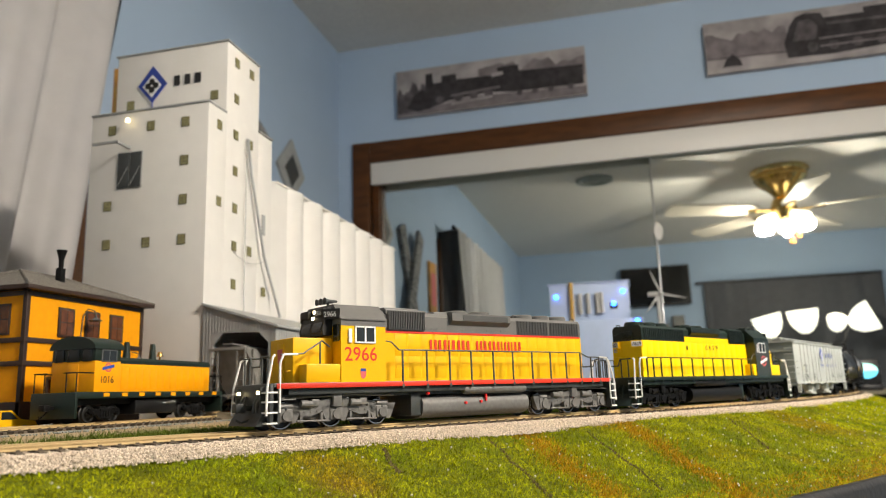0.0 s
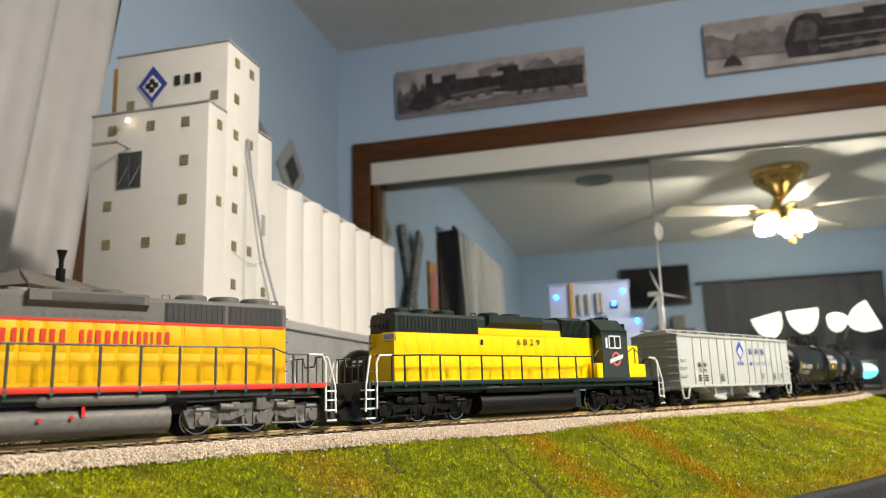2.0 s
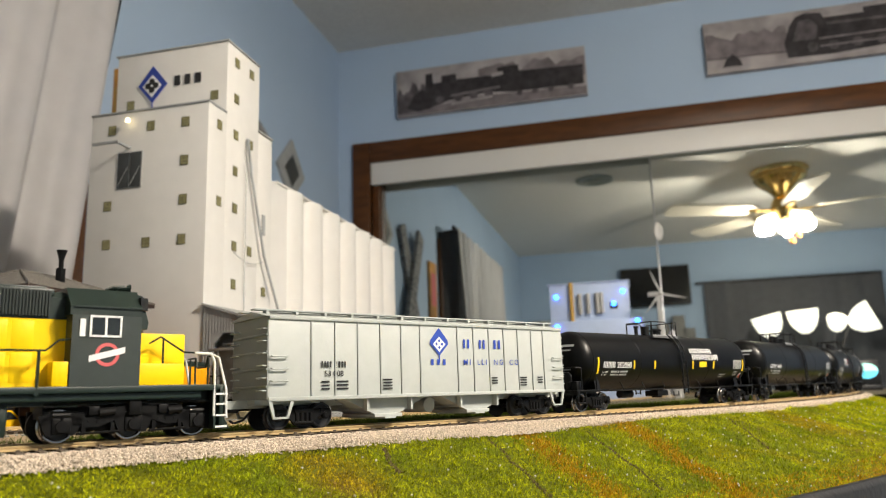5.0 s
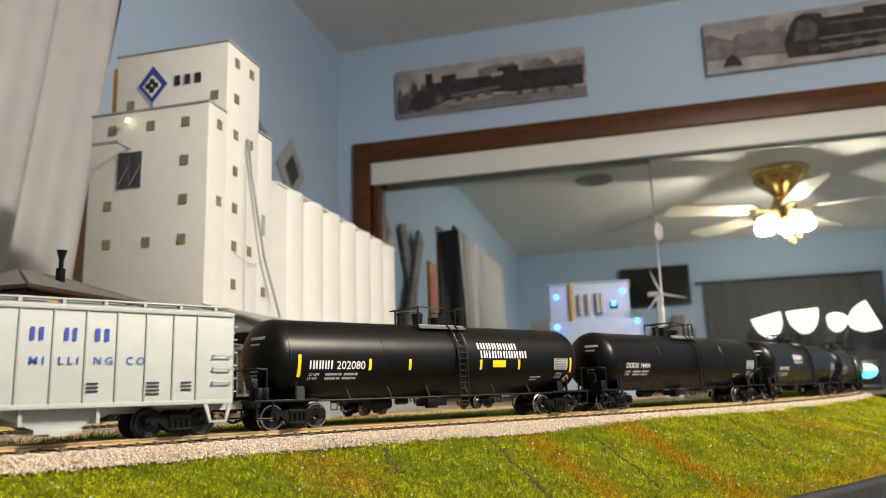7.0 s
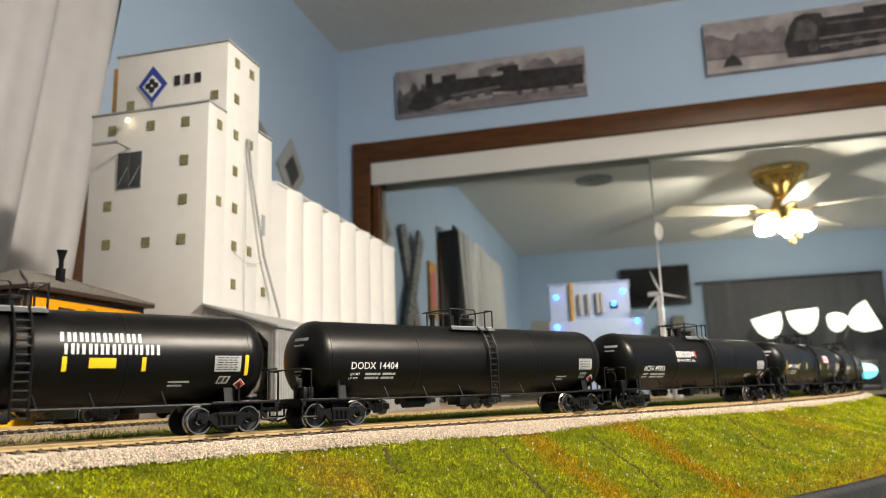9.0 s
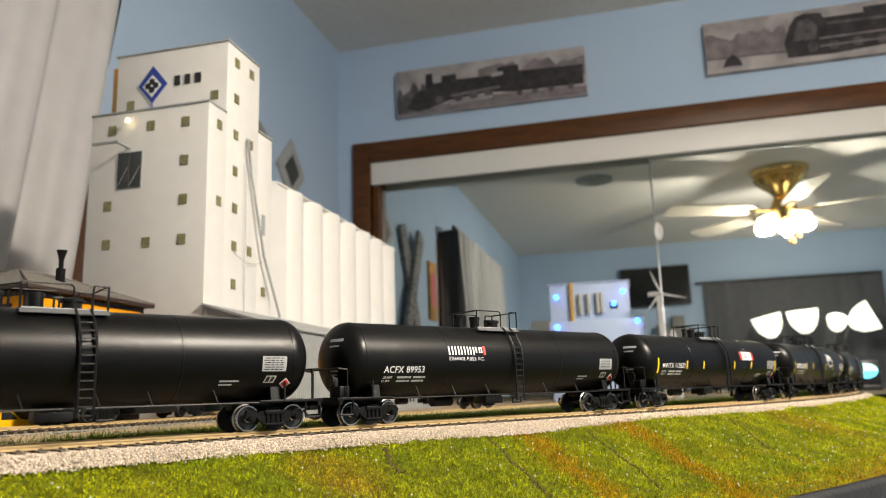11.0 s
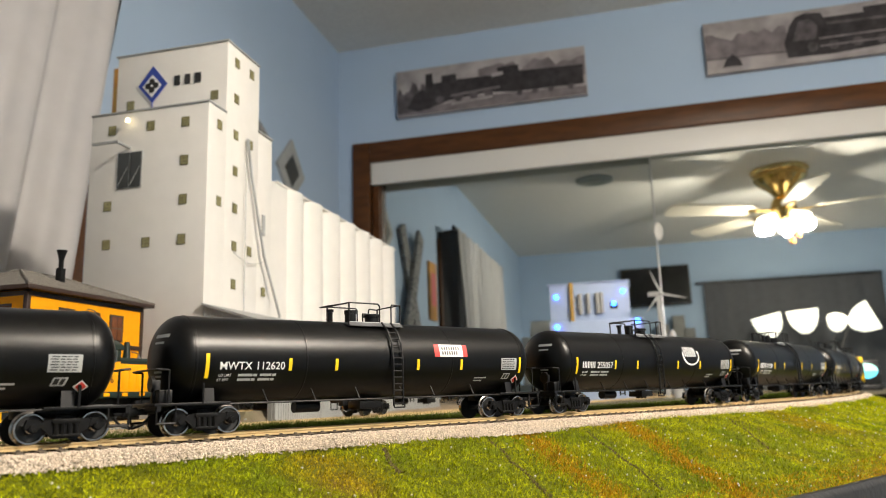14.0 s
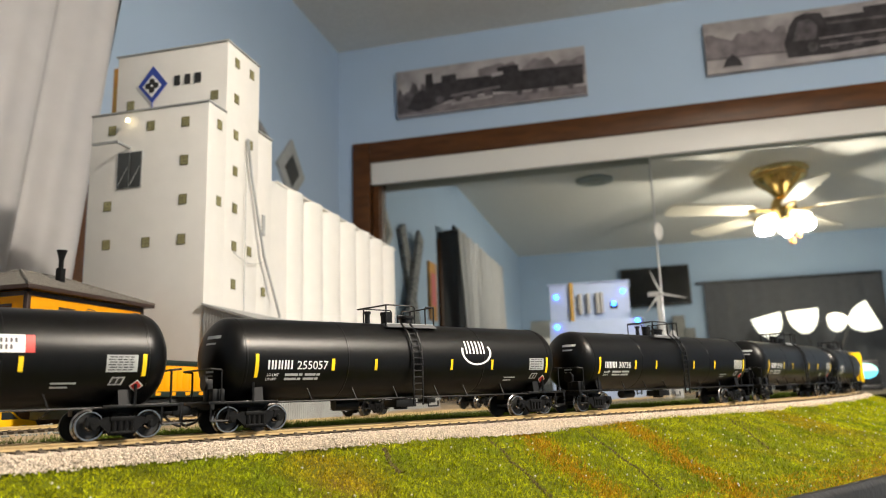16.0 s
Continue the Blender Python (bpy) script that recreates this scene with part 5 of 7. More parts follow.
def hopper_car(label, at, paint, endshade, marked, name="covered_hopper", truckm="truckblack", group="covered hoppers"):
    top = thing(name, label, "hopper car", group, at)
    L = 87.5
    f = Form(MM).prism([(-16.9, 12.2), (16.9, 12.2), (16.9, 45.2), (16.4, 46.2), (-16.4, 46.2), (-16.9, 45.2)], "x", -L, L)
    part("body", f, M[paint], top)
    for sg in (-1, 1):
        y0, y1 = sg * 16.8, sg * 17.4
        for x in (-72.9, -63.9, -53.8, -43.7, -33.3, -22.9, -12.5, 10.5, 21.5, 33, 45, 56.5, 68):
            part("side_rib", Form(MM).box(x - 0.38, x + 0.38, min(y0, y1), max(y0, y1), 12.6, 45.4, 0.1), M[endshade if not marked else "hopperrib"], top)
        part("side_sill", Form(MM).box(-L, L, min(y0, sg * 17.5), max(y0, sg * 17.5), 11.6, 13.2, 0.15), M[paint], top)
        part("top_chord", Form(MM).box(-L, L, min(y0, sg * 17.6), max(y0, sg * 17.6), 44.8, 46.4, 0.15), M[paint], top)
    for sg in (-1, 1):
        # end sheets and ribs carry their shade in the darker grey
        e = part("end_panel", Form(MM).prism([(-16.7, 12.4), (16.7, 12.4), (16.7, 45.8), (0, 49.4), (-16.7, 45.8)], "x", sg * L - 0.5, sg * L + 0.5), M[endshade], top, "ribbed end sheet")
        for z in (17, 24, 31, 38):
            part("end_rib", Form(MM).box(min(sg * L, sg * (L + 1)), max(sg * L, sg * (L + 1)), -16.7, 16.7, z, z + 1.0, 0.2), M[endshade], e)
    f = Form(MM).prism([(-17.6, 46.0), (17.6, 46.0), (5, 48.6), (-5, 48.6)], "x", -L - 1.5, L + 1.5)
    part("roof", f, M[paint], top)
    f = Form(MM)
    for sg in (-1, 1):
        f.box(-90, 90, min(sg * 4.4, sg * 8.4), max(sg * 4.4, sg * 8.4), 49.4, 50.0, 0.1)
        for i in range(13):
            f.box(-84 + i * 14 - 0.6, -84 + i * 14 + 0.6, min(sg * 4.6, sg * 8.2), max(sg * 4.6, sg * 8.2), 47.4, 49.4)
    part("roof_walk", f, M[paint], top, "running boards on the roof")
    f = Form(MM)
    for i in range(6):
        f.box(-77 + i * 26.5, -55 + i * 26.5, -3.6, 3.6, 48.4, 50.2, 0.3)
    part("roof_hatches", f, M[paint], top)
    for x in (-33, 0, 33) if not marked else (-27, 27):
        h_ = part("discharge_hopper", Form(MM).prism([(x - 24, 12.4), (x + 24, 12.4), (x + 6, 4.4), (x - 6, 4.4)], "y", -12.5, 12.5), M[paint], top, "sloped discharge hopper")
        part("outlet_gate", Form(MM).box(x - 7.5, x + 7.5, -14, 14, 3.2, 4.8, 0.2), M[paint], h_)
        part("gate_bar", Form(MM).box(x - 3, x + 3, -15.4, 15.4, 2.6, 3.3), M[paint], h_)
        for k in (-12, 12):
            part("side_stay", Form(MM).box(x + k - 0.6, x + k + 0.6, -15.6, 15.6, 6.2, 12.4), M[paint], h_)
    f = Form(MM).box(-99, 99, -2.6, 2.6, 9, 12.4).box(-90, -60, -10, 10, 10.4, 12.3).box(60, 90, -10, 10, 10.4, 12.3).cyl((0, 9, 7.6), (0, -9, 7.6), 3.4, 14)
    part("centre_sill", f, M[paint], top)
    for end in (-1, 1):
        for sg in (-1, 1):
            x = end * L
            f = Form(MM)
            for z in (20, 25, 30):
                f.tube([(x - end * 8, sg * 17.2, z), (x - end * 8, sg * 18.4, z - 0.4), (x - end * 1, sg * 18.4, z - 0.4), (x - end * 1, sg * 17.2, z)], 0.32, 5)
            for z in (16, 21, 26, 31, 36, 41):
                f.tube([(x, sg * 16, z), (x + end * 2, sg * 16, z), (x + end * 2, sg * 10, z), (x, sg * 10, z)], 0.32, 5)
            part("grab_irons", f, M[paint], top)
            f = Form(MM).prism([(x, 12), (x - end * 1.6, 12), (x - end * 3.2, 4.6), (x - end * 2.2, 4.6)], "y", sg * 16.8 - 0.5, sg * 16.8 + 0.5)
            f.prism([(x - end * 10, 12), (x - end * 11.6, 12), (x - end * 9, 4.6), (x - end * 8, 4.6)], "y", sg * 16.8 - 0.5, sg * 16.8 + 0.5)
            f.box(min(x - end * 9, x - end * 2.2), max(x - end * 9, x - end * 2.2), sg * 16.8 - 0.5, sg * 16.8 + 0.5, 4.6, 5.4)
            part("sill_step", f, M[paint], top, "corner stirrup step")
        coupler(top, end * 88, end, "tanklow")
    for x in (-69, 69):
        car_truck(top, x, truckm, "darkwheel")
    if marked:
        for flip in (1, -1):
            o = -1 if flip < 0 else 1
            on_side(polyface([[(-0.3, -9.2), (0.3, -9.2), (0.3, -5.6), (5.6, -0.4), (5.2, 1.6), (0, 7.4), (-5.2, 1.6), (-5.6, -0.4), (-0.3, -5.6)]]), -0.7 * o, 36.4, 17.35, "bluelett", top, "diamond", flip, label="blue diamond emblem")
            on_side(polyface([[(0, -4.2), (3.9, -0.4), (0, 3.2), (-3.9, -0.4)]]), -0.7 * o, 36.4, 17.42, "lettwhite", top, "diamond_inner", flip)
            on_side(polyface([[(a - 0.8, b), (a, b - 0.8), (a + 0.8, b), (a, b + 0.8)] for a, b in ((0, 1.2), (0, -2), (1.7, -0.4), (-1.7, -0.4))]), -0.7 * o, 36.4, 17.48, "bluelett", top, "diamond_dots", flip)
            for x, w in ((-15.8, 4.4), (-26.3, 4.2), (-36.2, 5.0)):
                on_side(bars([w], 4.4, 0.0, 0, 0.8), x * o, 34.2, 17.35, "bluelett", top, "name_bar", flip, label="blue bar of the company name")
            for x, w in ((4.4, 1.8), (0.8, 1.8), (-2.8, 2.0)):
                on_side(bars([w], 2.6, 0.0, 0, 0.8), x * o, 26.2, 17.35, "bluelett", top, "name_bar", flip)
            for x, word in ((-15.8, "M I"), (-24.7, "L L I"), (-35.8, "N G"), (-46.8, "C O")):
                on_side(wide(letters(word, 3.8), 0.98), x * o, 26.2, 17.35, "bluelett", top, "name_word", flip, label="blue company lettering")
            on_side(bars([2.3, 2.3, -1.2, 2.6, 2.3], 2.7, 0.5, 0, 0.5), 63.5 if o > 0 else -50, 25.0, 17.35, "lettblack", top, "reporting_bars", flip, label="black bars of the owner code")
            on_side(letters("53 008", 3.4), 62 if o > 0 else -50, 21.4, 17.35, "lettblack", top, "car_number", flip)
            for k in range(3):
                on_side(bars([4.0, -3.0, 6.0], 0.7), 63.5 if o > 0 else -50, 18.8 - 1.5 * k, 17.35, "lettblack", top, "data_bars", flip)
            for x, w in ((32, 5), (-34, 4), (-54, 5.0), (-67, 4)):
                for k in range(4 if w == 5 else 3):
                    on_side(bars([w], 0.6), x * o + (w if o < 0 else 0), 19.4 - 1.3 * k, 17.35, "lettblack", top, "data_bars", flip)
    return top


def round_hopper(label, at):
    """A curved-side covered hopper with open end cages."""
    top = thing("covered_hopper", label, "hopper car", "covered hoppers", at)
    arc = []
    for i in range(21):
        a = math.pi * (i / 20 - 0.5)
        arc.append((16.6 * abs(math.cos(a)) ** 0.45 if abs(math.cos(a)) > 1e-6 else 0.0, 32.0 + 20.0 * math.sin(a)))
    sec = [(y, max(z, 13.0)) for y, z in arc] + [(-y, max(z, 13.0)) for y, z in arc[-2:0:-1]]
    part("body", Form(MM).prism(sec, "x", -66, 66), M["hopperdark"], top, "rounded pale grey side sheets", smooth=50)
    for end in (-1, 1):
        f = Form(MM)
        lo = [f.v((end * 66, y, z)) for y, z in sec]
        hi = [f.v((end * (66 + 18 * max(0.0, (z - 20) / 32)), y * 0.97, z)) for y, z in sec]
        for i in range(len(sec)):
            j = (i + 1) % len(sec)
            f.bm.faces.new((lo[i], lo[j], hi[j], hi[i]))
        f.bm.faces.new(hi)
        part("slope_sheet", f, M["hopperdark"], top, "sloped end sheet", smooth=50)
        for sg in (-1, 1):
            f = Form(MM)
            for x in (72, 86):
                f.box(min(end * x, end * (x + 1.6)), max(end * x, end * (x + 1.6)), min(sg * 14.6, sg * 16.2), max(sg * 14.6, sg * 16.2), 12, 49)
            for z in (18, 24, 30, 36, 42, 48):
                f.tube([(end * 87, sg * 15.4, z), (end * 87, sg * 8.5, z)], 0.4, 5)
            f.box(end * 87 - 0.6, end * 87 + 0.6, sg * 8.5 - 0.6, sg * 8.5 + 0.6, 12, 49)
            part("end_frame", f, M["hopperdark"], top, "corner posts with a ladder")
        part("end_beam", Form(MM).box(min(end * 85, end * 88), max(end * 85, end * 88), -16.2, 16.2, 47.6, 50, 0.2), M["hopperdark"], top)
        part("end_platform", Form(MM).box(min(end * 66, end * 88), max(end * 66, end * 88), -16.2, 16.2, 10.5, 12.6, 0.2), M["hopperdark"], top)
        coupler(top, end * 88, end, "tanklow")
    part("roof_walk", Form(MM).box(-88, 88, -4, 4, 52.6, 53.4, 0.1), M["hopperdark"], top, "running board on the roof")
    for x in (-33, 0, 33):
        part("discharge_hopper", Form(MM).prism([(x - 15, 14), (x + 15, 14), (x + 5, 4.6), (x - 5, 4.6)], "y", -12, 12), M["hopperdark"], top)
    part("centre_sill", Form(MM).box(-88, 88, -2.6, 2.6, 9, 12.4), M["hopperdark"], top)
    for x in (-70, 70):
        car_truck(top, x, "truckblack", "darkwheel")
    return top


def switcher(at):
    """A four-axle end-cab switcher; the cab end is at -x."""
    top = thing("switcher_locomotive", "yellow and dark green end-cab switcher parked by the depot", "locomotive", "", at)
    part("deck", Form(MM).box(-73, 73, -16.6, 16.6, 14.4, 18.2, 0.3), M["cngreen"], top)
    part("hood", Form(MM).box(-38, 66, -9.8, 9.8, 18.2, 36.6, 0.6), M["swyellow"], top, "warm yellow hood sides")
    part("hood_top", Form(MM).prism([(-10, 36.2), (10, 36.2), (10, 38.4), (8.6, 40.2), (-8.6, 40.2), (-10, 38.4)], "x", -38, 66.2), M["cngreen"], top)
    f = Form(MM)
    for x in range(-36, 62, 7):
        for sg in (-1, 1):
            part("hood_door", Form(MM).box(x, x + 6, min(sg * 9.6, sg * 10.0), max(sg * 9.6, sg * 10.0), 20, 34, 0.15), M["swyellow"], top)
    f.bm.free()
    part("cab", Form(MM).box(-60, -38, -16.4, 16.4, 18.2, 37.0, 0.4), M["swyellow"], top)
    part("cab_upper", Form(MM).box(-59.9, -38.1, -16.3, 16.3, 36.8, 45.6, 0.3), M["cngreen"], top)
    arc = [(-17.4, 44.2)] + [(-17.4 * math.cos(math.pi * i / 12), 44.2 + 8.0 * math.sin(math.pi * i / 12)) for i in range(1, 12)] + [(17.4, 44.2)]
    part("cab_roof", Form(MM).prism(arc, "x", -61.5, -36.5), M["cngreen"], top, "arched cab roof")
    for sg in (-1, 1):
        f = Form(MM).box(-55, -42, min(sg * 16.2, sg * 16.8), max(sg * 16.2, sg * 16.8), 36.4, 44.0)
        w = part("side_window", f, M["walkway"], top)
        part("pane", Form(MM).box(-54, -49.0, min(sg * 16.6, sg * 17.0), max(sg * 16.6, sg * 17.0), 37.2, 43.2).box(-48, -43, min(sg * 16.6, sg * 17.0), max(sg * 16.6, sg * 17.0), 37.2, 43.2), M["glass"], w)
    for y0, y1 in ((-14, -7), (-4.5, 4.5), (7, 14)):
        part("end_window", Form(MM).box(-60.4, -59.8, y0, y1, 36.6, 46.6, 0.3), M["glass"], top)
    part("end_door", Form(MM).box(-60.5, -59.8, -4.5, 4.5, 19, 35, 0.2), M["swyellow"], top)
    for x in (-14, 12):
        part("exhaust_stack", Form(MM).cyl((x, 0, 40), (x, 0, 51.5), 2.6, 14, 1.7), M["cngreen"], top, "tapered exhaust stack")
    part("bell", Form(MM).cyl((20, 0, 40), (20, 0, 43), 0.8, 8).cyl((20, 0, 43), (20, 0, 46.4), 2.4, 12, 1.2), M["brass"], top)
    part("underframe", Form(MM).box(-70, 70, -10, 10, 10.6, 14.6).box(-20, 22, -14, 14, 4, 13, 0.8), M["tanklow"], top)
    f = Form(MM)
    for sg in (-1, 1):
        for i in range(8):
            part("sill_stripe", Form(MM).box(-52 + i * 16, -47 + i * 16, min(sg * 16.5, sg * 16.9), max(sg * 16.5, sg * 16.9), 15.4, 17.6), M["swyellow"], top)
    f.bm.free()
    for x in (-45, 45):
        car_truck(top, x, "truckblack", "darkwheel")
    for end in (-1, 1):
        f = Form(MM).box(min(end * 72, end * 74), max(end * 72, end * 74), -16.4, 16.4, 3, 18, 0.3)
        part("pilot", f, M["cngreen"], top)
        f = Form(MM)
        for y in (-15.5, -8, 8, 15.5):
            f.tube([(end * 73, y, 18), (end * 73, y, 29.5)], 0.4, 6)
        part("end_railing", f, M["tanklow"], top)
        f = Form(MM).tube([(end * 73, -15.5, 29.5), (end * 73, -6, 29.5)], 0.4, 6).tube([(end * 73, 6, 29.5), (end * 73, 15.5, 29.5)], 0.4, 6)
        for sg in (-1, 1):
            f.tube([(end * 73, sg * 15.8, 29.5), (end * 58, sg * 15.8, 29.5), (end * 58, sg * 15.8, 18)], 0.4, 6)
        part("end_railing", f, M["tanklow"], top)
        coupler(top, end * 73, end, "tanklow")
    for flip in (1, -1):
        on_side(letters("1016", 6.0), -42.2 if flip > 0 else -55.8, 23.6, 16.6, "brown", top, "road_number", flip)
        on_side(polyface(ring(0, 0, 1.9, 2.9)), -49, 33, 16.6, "pinkred", top, "herald_ring", flip, label="round red herald")
        on_side(polyface([[(-5, -1.8), (5, 0.2), (5, 2.0), (-5, 0.0)]]), -49, 33, 16.7, "bluelett", top, "herald_bar", flip)
    return top


def box_car(label, at):
    top = thing("box_car", label, "box car", "", at)
    part("body", Form(MM).box(-92, 92, -16.8, 16.8, 11, 47, 0.5), M["cnyellow"], top)
    part("roof", Form(MM).prism([(-17, 46.8), (17, 46.8), (0, 49.2)], "x", -92.4, 92.4), M["walkway"], top)
    f = Form(MM)
    for sg in (-1, 1):
        for x in range(-86, 90, 10):
            f.box(x, x + 1.2, min(sg * 16.7, sg * 17.4), max(sg * 16.7, sg * 17.4), 12, 46)
    part("side_ribs", f, M["cnyellow"], top)
    f = Form(MM)
    for sg in (-1, 1):
        f.box(-24, 24, min(sg * 16.8, sg * 17.7), max(sg * 16.8, sg * 17.7), 13, 45, 0.3)
    part("doors", f, M["cnyellow"], top, "sliding plug doors")
    part("underframe", Form(MM).box(-99, 99, -3, 3, 8, 11.4).box(-40, 40, -10, 10, 6, 11.2), M["tanklow"], top)
    for x in (-72, 72):
        car_truck(top, x, "truckblack", "darkwheel")
    for end in (-1, 1):
        coupler(top, end * 92, end, "tanklow")
    return top


def rest_at(place, s, turn=0):
    a, b = place(s - 0.05, 0, 0), place(s + 0.05, 0, 0)
    c = (a + b) / 2
    return pose(c.x, c.y, c.z, 0, 0, math.degrees(math.atan2(b.y - a.y, b.x - a.x)) + turn)


def train_pose(sc, t, half, reverse):
    """A vehicle rides on its two truck centres."""
    s = sc - advance(t)
    a, b = along(s - half), along(s + half)
    c = (a + b) / 2
    return pose(c.x, c.y, c.z, 0, 0, math.degrees(math.atan2(a.y - b.y, a.x - b.x)) + (180 if reverse else 0))


TRAIN = []


def ride(ob, sc, half, reverse=False):
    TRAIN.append((ob, sc, half, reverse))
    ob.matrix_basis = train_pose(sc, 0.0, half, reverse)
    return ob


ride(road_loco("road_locomotive", "armour yellow and grey six-axle diesel leading the train", None, "up"), 0.0443, 0.0761)
ride(road_loco("road_locomotive", "bright yellow and dark green six-axle diesel running cab rearward", None, "cn"), 0.2797, 0.0761, True)
ride(hopper_car("light grey ribbed covered hopper with a blue diamond", None, "hopper", "hopperend", True), 0.4950, 0.069)
K = [2.6, 2.6, 2.4, 2.6]
CARS = [
    (0.6944, dict(code=(K, "202080"), logo=(("bars", -17.3, 34.0, ([3.6, 3.4, 3.2, 3.6, 3.4, 3.6, 3.4], 3.4, 0.5, "lettwhite")), ("bars", -18.5, 29.6, ([3.4, 1.2, 3.6, 3.2, 3.6, 3.2, 3.4, 3.4, 3.4], 3.6, 0.5, "lettwhite")), ("bars", -26.5, 25.0, ([9.0], 3.4, 0, "reflect")))), "satin black tank car with white name bars and yellow strips"),
    (0.9063, dict(owner="DODX", code=(K, "14404"), strips=False), "plain satin black tank car with a white road number"),
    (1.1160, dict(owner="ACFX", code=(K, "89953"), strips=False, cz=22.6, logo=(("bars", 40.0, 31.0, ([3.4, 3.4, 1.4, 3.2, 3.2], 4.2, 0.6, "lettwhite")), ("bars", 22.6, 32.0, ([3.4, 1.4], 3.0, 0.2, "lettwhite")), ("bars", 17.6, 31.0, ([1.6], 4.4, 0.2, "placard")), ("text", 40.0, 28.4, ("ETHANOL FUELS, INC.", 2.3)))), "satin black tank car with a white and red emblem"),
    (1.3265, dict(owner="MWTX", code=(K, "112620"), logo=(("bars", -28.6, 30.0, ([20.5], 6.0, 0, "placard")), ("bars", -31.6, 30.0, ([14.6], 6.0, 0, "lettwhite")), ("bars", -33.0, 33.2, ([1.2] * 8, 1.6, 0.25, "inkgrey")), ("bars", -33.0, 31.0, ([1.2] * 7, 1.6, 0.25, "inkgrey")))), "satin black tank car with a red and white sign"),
    (1.5387, dict(code=(K, "255057"), ladder=9.0, logo=(("bars", -28.0, 31.6, ([3.6, 3.8, 3.4], 6.6, 1.0, "lettwhite")), ("ring", -35.0, 32.6, (6.6, 1.5)))), "satin black tank car with a white swoosh emblem"),
    (1.7500, dict(code=(K, "30736")), "satin black tank car with yellow strips"),
    (1.9615, dict(code=(K, "30741")), "satin black tank car with yellow strips"),
    (2.1720, dict(code=(K, "30752"), strips=False), "plain satin black tank car near the rear of the train"),
]
for sc, marks, label in CARS:
    ride(tank_car(label, None, marks), sc, 0.0802)
ride(box_car("yellow ribbed box car closing the train", None), 2.383, 0.072)
MOVING_WHEELS = list(WHEELS)

switcher(rest_at(yard, 0.0, 0))
tank_car("satin black tank car standing on the siding", rest_at(siding, 0.0, 180), dict(code=(K, "30718"), strips=False))
round_hopper("weathered pale grey covered hopper waiting at the elevator", rest_at(spur, 0.0, 0))


# ---- buildings on the layout ----
def zc(h):
    return EYE.z + h


def nearer(k):
    """Draws a building k times smaller towards the eye's level point."""
    return Matrix.Translation(EYE) @ Matrix.Scale(k, 4) @ Matrix.Translation(-EYE)


NEAR_E, NEAR_D = nearer(0.85), nearer(0.80)
GE, GD = EYE.z - (EYE.z - ZG) / 0.85 - 0.0012, EYE.z - (EYE.z - ZG) / 0.80 - 0.0012


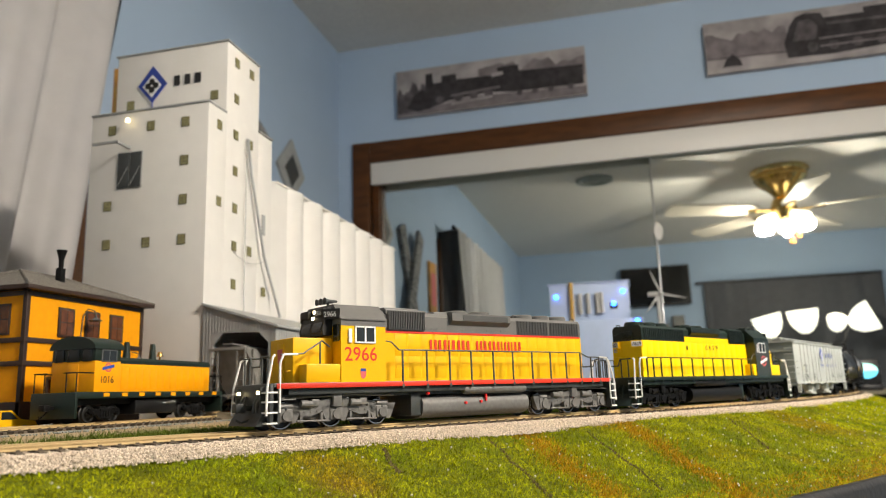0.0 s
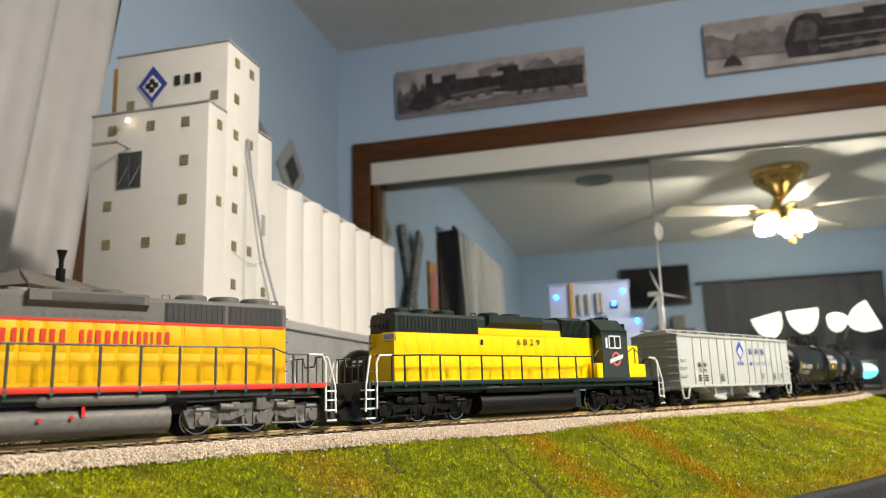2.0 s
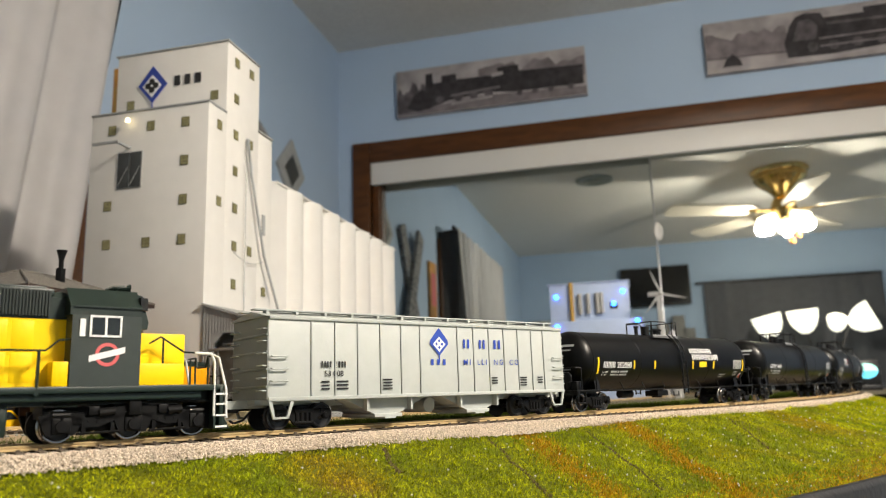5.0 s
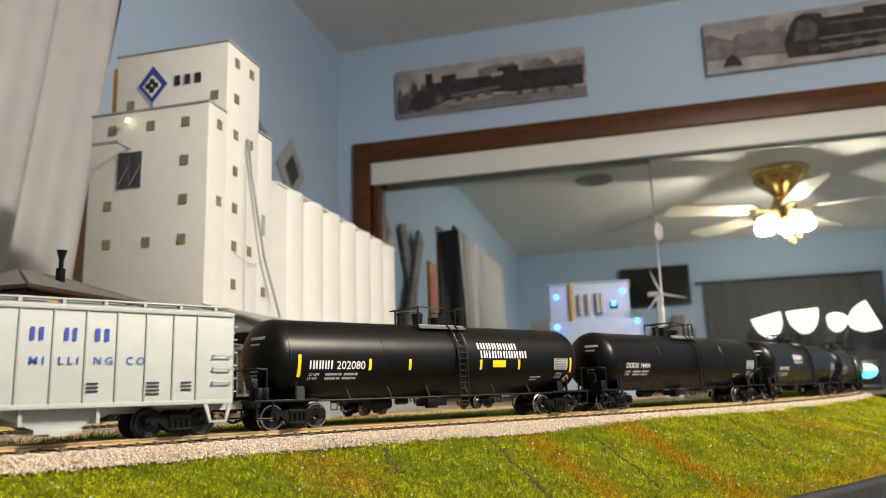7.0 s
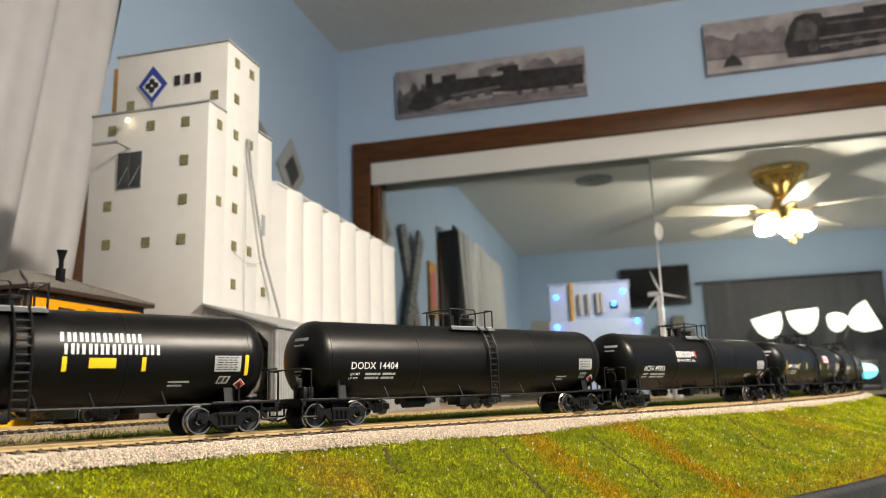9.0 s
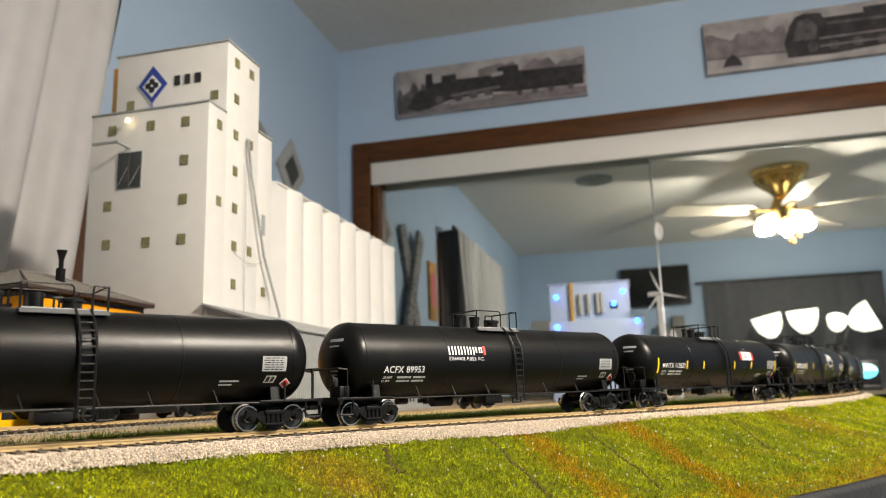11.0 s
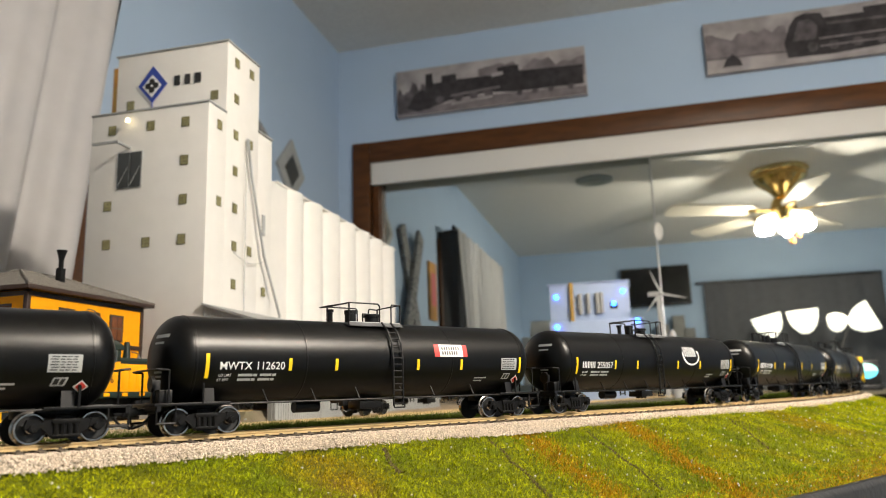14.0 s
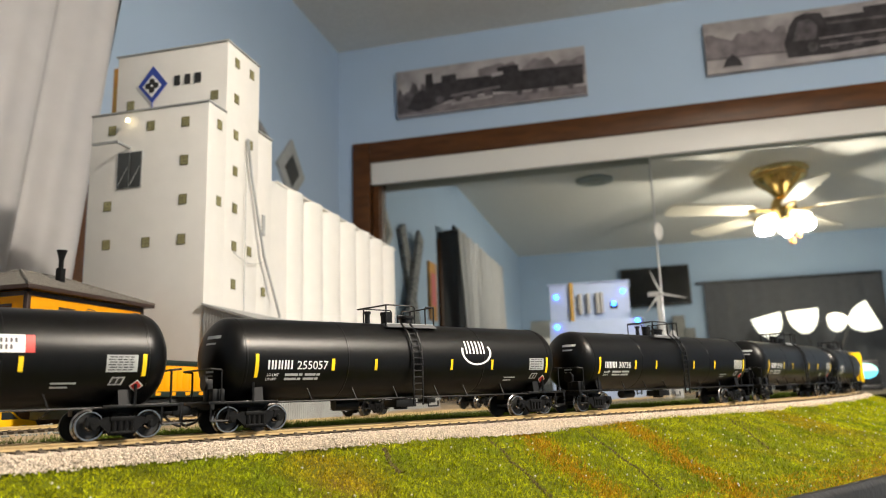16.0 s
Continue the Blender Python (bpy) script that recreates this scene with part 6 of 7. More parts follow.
def grain_elevator():
    top = thing("grain_elevator", "tall white model grain elevator with small olive windows", "building")
    top.matrix_basis = NEAR_E
    xr, xl, y0, y1, y2, y3 = -0.422, -0.569, 0.670, 0.706, 0.781, 0.817
    part("front_block", Form().box(xl, xr, y0, y1 + 0.001, GE, zc(0.320), 0.0006), M["elevator"], top)
    part("tower", Form().box(xl + 0.001, xr - 0.0004, y1, y2, GE, zc(0.408), 0.0006), M["elevator"], top)
    part("rear_block", Form().box(xl + 0.02, xr - 0.0008, y2, y3, GE, zc(0.3235), 0.0006), M["elevator"], top)
    for a, b, c, d_, z in ((xl, xr, y0, y1, 0.320), (xl, xr, y1, y2, 0.408), (xl + 0.02, xr, y2, y3, 0.3235)):
        part("roof_cap", Form().box(a - 0.0012, b + 0.0012, c - 0.0012, d_ - 0.0002, zc(z), zc(z) + 0.0022, 0.0004), M["elevgrey"], top)

    def window(x, y, h, side, w=0.0085, t=0.0100):
        e = 0.0006
        if side == "y":
            wn_ = part("window", Form().box(x - w / 2 - e, x + w / 2 + e, y - 0.0005, y + 0.0002, h - t / 2 - e, h + t / 2 + e, 0.0001), M["olive"], top, smooth=0)
        else:
            wn_ = part("window", Form().box(x - 0.0002, x + 0.0005, y - w / 2 - e, y + w / 2 + e, h - t / 2 - e, h + t / 2 + e, 0.0001), M["olive"], top, smooth=0)
        for i in (-1, 0):
            for j in (-1, 0, 1):
                a, b = i * w / 2 + 0.0004, (i + 1) * w / 2 - 0.0004
                c, d_ = (j - 0.5) * t / 3 + 0.0003, (j + 0.5) * t / 3 - 0.0003
                g = Form().box(x + a, x + b, y - 0.0008, y, h + c, h + d_) if side == "y" else Form().box(x, x + 0.0008, y + a, y + b, h + c, h + d_)
                part("pane", g, M["pane"], wn_, smooth=0)
    for x, h in ((-0.542, 0.301), (-0.493, 0.301), (-0.450, 0.3005), (-0.450, 0.257), (-0.450, 0.2135), (-0.450, 0.170), (-0.493, 0.170), (-0.542, 0.171), (-0.543, 0.214)):
        window(x, y0, zc(h), "y")
    for x, h in ((-0.548, 0.3455), (-0.438, 0.344)):
        window(x, y1, zc(h), "y")
    for y, h in ((0.727, 0.3895), (0.761, 0.3895), (0.727, 0.345), (0.692, 0.301), (0.727, 0.301), (0.761, 0.300), (0.727, 0.258), (0.694, 0.2145), (0.728, 0.2145), (0.728, 0.171), (0.762, 0.171), (0.728, 0.128), (0.797, 0.128)):
        window(xr, y, zc(h), "x")
    part("tall_louver", Form().box(xr - 0.0002, xr + 0.0006, 0.792, 0.799, zc(0.197), zc(0.222)), M["elevgrey"], top)
    # loading door, awning rod
    d = part("loading_door", Form().box(-0.5325, -0.5015, y0 - 0.0008, y0, zc(0.232), zc(0.2735)), M["elevgrey"], top, "grey double loading door", smooth=0)
    for a, b in ((-0.5315, -0.5178), (-0.5162, -0.5025)):
        part("door_leaf", Form().box(a, b, y0 - 0.0016, y0 - 0.0008, zc(0.233), zc(0.2725), 0.0002), M["upundark"], d)
        part("door_brace", Form().tube([(a + 0.001, y0 - 0.0018, zc(0.236)), (b - 0.001, y0 - 0.0018, zc(0.256))], 0.0003, 4), M["elevgrey"], d)
    part("hoist_beam", Form().box(-0.5495, -0.5185, y0 - 0.022, y0 - 0.0195, zc(0.2775), zc(0.2800)).box(-0.520, -0.517, y0 - 0.022, y0, zc(0.2775), zc(0.2798)), M["elevgrey"], top, "small projecting hoist arm")
    part("wall_lamp", Form().lathe((-0.5185, y0 - 0.0040, zc(0.3085)), (0, -1, 0), [(0, 0), (0.0004, 0.0024), (0.0024, 0.0028), (0.0040, 0.0016), (0.0045, 0)], 14), M["headlight"], top, "small lit wall lamp")
    # emblem and name
    f = Form().prism([(-0.519, zc(0.3450)), (-0.5000, zc(0.3672)), (-0.519, zc(0.3905)), (-0.5380, zc(0.3672))], "y", y1 - 0.0016, y1)
    e = part("emblem", f, M["blue"], top, "blue and white diamond emblem", smooth=0)
    part("emblem_inner", Form().prism([(-0.519, zc(0.3515)), (-0.5065, zc(0.3655)), (-0.519, zc(0.3795)), (-0.5315, zc(0.3655))], "y", y1 - 0.0022, y1 - 0.0016), M["lettwhite"], e, smooth=0)
    for dx, dz in ((0, 0.0052), (0, -0.0052), (0.0052, 0), (-0.0052, 0)):
        part("emblem_petal", Form().prism([(-0.519 + dx + a, zc(0.3655 + dz + b)) for a, b in ((-0.0034, -0.002), (-0.0016, -0.0036), (0.0016, -0.0036), (0.0034, -0.002), (0.0034, 0.002), (0.0016, 0.0036), (-0.0016, 0.0036), (-0.0034, 0.002))], "y", y1 - 0.0028, y1 - 0.0022), M["lettblack"], e, smooth=0)
    part("emblem_post", Form().box(-0.5195, -0.5185, y1 - 0.0012, y1, zc(0.3345), zc(0.3452)), M["blue"], e)
    for a, b in ((-0.4905, -0.4835), (-0.4770, -0.4700), (-0.4640, -0.4560)):
        part("name_bar", Form().box(a, b, y1 - 0.0010, y1, zc(0.3625), zc(0.3745)), M["lettblack"], top, "black bar of the company name", smooth=0)
    part("vent_pole", Form().box(-0.580, -0.5755, 0.716, 0.7205, GE, zc(0.3775)), M["yellowpipe"], top, "ochre vertical pipe")
    # conveyor leg pipe, conduits on the side
    part("spout_pipe", Form().tube([(xr + 0.004, 0.748, zc(0.303)), (xr + 0.004, 0.757, zc(0.262)), (xr + 0.006, 0.787, zc(0.169)), (xr + 0.008, 0.826, zc(0.100))], 0.0016, 8).tube([(xr + 0.003, 0.747, zc(0.303)), (xr + 0.003, 0.747, zc(0.100))], 0.0005, 5), M["elevgrey"], top, "thin slanting spout pipe")
    part("cable", Form().tube([(xr + 0.003, 0.722 + 0.0085 * i, zc(0.163 - 0.007 * math.sin(math.pi * i / 8))) for i in range(9)], 0.0004, 4), M["elevgrey"], top)
    # lean-to shed over the loading track, its end wall with an eight-sided opening
    xs, ye, yf = -0.3390, 0.669, 1.300
    hl, hr = zc(0.0975), zc(0.0718)
    wall_ = [(xr + 0.001, GE), (-0.409, GE), (-0.409, zc(0.0575)), (-0.3975, zc(0.0690)), (-0.3580, zc(0.0680)), (-0.3475, zc(0.0570)), (-0.3475, GE), (xs, GE), (xs, hr), (xr + 0.001, hl)]
    shed = part("loading_shed", Form().prism(wall_, "y", ye, ye + 0.003), M["elevgrey"], top, "grey corrugated lean-to shed with an eight-sided opening", smooth=0)
    part("side_wall", Form().box(xs - 0.003, xs, ye + 0.003, yf, GE, hr - 0.0004), M["elevgrey"], shed, smooth=0)
    part("back_wall", Form().box(xr + 0.001, xs - 0.003, yf - 0.003, yf, GE, hr - 0.001), M["elevgrey"], shed, smooth=0)
    part("shed_roof", Form().prism([(xr + 0.0006, hl + 0.0005), (xs + 0.003, hr - 0.0004), (xs + 0.003, hr + 0.0020), (xr + 0.0006, hl + 0.0030)], "y", ye - 0.003, yf + 0.003), M["elevgrey"], shed, "sloped grey shed roof", smooth=0)
    f = Form()
    for i in range(25):
        x = xr + 0.0022 + i * 0.0033
        lo = zc(0.0694) if -0.4105 < x < -0.3470 else GE
        f.box(x, x + 0.0012, ye - 0.0007, ye, lo, hl - (hl - hr) * (x + 0.0012 - xr) / (xs - xr) - 0.0006)
    for i in range(120):
        y = ye + 0.006 + i * 0.0052
        f.box(xs, xs + 0.0007, y, y + 0.0018, GE, hr - 0.001)
    part("corrugation", f, M["elevgrey"], shed)
    part("foundation", Form().box(-0.62, xr + 0.0005, 0.845, 1.342, GE - 0.001, zc(0.040), 0.0008), M["elevgrey"], top, "grey concrete foundation")
    # silos
    n, r = 7, 0.0338
    ys = [0.861 + 0.0669 * (i + 0.5) for i in range(n)]
    for row, xc in enumerate((xr - r + 0.003, xr - 3 * r + 0.004)):
        for y in ys:
            part("silo", Form().lathe((xc, y, zc(0.038)), (0, 0, 1), [(0, 0), (0, r), (0.2375, r), (0.2375, 0)], 40), M["elevator"], top, "white cylindrical silo")
    part("silo_start", Form().box(-0.555, xr - 0.006, 0.815, 0.872, GE, zc(0.2755)), M["elevator"], top)
    part("silo_roof", Form().box(-0.56, xr - 0.004, 0.84, 1.332, zc(0.2755), zc(0.2785), 0.0006), M["elevator"], top)
    for y in ys:
        part("roof_hatch", Form().cyl((xr - 0.012, y, zc(0.2785)), (xr - 0.012, y, zc(0.2815)), 0.0035, 10), M["upundark"], top, "small dark roof hatch")
    return top


grain_elevator()


def depot():
    top = thing("depot", "two-storey orange-yellow depot with brown trim and shingled hip roof", "building")
    top.matrix_basis = NEAR_D
    xr, xl, y0, y1 = -0.477, -0.590, 0.500, 0.648
    ze = zc(0.0965)
    part("wall", Form().box(xl, xr, y0, y1, GD - 0.001, ze), M["orange"], top)
    part("base_skirt", Form().box(xl - 0.0012, xr + 0.0016, y0 - 0.0012, y1 + 0.0012, GD - 0.001, zc(0.006), 0.0003), M["brown"], top, "dark brown base boards")
    f = Form()
    for z in (zc(0.0535), zc(0.0345)):
        f.box(xl - 0.0014, xr + 0.0014, y0 - 0.0014, y1 + 0.0014, z, z + 0.0042, 0.0003)
    f.box(xl - 0.001, xr + 0.001, y0 - 0.001, y1 + 0.001, ze - 0.0045, ze - 0.0005)
    part("belt_course", f, M["brown"], top, "dark brown belt boards")
    for x, y in ((xr, y0), (xr, y1), (xl, y0), (xl, y1)):
        part("corner_board", Form().box(x - 0.0028, x + 0.0012, y - 0.0012 if y == y0 else y - 0.0028, y + 0.0028 if y == y0 else y + 0.0012, GD - 0.001, ze, 0.0003), M["brown"], top)
    o = 0.0085
    a, b, c, d = xl - o, xr + o, y0 - o, y1 + o
    part("eave", Form().box(a, b, c, d, ze, ze + 0.0035, 0.0004), M["brown"], top, "brown eave board")
    f = Form()
    ex = (a + b) / 2
    base = [f.v(p) for p in ((a, c, ze + 0.0036), (b, c, ze + 0.0036), (b, d, ze + 0.0036), (a, d, ze + 0.0036))]
    r0, r1 = f.v((ex, c + 0.058, ze + 0.0275)), f.v((ex, d - 0.058, ze + 0.0275))
    for q_ in ((base[0], base[1], r0), (base[1], base[2], r1, r0), (base[2], base[3], r1), (base[3], base[0], r0, r1)):
        f.bm.faces.new(q_)
    f.bm.faces.new(base[::-1])
    roof = part("roof", f, M["shingle"], top, "grey shingled hip roof", smooth=0)
    part("hip_cap", Form().tube([(b, c, ze + 0.004), (ex, c + 0.058, ze + 0.028), (ex, d - 0.058, ze + 0.028), (b, d, ze + 0.004)], 0.0011, 6).tube([(a, c, ze + 0.004), (ex, c + 0.058, ze + 0.028)], 0.0011, 6), M["shingle"], roof)
    f = Form()
    for i in range(9):
        k = (i + 0.5) / 9
        zz = ze + 0.0036 + 0.0239 * k
        x = b + (ex - b) * k
        f.box(x - 0.0006, x + 0.0006, c + 0.058 * k, d - 0.058 * k, zz - 0.0004, zz + 0.0005)
    part("shingle_course", f, M["shingle"], roof)
    part("chimney", Form().box(-0.5135, -0.5075, 0.569, 0.575, ze + 0.012, ze + 0.0315, 0.0004).lathe((-0.5105, 0.572, ze + 0.031), (0, 0, 1), [(0, 0.0022), (0.008, 0.0022), (0.013, 0.0034), (0.0165, 0.0046), (0.0175, 0.0046), (0.018, 0)], 14), M["truckblack"], top, "black smoke stack")

    def sash(y, z0, z1, w):
        wn_ = part("window", Form().box(xr - 0.0002, xr + 0.0012, y - w / 2 - 0.0012, y + w / 2 + 0.0012, z0, z1, 0.0002), M["brown"], top, "dark brown sash window")
        zm = (z0 + z1) / 2
        for a_, b_ in ((y - w / 2 + 0.0012, y - 0.0005), (y + 0.0005, y + w / 2 - 0.0012)):
            for c_, d_ in ((z0 + 0.002, zm - 0.0006), (zm + 0.0006, z1 - 0.002)):
                part("pane", Form().box(xr + 0.001, xr + 0.0015, a_, b_, c_, d_), M["brownpane"], wn_, smooth=0)
    for y in (0.5445, 0.577, 0.6095):
        sash(y, zc(0.060), zc(0.0855), 0.0165)
    for y in (0.535, 0.60):
        sash(y, GD + 0.012, zc(0.026), 0.016)
    for x in (-0.501, -0.535, -0.566):
        wn_ = part("window", Form().box(x - 0.0092, x + 0.0092, y0 - 0.0012, y0, zc(0.060), zc(0.0858), 0.0002), M["brown"], top, "dark brown sash window")
        for a_, b_ in ((x - 0.0078, x - 0.0005), (x + 0.0005, x + 0.0078)):
            for c_, d_ in ((0.062, 0.0722), (0.0734, 0.0838)):
                part("pane", Form().box(a_, b_, y0 - 0.0015, y0 - 0.001, zc(c_), zc(d_)), M["brownpane"], wn_, smooth=0)
    part("gooseneck_lamp", Form().tube([(xr, 0.563, zc(0.060)), (xr + 0.002, 0.563, zc(0.080)), (xr + 0.006, 0.564, zc(0.0865)), (xr + 0.011, 0.566, zc(0.085)), (xr + 0.012, 0.567, zc(0.081))], 0.0005, 6).lathe((xr + 0.012, 0.567, zc(0.0815)), (0, 0, -1), [(0, 0.0006), (0.003, 0.0012), (0.0055, 0.0058), (0.006, 0.0054), (0.0055, 0)], 16), M["walkway"], top, "grey gooseneck lamp")
    part("lamp_shade", Form().lathe((xr + 0.009, 0.634, zc(0.049)), (0, 0, -1), [(0, 0.0006), (0.003, 0.0014), (0.0052, 0.0056), (0.0056, 0)], 16).tube([(xr, 0.634, zc(0.052)), (xr + 0.009, 0.634, zc(0.0495))], 0.0005, 5), M["walkway"], top, "grey wall lamp shade")
    f = Form()
    for i in range(5):
        f.tube([(xr + 0.016, 0.528 + i * 0.011, zc(0.026)), (xr + 0.016, 0.528 + i * 0.011, zc(0.050))], 0.0007, 5)
    f.tube([(xr + 0.016, 0.526, zc(0.050)), (xr + 0.016, 0.574, zc(0.050))], 0.0009, 5).tube([(xr + 0.016, 0.526, zc(0.038)), (xr + 0.016, 0.574, zc(0.038))], 0.0007, 5)
    f.box(xr, xr + 0.018, 0.526, 0.576, zc(0.024), zc(0.0265))
    for y in (0.528, 0.572):
        f.tube([(xr, y, zc(0.004)), (xr + 0.016, y, zc(0.025))], 0.0012, 5)
    part("balcony", f, M["brown"], top, "brown bracketed balcony with railing")
    return top


depot()


def parked_car():
    k = 1 / 87
    top = thing("parked_car", "small yellow model saloon car by the depot", "car", "", pose(-0.3735, 0.370, ZG + 0.0004, 0, 0, 86))
    prof = [(-2.25, 0.35), (-2.3, 0.75), (-1.6, 0.95), (-1.0, 1.42), (0.55, 1.44), (1.15, 0.98), (2.1, 0.84), (2.25, 0.6), (2.2, 0.35)]
    part("body", Form(k).prism(prof, "y", -0.85, 0.85), M["carpaint"], top, smooth=50)
    f = Form(k)
    for sg in (-1, 1):
        f.prism([(-1.2, 0.98), (-0.85, 1.34), (-0.15, 1.36), (-0.15, 0.98)], "y", sg * 0.86 - 0.02, sg * 0.86 + 0.02)
        f.prism([(-0.05, 0.98), (-0.05, 1.36), (0.48, 1.36), (0.95, 0.98)], "y", sg * 0.86 - 0.02, sg * 0.86 + 0.02)
    part("windows", f, M["glass"], top)
    for x in (-1.4, 1.35):
        for sg in (-1, 1):
            w = part("wheel", Form(k).cyl((x, sg * 0.70, 0.33), (x, sg * 0.92, 0.33), 0.33, 16), M["black"], top)
            part("hubcap", Form(k).cyl((x, sg * 0.92, 0.33), (x, sg * 0.94, 0.33), 0.17, 12), M["steel"], w)
    return top


parked_car()


def blue_plant():
    top = thing("ethanol_plant", "pale blue-lit model plant building with yellow pipe", "building")
    y = 1.50
    part("upper_block", Form().box(-0.155, 0.002, y, y + 0.10, zc(0.10), zc(0.211), 0.001), M["bluelit"], top)
    part("lower_block", Form().box(-0.157, 0.026, y - 0.012, y + 0.12, ZG - 0.0015, zc(0.136), 0.001), M["bluelit"], top)
    part("parapet", Form().box(-0.158, 0.005, y - 0.003, y + 0.103, zc(0.211), zc(0.2135)), M["bluelit"], top)
    part("pipe", Form().cyl((-0.111, y - 0.006, zc(0.136)), (-0.111, y - 0.006, zc(0.214)), 0.0042, 12), M["yellowpipe"], top, "ochre vertical pipe")
    for x in (-0.094, -0.078, -0.060, -0.052):
        part("duct", Form().cyl((x, y - 0.006, zc(0.150)), (x, y - 0.006, zc(0.190)), 0.0042, 12), M["whitetower"], top, "pale upright duct")
    part("dark_port", Form().box(-0.036, -0.022, y - 0.002, y, zc(0.158), zc(0.170)), M["black"], top)
    for x, z, yy in ((-0.142, 0.187, y), (-0.010, 0.192, y), (-0.029, 0.1675, y), (-0.142, 0.1255, y - 0.012), (0.014, 0.131, y - 0.012)):
        part("blue_lamp", Form().lathe((x, yy, zc(z)), (0, -1, 0), [(0, 0.0052), (0.003, 0.0046), (0.005, 0.0026), (0.0055, 0)], 14), M["blueled"], top, "glowing blue lamp")
    for x in (-0.115, -0.075, -0.03):
        part("roof_vent", Form().cyl((x, y + 0.03, zc(0.2135)), (x, y + 0.03, zc(0.2165)), 0.003, 10), M["hopperend"], top)
    return top


blue_plant()


def wind_turbine():
    top = thing("wind_turbine", "white three-bladed model wind turbine", "wind turbine")
    x, y, h = 0.054, 1.44, zc(0.174)
    part("tower", Form().cyl((x + 0.002, y, ZG - 0.0015), (x, y, h - 0.003), 0.0062, 14, 0.0036), M["whitetower"], top)
    part("nacelle", Form().box(x - 0.018, x + 0.006, y - 0.006, y + 0.006, h - 0.004, h + 0.004, 0.0015), M["whitetower"], top)
    part("hub", Form().lathe((x + 0.005, y - 0.005, h), (0, -1, 0), [(0, 0.005), (0.004, 0.0045), (0.007, 0.002), (0.008, 0)], 14), M["whitetower"], top)
    for a in (111, -14, 231):
        f = Form()
        d = Vector((math.cos(radians(a)), 0, math.sin(radians(a))))
        n_ = Vector((-d.z, 0, d.x))
        o = Vector((x + 0.005, y - 0.009, h))
        pts_ = [o - n_ * 0.001, o + d * 0.012 - n_ * 0.0028, o + d * 0.047 - n_ * 0.0004, o + d * 0.047 + n_ * 0.0004, o + d * 0.012 + n_ * 0.0014, o + n_ * 0.001]
        f.prism([(p.x, p.z) for p in pts_], "y", o.y - 0.0006, o.y + 0.0006)
        part("blade", f, M["whitetower"], top, smooth=0)
    return top


wind_turbine()
t = thing("storage_tank", "small white cone-topped storage tank", "tank")
part("tank_shell", Form().lathe((0.075, 1.46, ZG - 0.0015), (0, 0, 1), [(0, 0), (0, 0.011), (0.105, 0.011), (0.125, 0.004), (0.127, 0)], 20), M["whitetower"], t)
t = thing("lit_display", "small glowing cyan display at the layout's end", "display")
for m, h0, h1 in (("cyan", math.pi, 2 * math.pi), ("cyan2", 0.0, math.pi)):
    rim = [(0.477 + 0.024 * math.cos(h0 + (h1 - h0) * i / 14), zc(0.022) + 0.016 * math.sin(h0 + (h1 - h0) * i / 14)) for i in range(15)]
    part("screen", Form().prism(rim, "y", 1.770, 1.776), M[m], t)
part("case", Form().box(0.446, 0.508, 1.7765, 1.79, zc(-0.008), zc(0.046), 0.004).box(0.448, 0.506, 1.765, 1.80, ZG - 0.0012, zc(-0.0075), 0.002), M["black"], t)

# ---- on the walls ----


def curtain(path, z0, z1, swing, m, label, folds, depth, group=""):
    """path: (x, y) start and end along a wall; swing: how far the foot is drawn along it."""
    (xa, ya), (xb, yb) = path
    L = math.hypot(xb - xa, yb - ya)
    ux, uy = (xb - xa) / L, (yb - ya) / L
    nx, ny = -uy, ux
    n, k = 260, 24
    verts, faces = [], []
    for j in range(k + 1):
        v = j / k
        z = z1 + (z0 - z1) * v
        for i in range(n + 1):
            u = i / n
            wv = math.sin(u * folds * 2 * math.pi + 0.7 * math.sin(u * 9 + v)) + 0.35 * math.sin(u * folds * 4.3 * math.pi + 1 + 0.6 * v)
            dd = depth * (0.55 + 0.45 * wv) * (0.8 + 0.25 * v)
            a = u * L + swing * v * (1 - u)
            verts.append((xa + ux * a + nx * dd, ya + uy * a + ny * dd, z))
    for j in range(k):
        for i in range(n):
            a = j * (n + 1) + i
            faces.append((a, a + 1, a + n + 2, a + n + 1))
    top = thing("curtain", label, "curtain", group)
    ob = soup("cloth", verts, faces, m, top)
    ob.data.shade_smooth()
    f = Form()
    f.cyl((xa - ux * 0.004, ya - uy * 0.004, z1 + 0.004), (xb + ux * 0.06, yb + uy * 0.06, z1 + 0.004), 0.011, 10)
    part("rod", f, M["black"], top, "black curtain rod")
    for q_ in (0.05, 0.95):
        cx, cy = xa + ux * L * q_, ya + uy * L * q_
        part("bracket", Form().tube([(cx, cy, z1 + 0.004), (cx - nx * 0.06, cy - ny * 0.06, z1 + 0.004)], 0.006, 6), M["black"], top)
    return top


drape = curtain(((WX + 0.078, 0.970), (WX + 0.078, -0.32)), 1.315, 2.100, 0.130, M["curtain"], "long grey curtain with pale folds beside the layout", 10, 0.040)
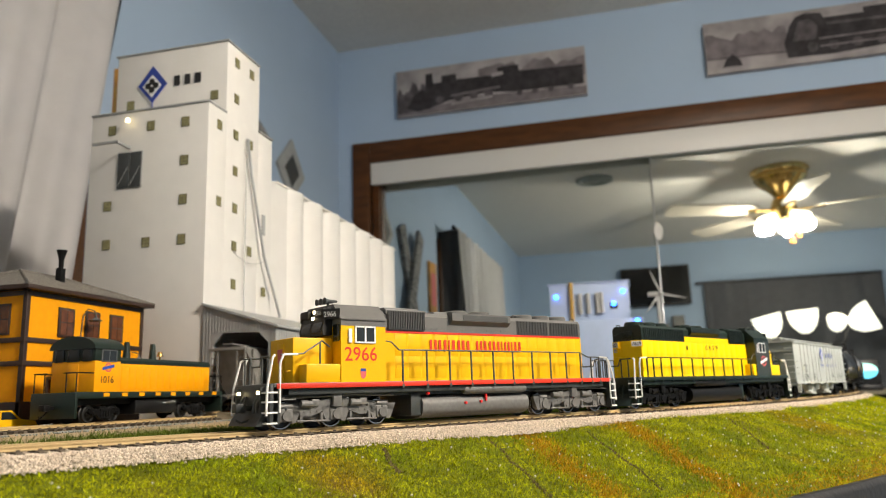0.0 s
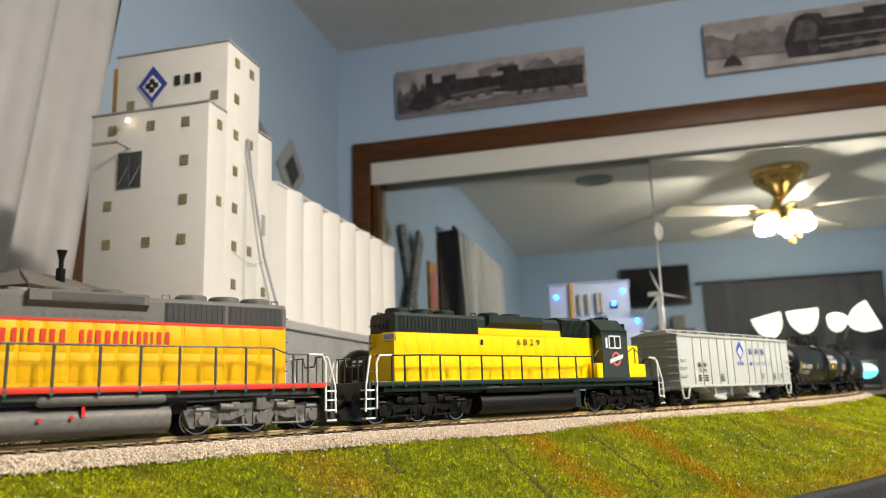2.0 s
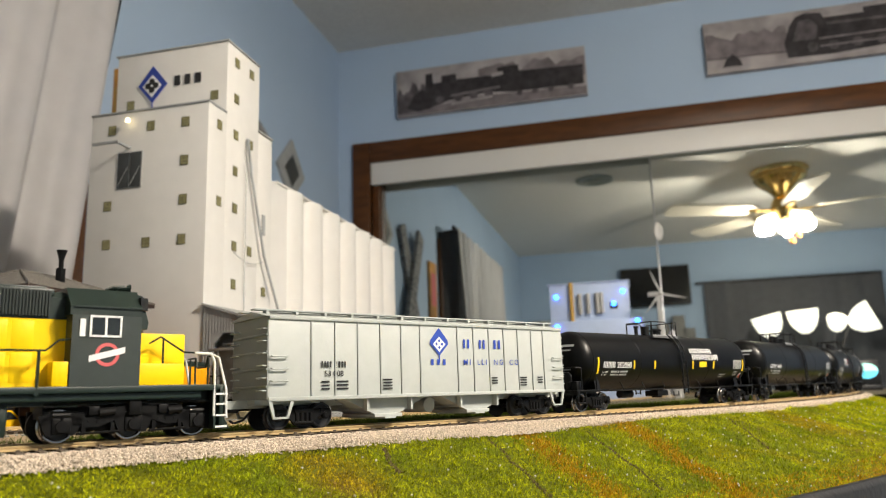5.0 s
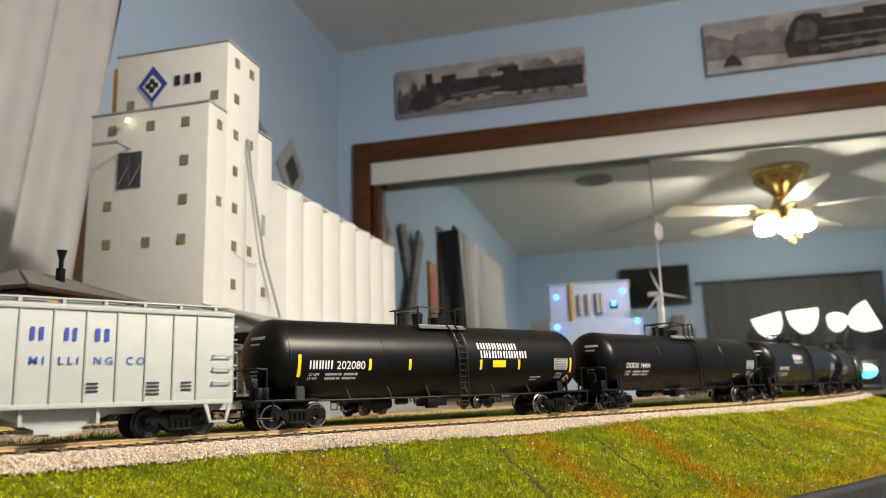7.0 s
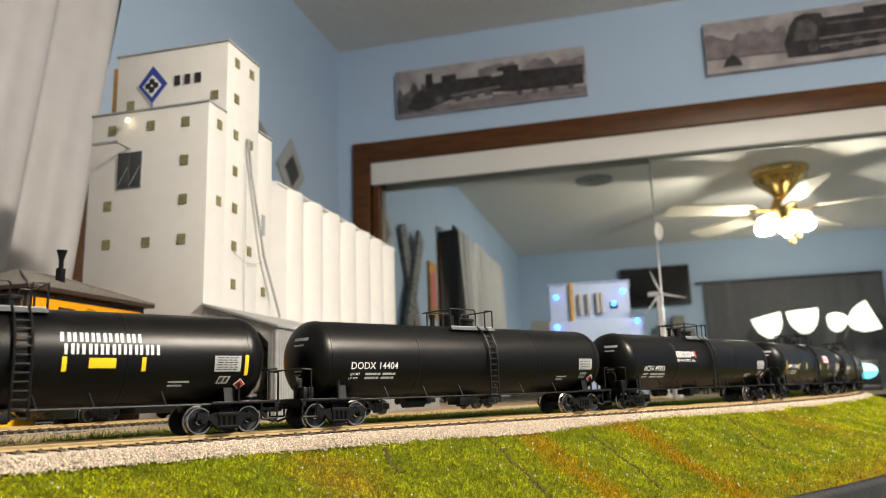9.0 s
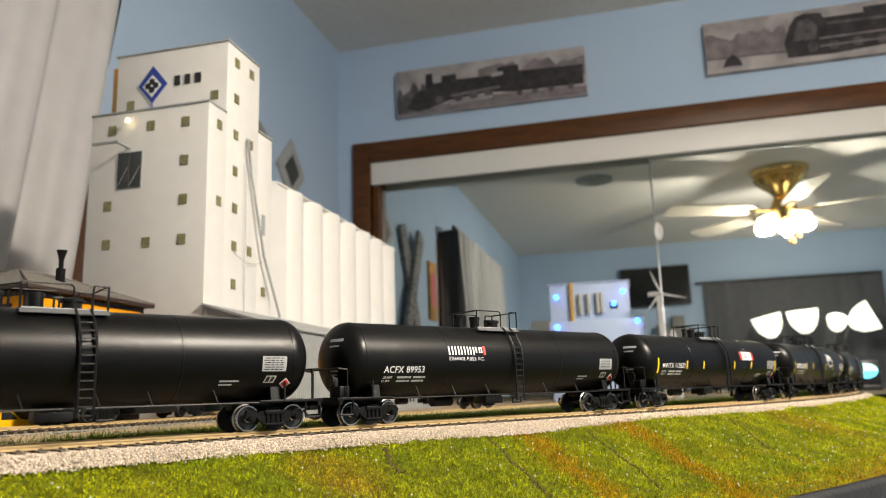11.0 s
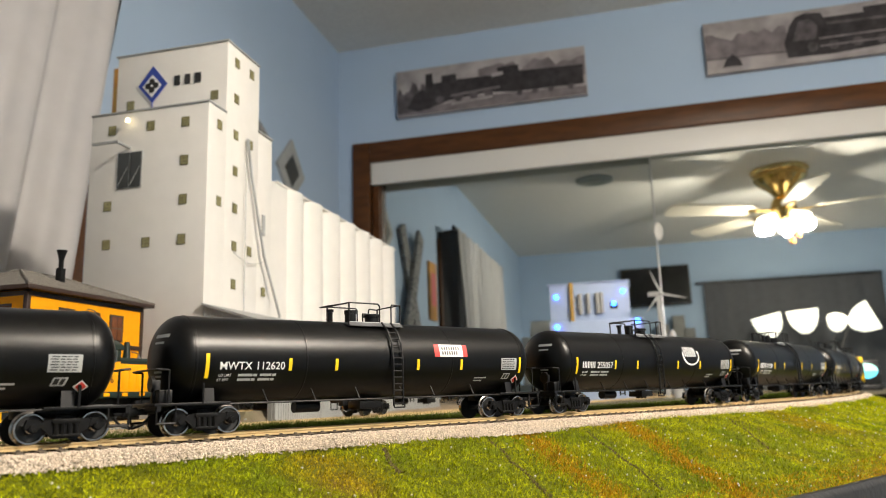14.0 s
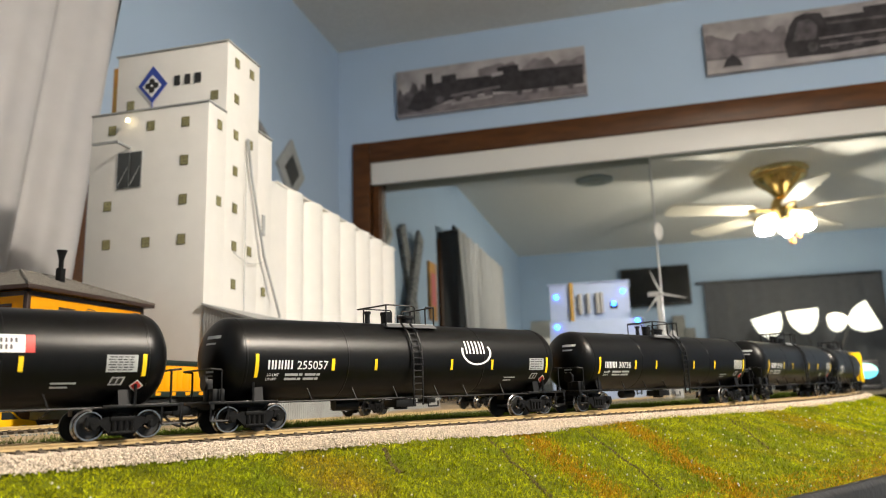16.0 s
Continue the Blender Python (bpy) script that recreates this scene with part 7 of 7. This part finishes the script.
# the charcoal lining returns from the curtain's edge to the wall
verts, faces = [], []
for j in range(25):
    v = j / 24
    for i in range(13):
        u = i / 12
        verts.append((WX + 0.004 + 0.098 * u, 0.992 - 0.020 * u - (0.02 + 0.108 * u) * v + 0.006 * math.sin(u * 9 + v), 2.085 - (2.085 - 1.315) * v))
for j in range(24):
    faces += [(j * 13 + i, j * 13 + i + 1, j * 13 + i + 14, j * 13 + i + 13) for i in range(12)]
soup("lining", verts, faces, M["lining"], drape, "charcoal lining at the curtain's edge").data.shade_smooth()
structure(part("window_1", Form().box(WX, WX + 0.018, 0.935, 1.005, 1.0, 2.05, 0.003).box(WX, WX + 0.018, -0.30, -0.23, 1.0, 2.05, 0.003).box(WX, WX + 0.018, -0.23, 0.935, 1.98, 2.05, 0.003).box(WX, WX + 0.03, -0.30, 1.005, 0.97, 1.0, 0.003), M["oak"]), "dark wood window casing behind the curtain", "window")
curtain(((1.82, SY + 0.05), (0.57, SY + 0.05)), 1.0, 2.095, 0.0, M["curtain2"], "charcoal curtain covering the far window", 7, -0.010)

t = thing("diamond_sign", "grey diamond shaped railway sign on the wall", "sign")
part("board", Form().prism([(1.783, zc(0.530)), (1.865, zc(0.615)), (1.783, zc(0.705)), (1.700, zc(0.615))], "x", WX, WX + 0.008), M["elevgrey"], t, smooth=0)
part("dark_petals", Form().prism([(1.783, zc(0.570)), (1.826, zc(0.615)), (1.783, zc(0.660)), (1.740, zc(0.615))], "x", WX + 0.008, WX + 0.010), M["upundark"], t, smooth=0)
t = thing("crossbuck_sign", "weathered grey wooden crossbuck on the wall", "sign")
for a in (64, 116):
    c, s = math.cos(radians(a)), math.sin(radians(a))
    f = Form().prism([(1.500 + c * u - s * v, zc(0.46) + s * u + c * v) for u, v in ((-0.235, -0.036), (0.235, -0.036), (0.235, 0.036), (-0.235, 0.036))], "x", WX + (0.002 if a < 90 else 0.020), WX + (0.019 if a < 90 else 0.037))
    part("board", f, M["weathered"], t, smooth=0)
t = thing("poster", "narrow orange framed poster on the wall", "picture")
part("frame", Form().box(WX, WX + 0.012, 1.07, 1.19, zc(0.335), zc(0.60), 0.002), M["poster"], t)
part("printed_panel", Form().box(WX + 0.012, WX + 0.0135, 1.095, 1.165, zc(0.40), zc(0.55)), M["pinkred"], t)

t = thing("television", "black flat television on the far wall", "television")
part("casing", Form().box(-0.05, 0.475, SY + 0.03, SY + 0.075, zc(0.635), zc(0.945), 0.006), M["black"], t)
part("screen", Form().box(-0.04, 0.465, SY + 0.075, SY + 0.0765, zc(0.648), zc(0.935)), M["screen"], t)
part("wall_mount", Form().box(0.1, 0.3, SY, SY + 0.03, zc(0.70), zc(0.88)), M["black"], t)
t = thing("wall_shelf", "grey metal bracket shelf under the television", "shelf")
part("shelf_board", Form().box(0.16, 0.52, SY, SY + 0.16, zc(0.33), zc(0.345), 0.002), M["hopperdark"], t)
for x in (0.22, 0.46):
    part("bracket", Form().tube([(x, SY + 0.15, zc(0.33)), (x, SY + 0.01, zc(0.20)), (x, SY + 0.01, zc(0.33))], 0.006, 6), M["hopperdark"], t)
for x, h in ((0.24, 0.14), (0.36, 0.20), (0.43, 0.10)):
    g = thing("speaker_box", "dark box standing on the shelf", "box", "boxes on the shelf")
    part("case", Form().box(x - 0.045, x + 0.045, SY + 0.02, SY + 0.13, zc(0.345), zc(0.345 + h), 0.006), M["hopperdark"], g)


def ceiling_fan():
    top = thing("ceiling_fan", "brass ceiling fan with cream blades and lit globes", "ceiling fan")
    x, y = FAN.x, FAN.y
    part("canopy", Form().lathe((x, y, 2.44), (0, 0, -1), [(0, 0.140), (0.010, 0.148), (0.026, 0.145), (0.032, 0.134), (0.052, 0.136), (0.075, 0.118), (0.105, 0.082), (0.135, 0.050), (0.160, 0.036), (0.175, 0)], 32), M["brass"], top, "brass motor housing")
    for i in range(5):
        a = radians(16 + 72 * i)
        m = Matrix.Translation((x, y, 2.218)) @ Matrix.Rotation(a, 4, "Z") @ Matrix.Rotation(radians(-11), 4, "X")
        f = Form().prism([(0.155, -0.045), (0.22, -0.058), (0.60, -0.070), (0.635, -0.058), (0.648, -0.03), (0.648, 0.03), (0.635, 0.058), (0.60, 0.070), (0.22, 0.058), (0.155, 0.045)], "z", -0.004, 0.004)
        b = part("blade", f, M["blade"], top, "cream wooden blade")
        b.matrix_basis = m
        g = part("blade_iron", Form().box(0.07, 0.20, -0.018, 0.018, -0.012, -0.004, 0.002), M["brass"], b, "brass blade bracket")
    part("light_hub", Form().lathe((x, y, 2.272), (0, 0, -1), [(0, 0.05), (0.05, 0.07), (0.10, 0.05), (0.115, 0)], 20), M["brass"], top, "brass light kit")
    for a in SHADES:
        c, s = math.cos(radians(a)), math.sin(radians(a))
        part("glass_shade", Form().lathe((x + 0.045 * c, y + 0.045 * s, 2.19), (c * 0.75, s * 0.75, -0.66), [(0, 0.020), (0.025, 0.030), (0.055, 0.046), (0.085, 0.052), (0.084, 0.049), (0.055, 0.042), (0.025, 0.026), (0.018, 0)], 20), M["bulbglass"], top, "lit frosted tulip shade")
    for dx, l in ((0.02, 0.085), (0.055, 0.055)):
        part("pull_chain", Form().cyl((x + dx, y + 0.02, 2.17), (x + dx, y + 0.02, 2.15 - l), 0.0012, 5).lathe((x + dx, y + 0.02, 2.15 - l), (0, 0, -1), [(0, 0), (0.006, 0.012), (0.02, 0.015), (0.034, 0.01), (0.04, 0)], 12), M["amber"], top, "pull chain with amber knob")
    return top


ceiling_fan()


def floor_lamp():
    top = thing("floor_lamp", "four-armed floor lamp with glowing bell shades", "floor lamp", "", pose(LAMP.x, LAMP.y, 0))
    part("base", Form().lathe((0, 0, 0), (0, 0, 1), [(0, 0.16), (0.02, 0.16), (0.035, 0.05), (0.04, 0)], 24), M["black"], top)
    part("pole", Form().cyl((0, 0, 0.03), (0, 0, 1.52), 0.012, 10), M["black"], top)
    bell = [(0, 0.022), (0.018, 0.050), (0.055, 0.080), (0.105, 0.098), (0.165, 0.106), (0.163, 0.101), (0.105, 0.093), (0.055, 0.075), (0.018, 0.045), (0.010, 0)]
    for i, (dx, z, ax, ay, k) in enumerate(((-0.31, 1.635, -0.22, 0.0, 0.95), (-0.09, 1.655, -0.10, 0.1, 0.98), (0.10, 1.665, 0.03, 0.9, 0.62), (0.19, 1.700, 1.0, 0.3, 1.0))):
        a = part("arm", Form().tube([(0, 0, 1.36 + 0.03 * i), (dx * 0.6, 0, 1.52), (dx, 0, z)], 0.007, 8), M["black"], top)
        part("shade", Form().lathe((dx, 0, z), (ax, ay, 1 if i < 3 else 0.42), [(d_ * k, r_ * k) for d_, r_ in bell], 28), M["lampglass"], a, "glowing white bell shade")
    return top


floor_lamp()
t = thing("ceiling_vent", "round white ceiling vent", "vent")
part("vent_ring", Form().lathe((-0.129, 0.385, 2.44), (0, 0, -1), [(0, 0.10), (0.012, 0.10), (0.014, 0.08), (0.006, 0.07), (0.012, 0.05), (0.005, 0.04), (0.012, 0.02), (0.012, 0)], 24), M["hopperend"], t)


def motions():
    """The train runs through; its wheels turn with it."""
    times = [0.5 * i for i in range(33)]
    for ob, sc, half, reverse in TRAIN:
        walk(ob, [(t, train_pose(sc, t, half, reverse)) for t in times])
    steps = [2 * i / 30 for i in range(241)]
    back = {ob for ob, sc, half, reverse in TRAIN if reverse}
    for w, x, r in MOVING_WHEELS:
        sign = -1 if w.parent.parent in back else 1
        walk(w, [(t, pose(x * MM, 0, r * MM, 0, sign * math.degrees(advance(t) / (r * MM)), 0)) for t in steps])


motions()
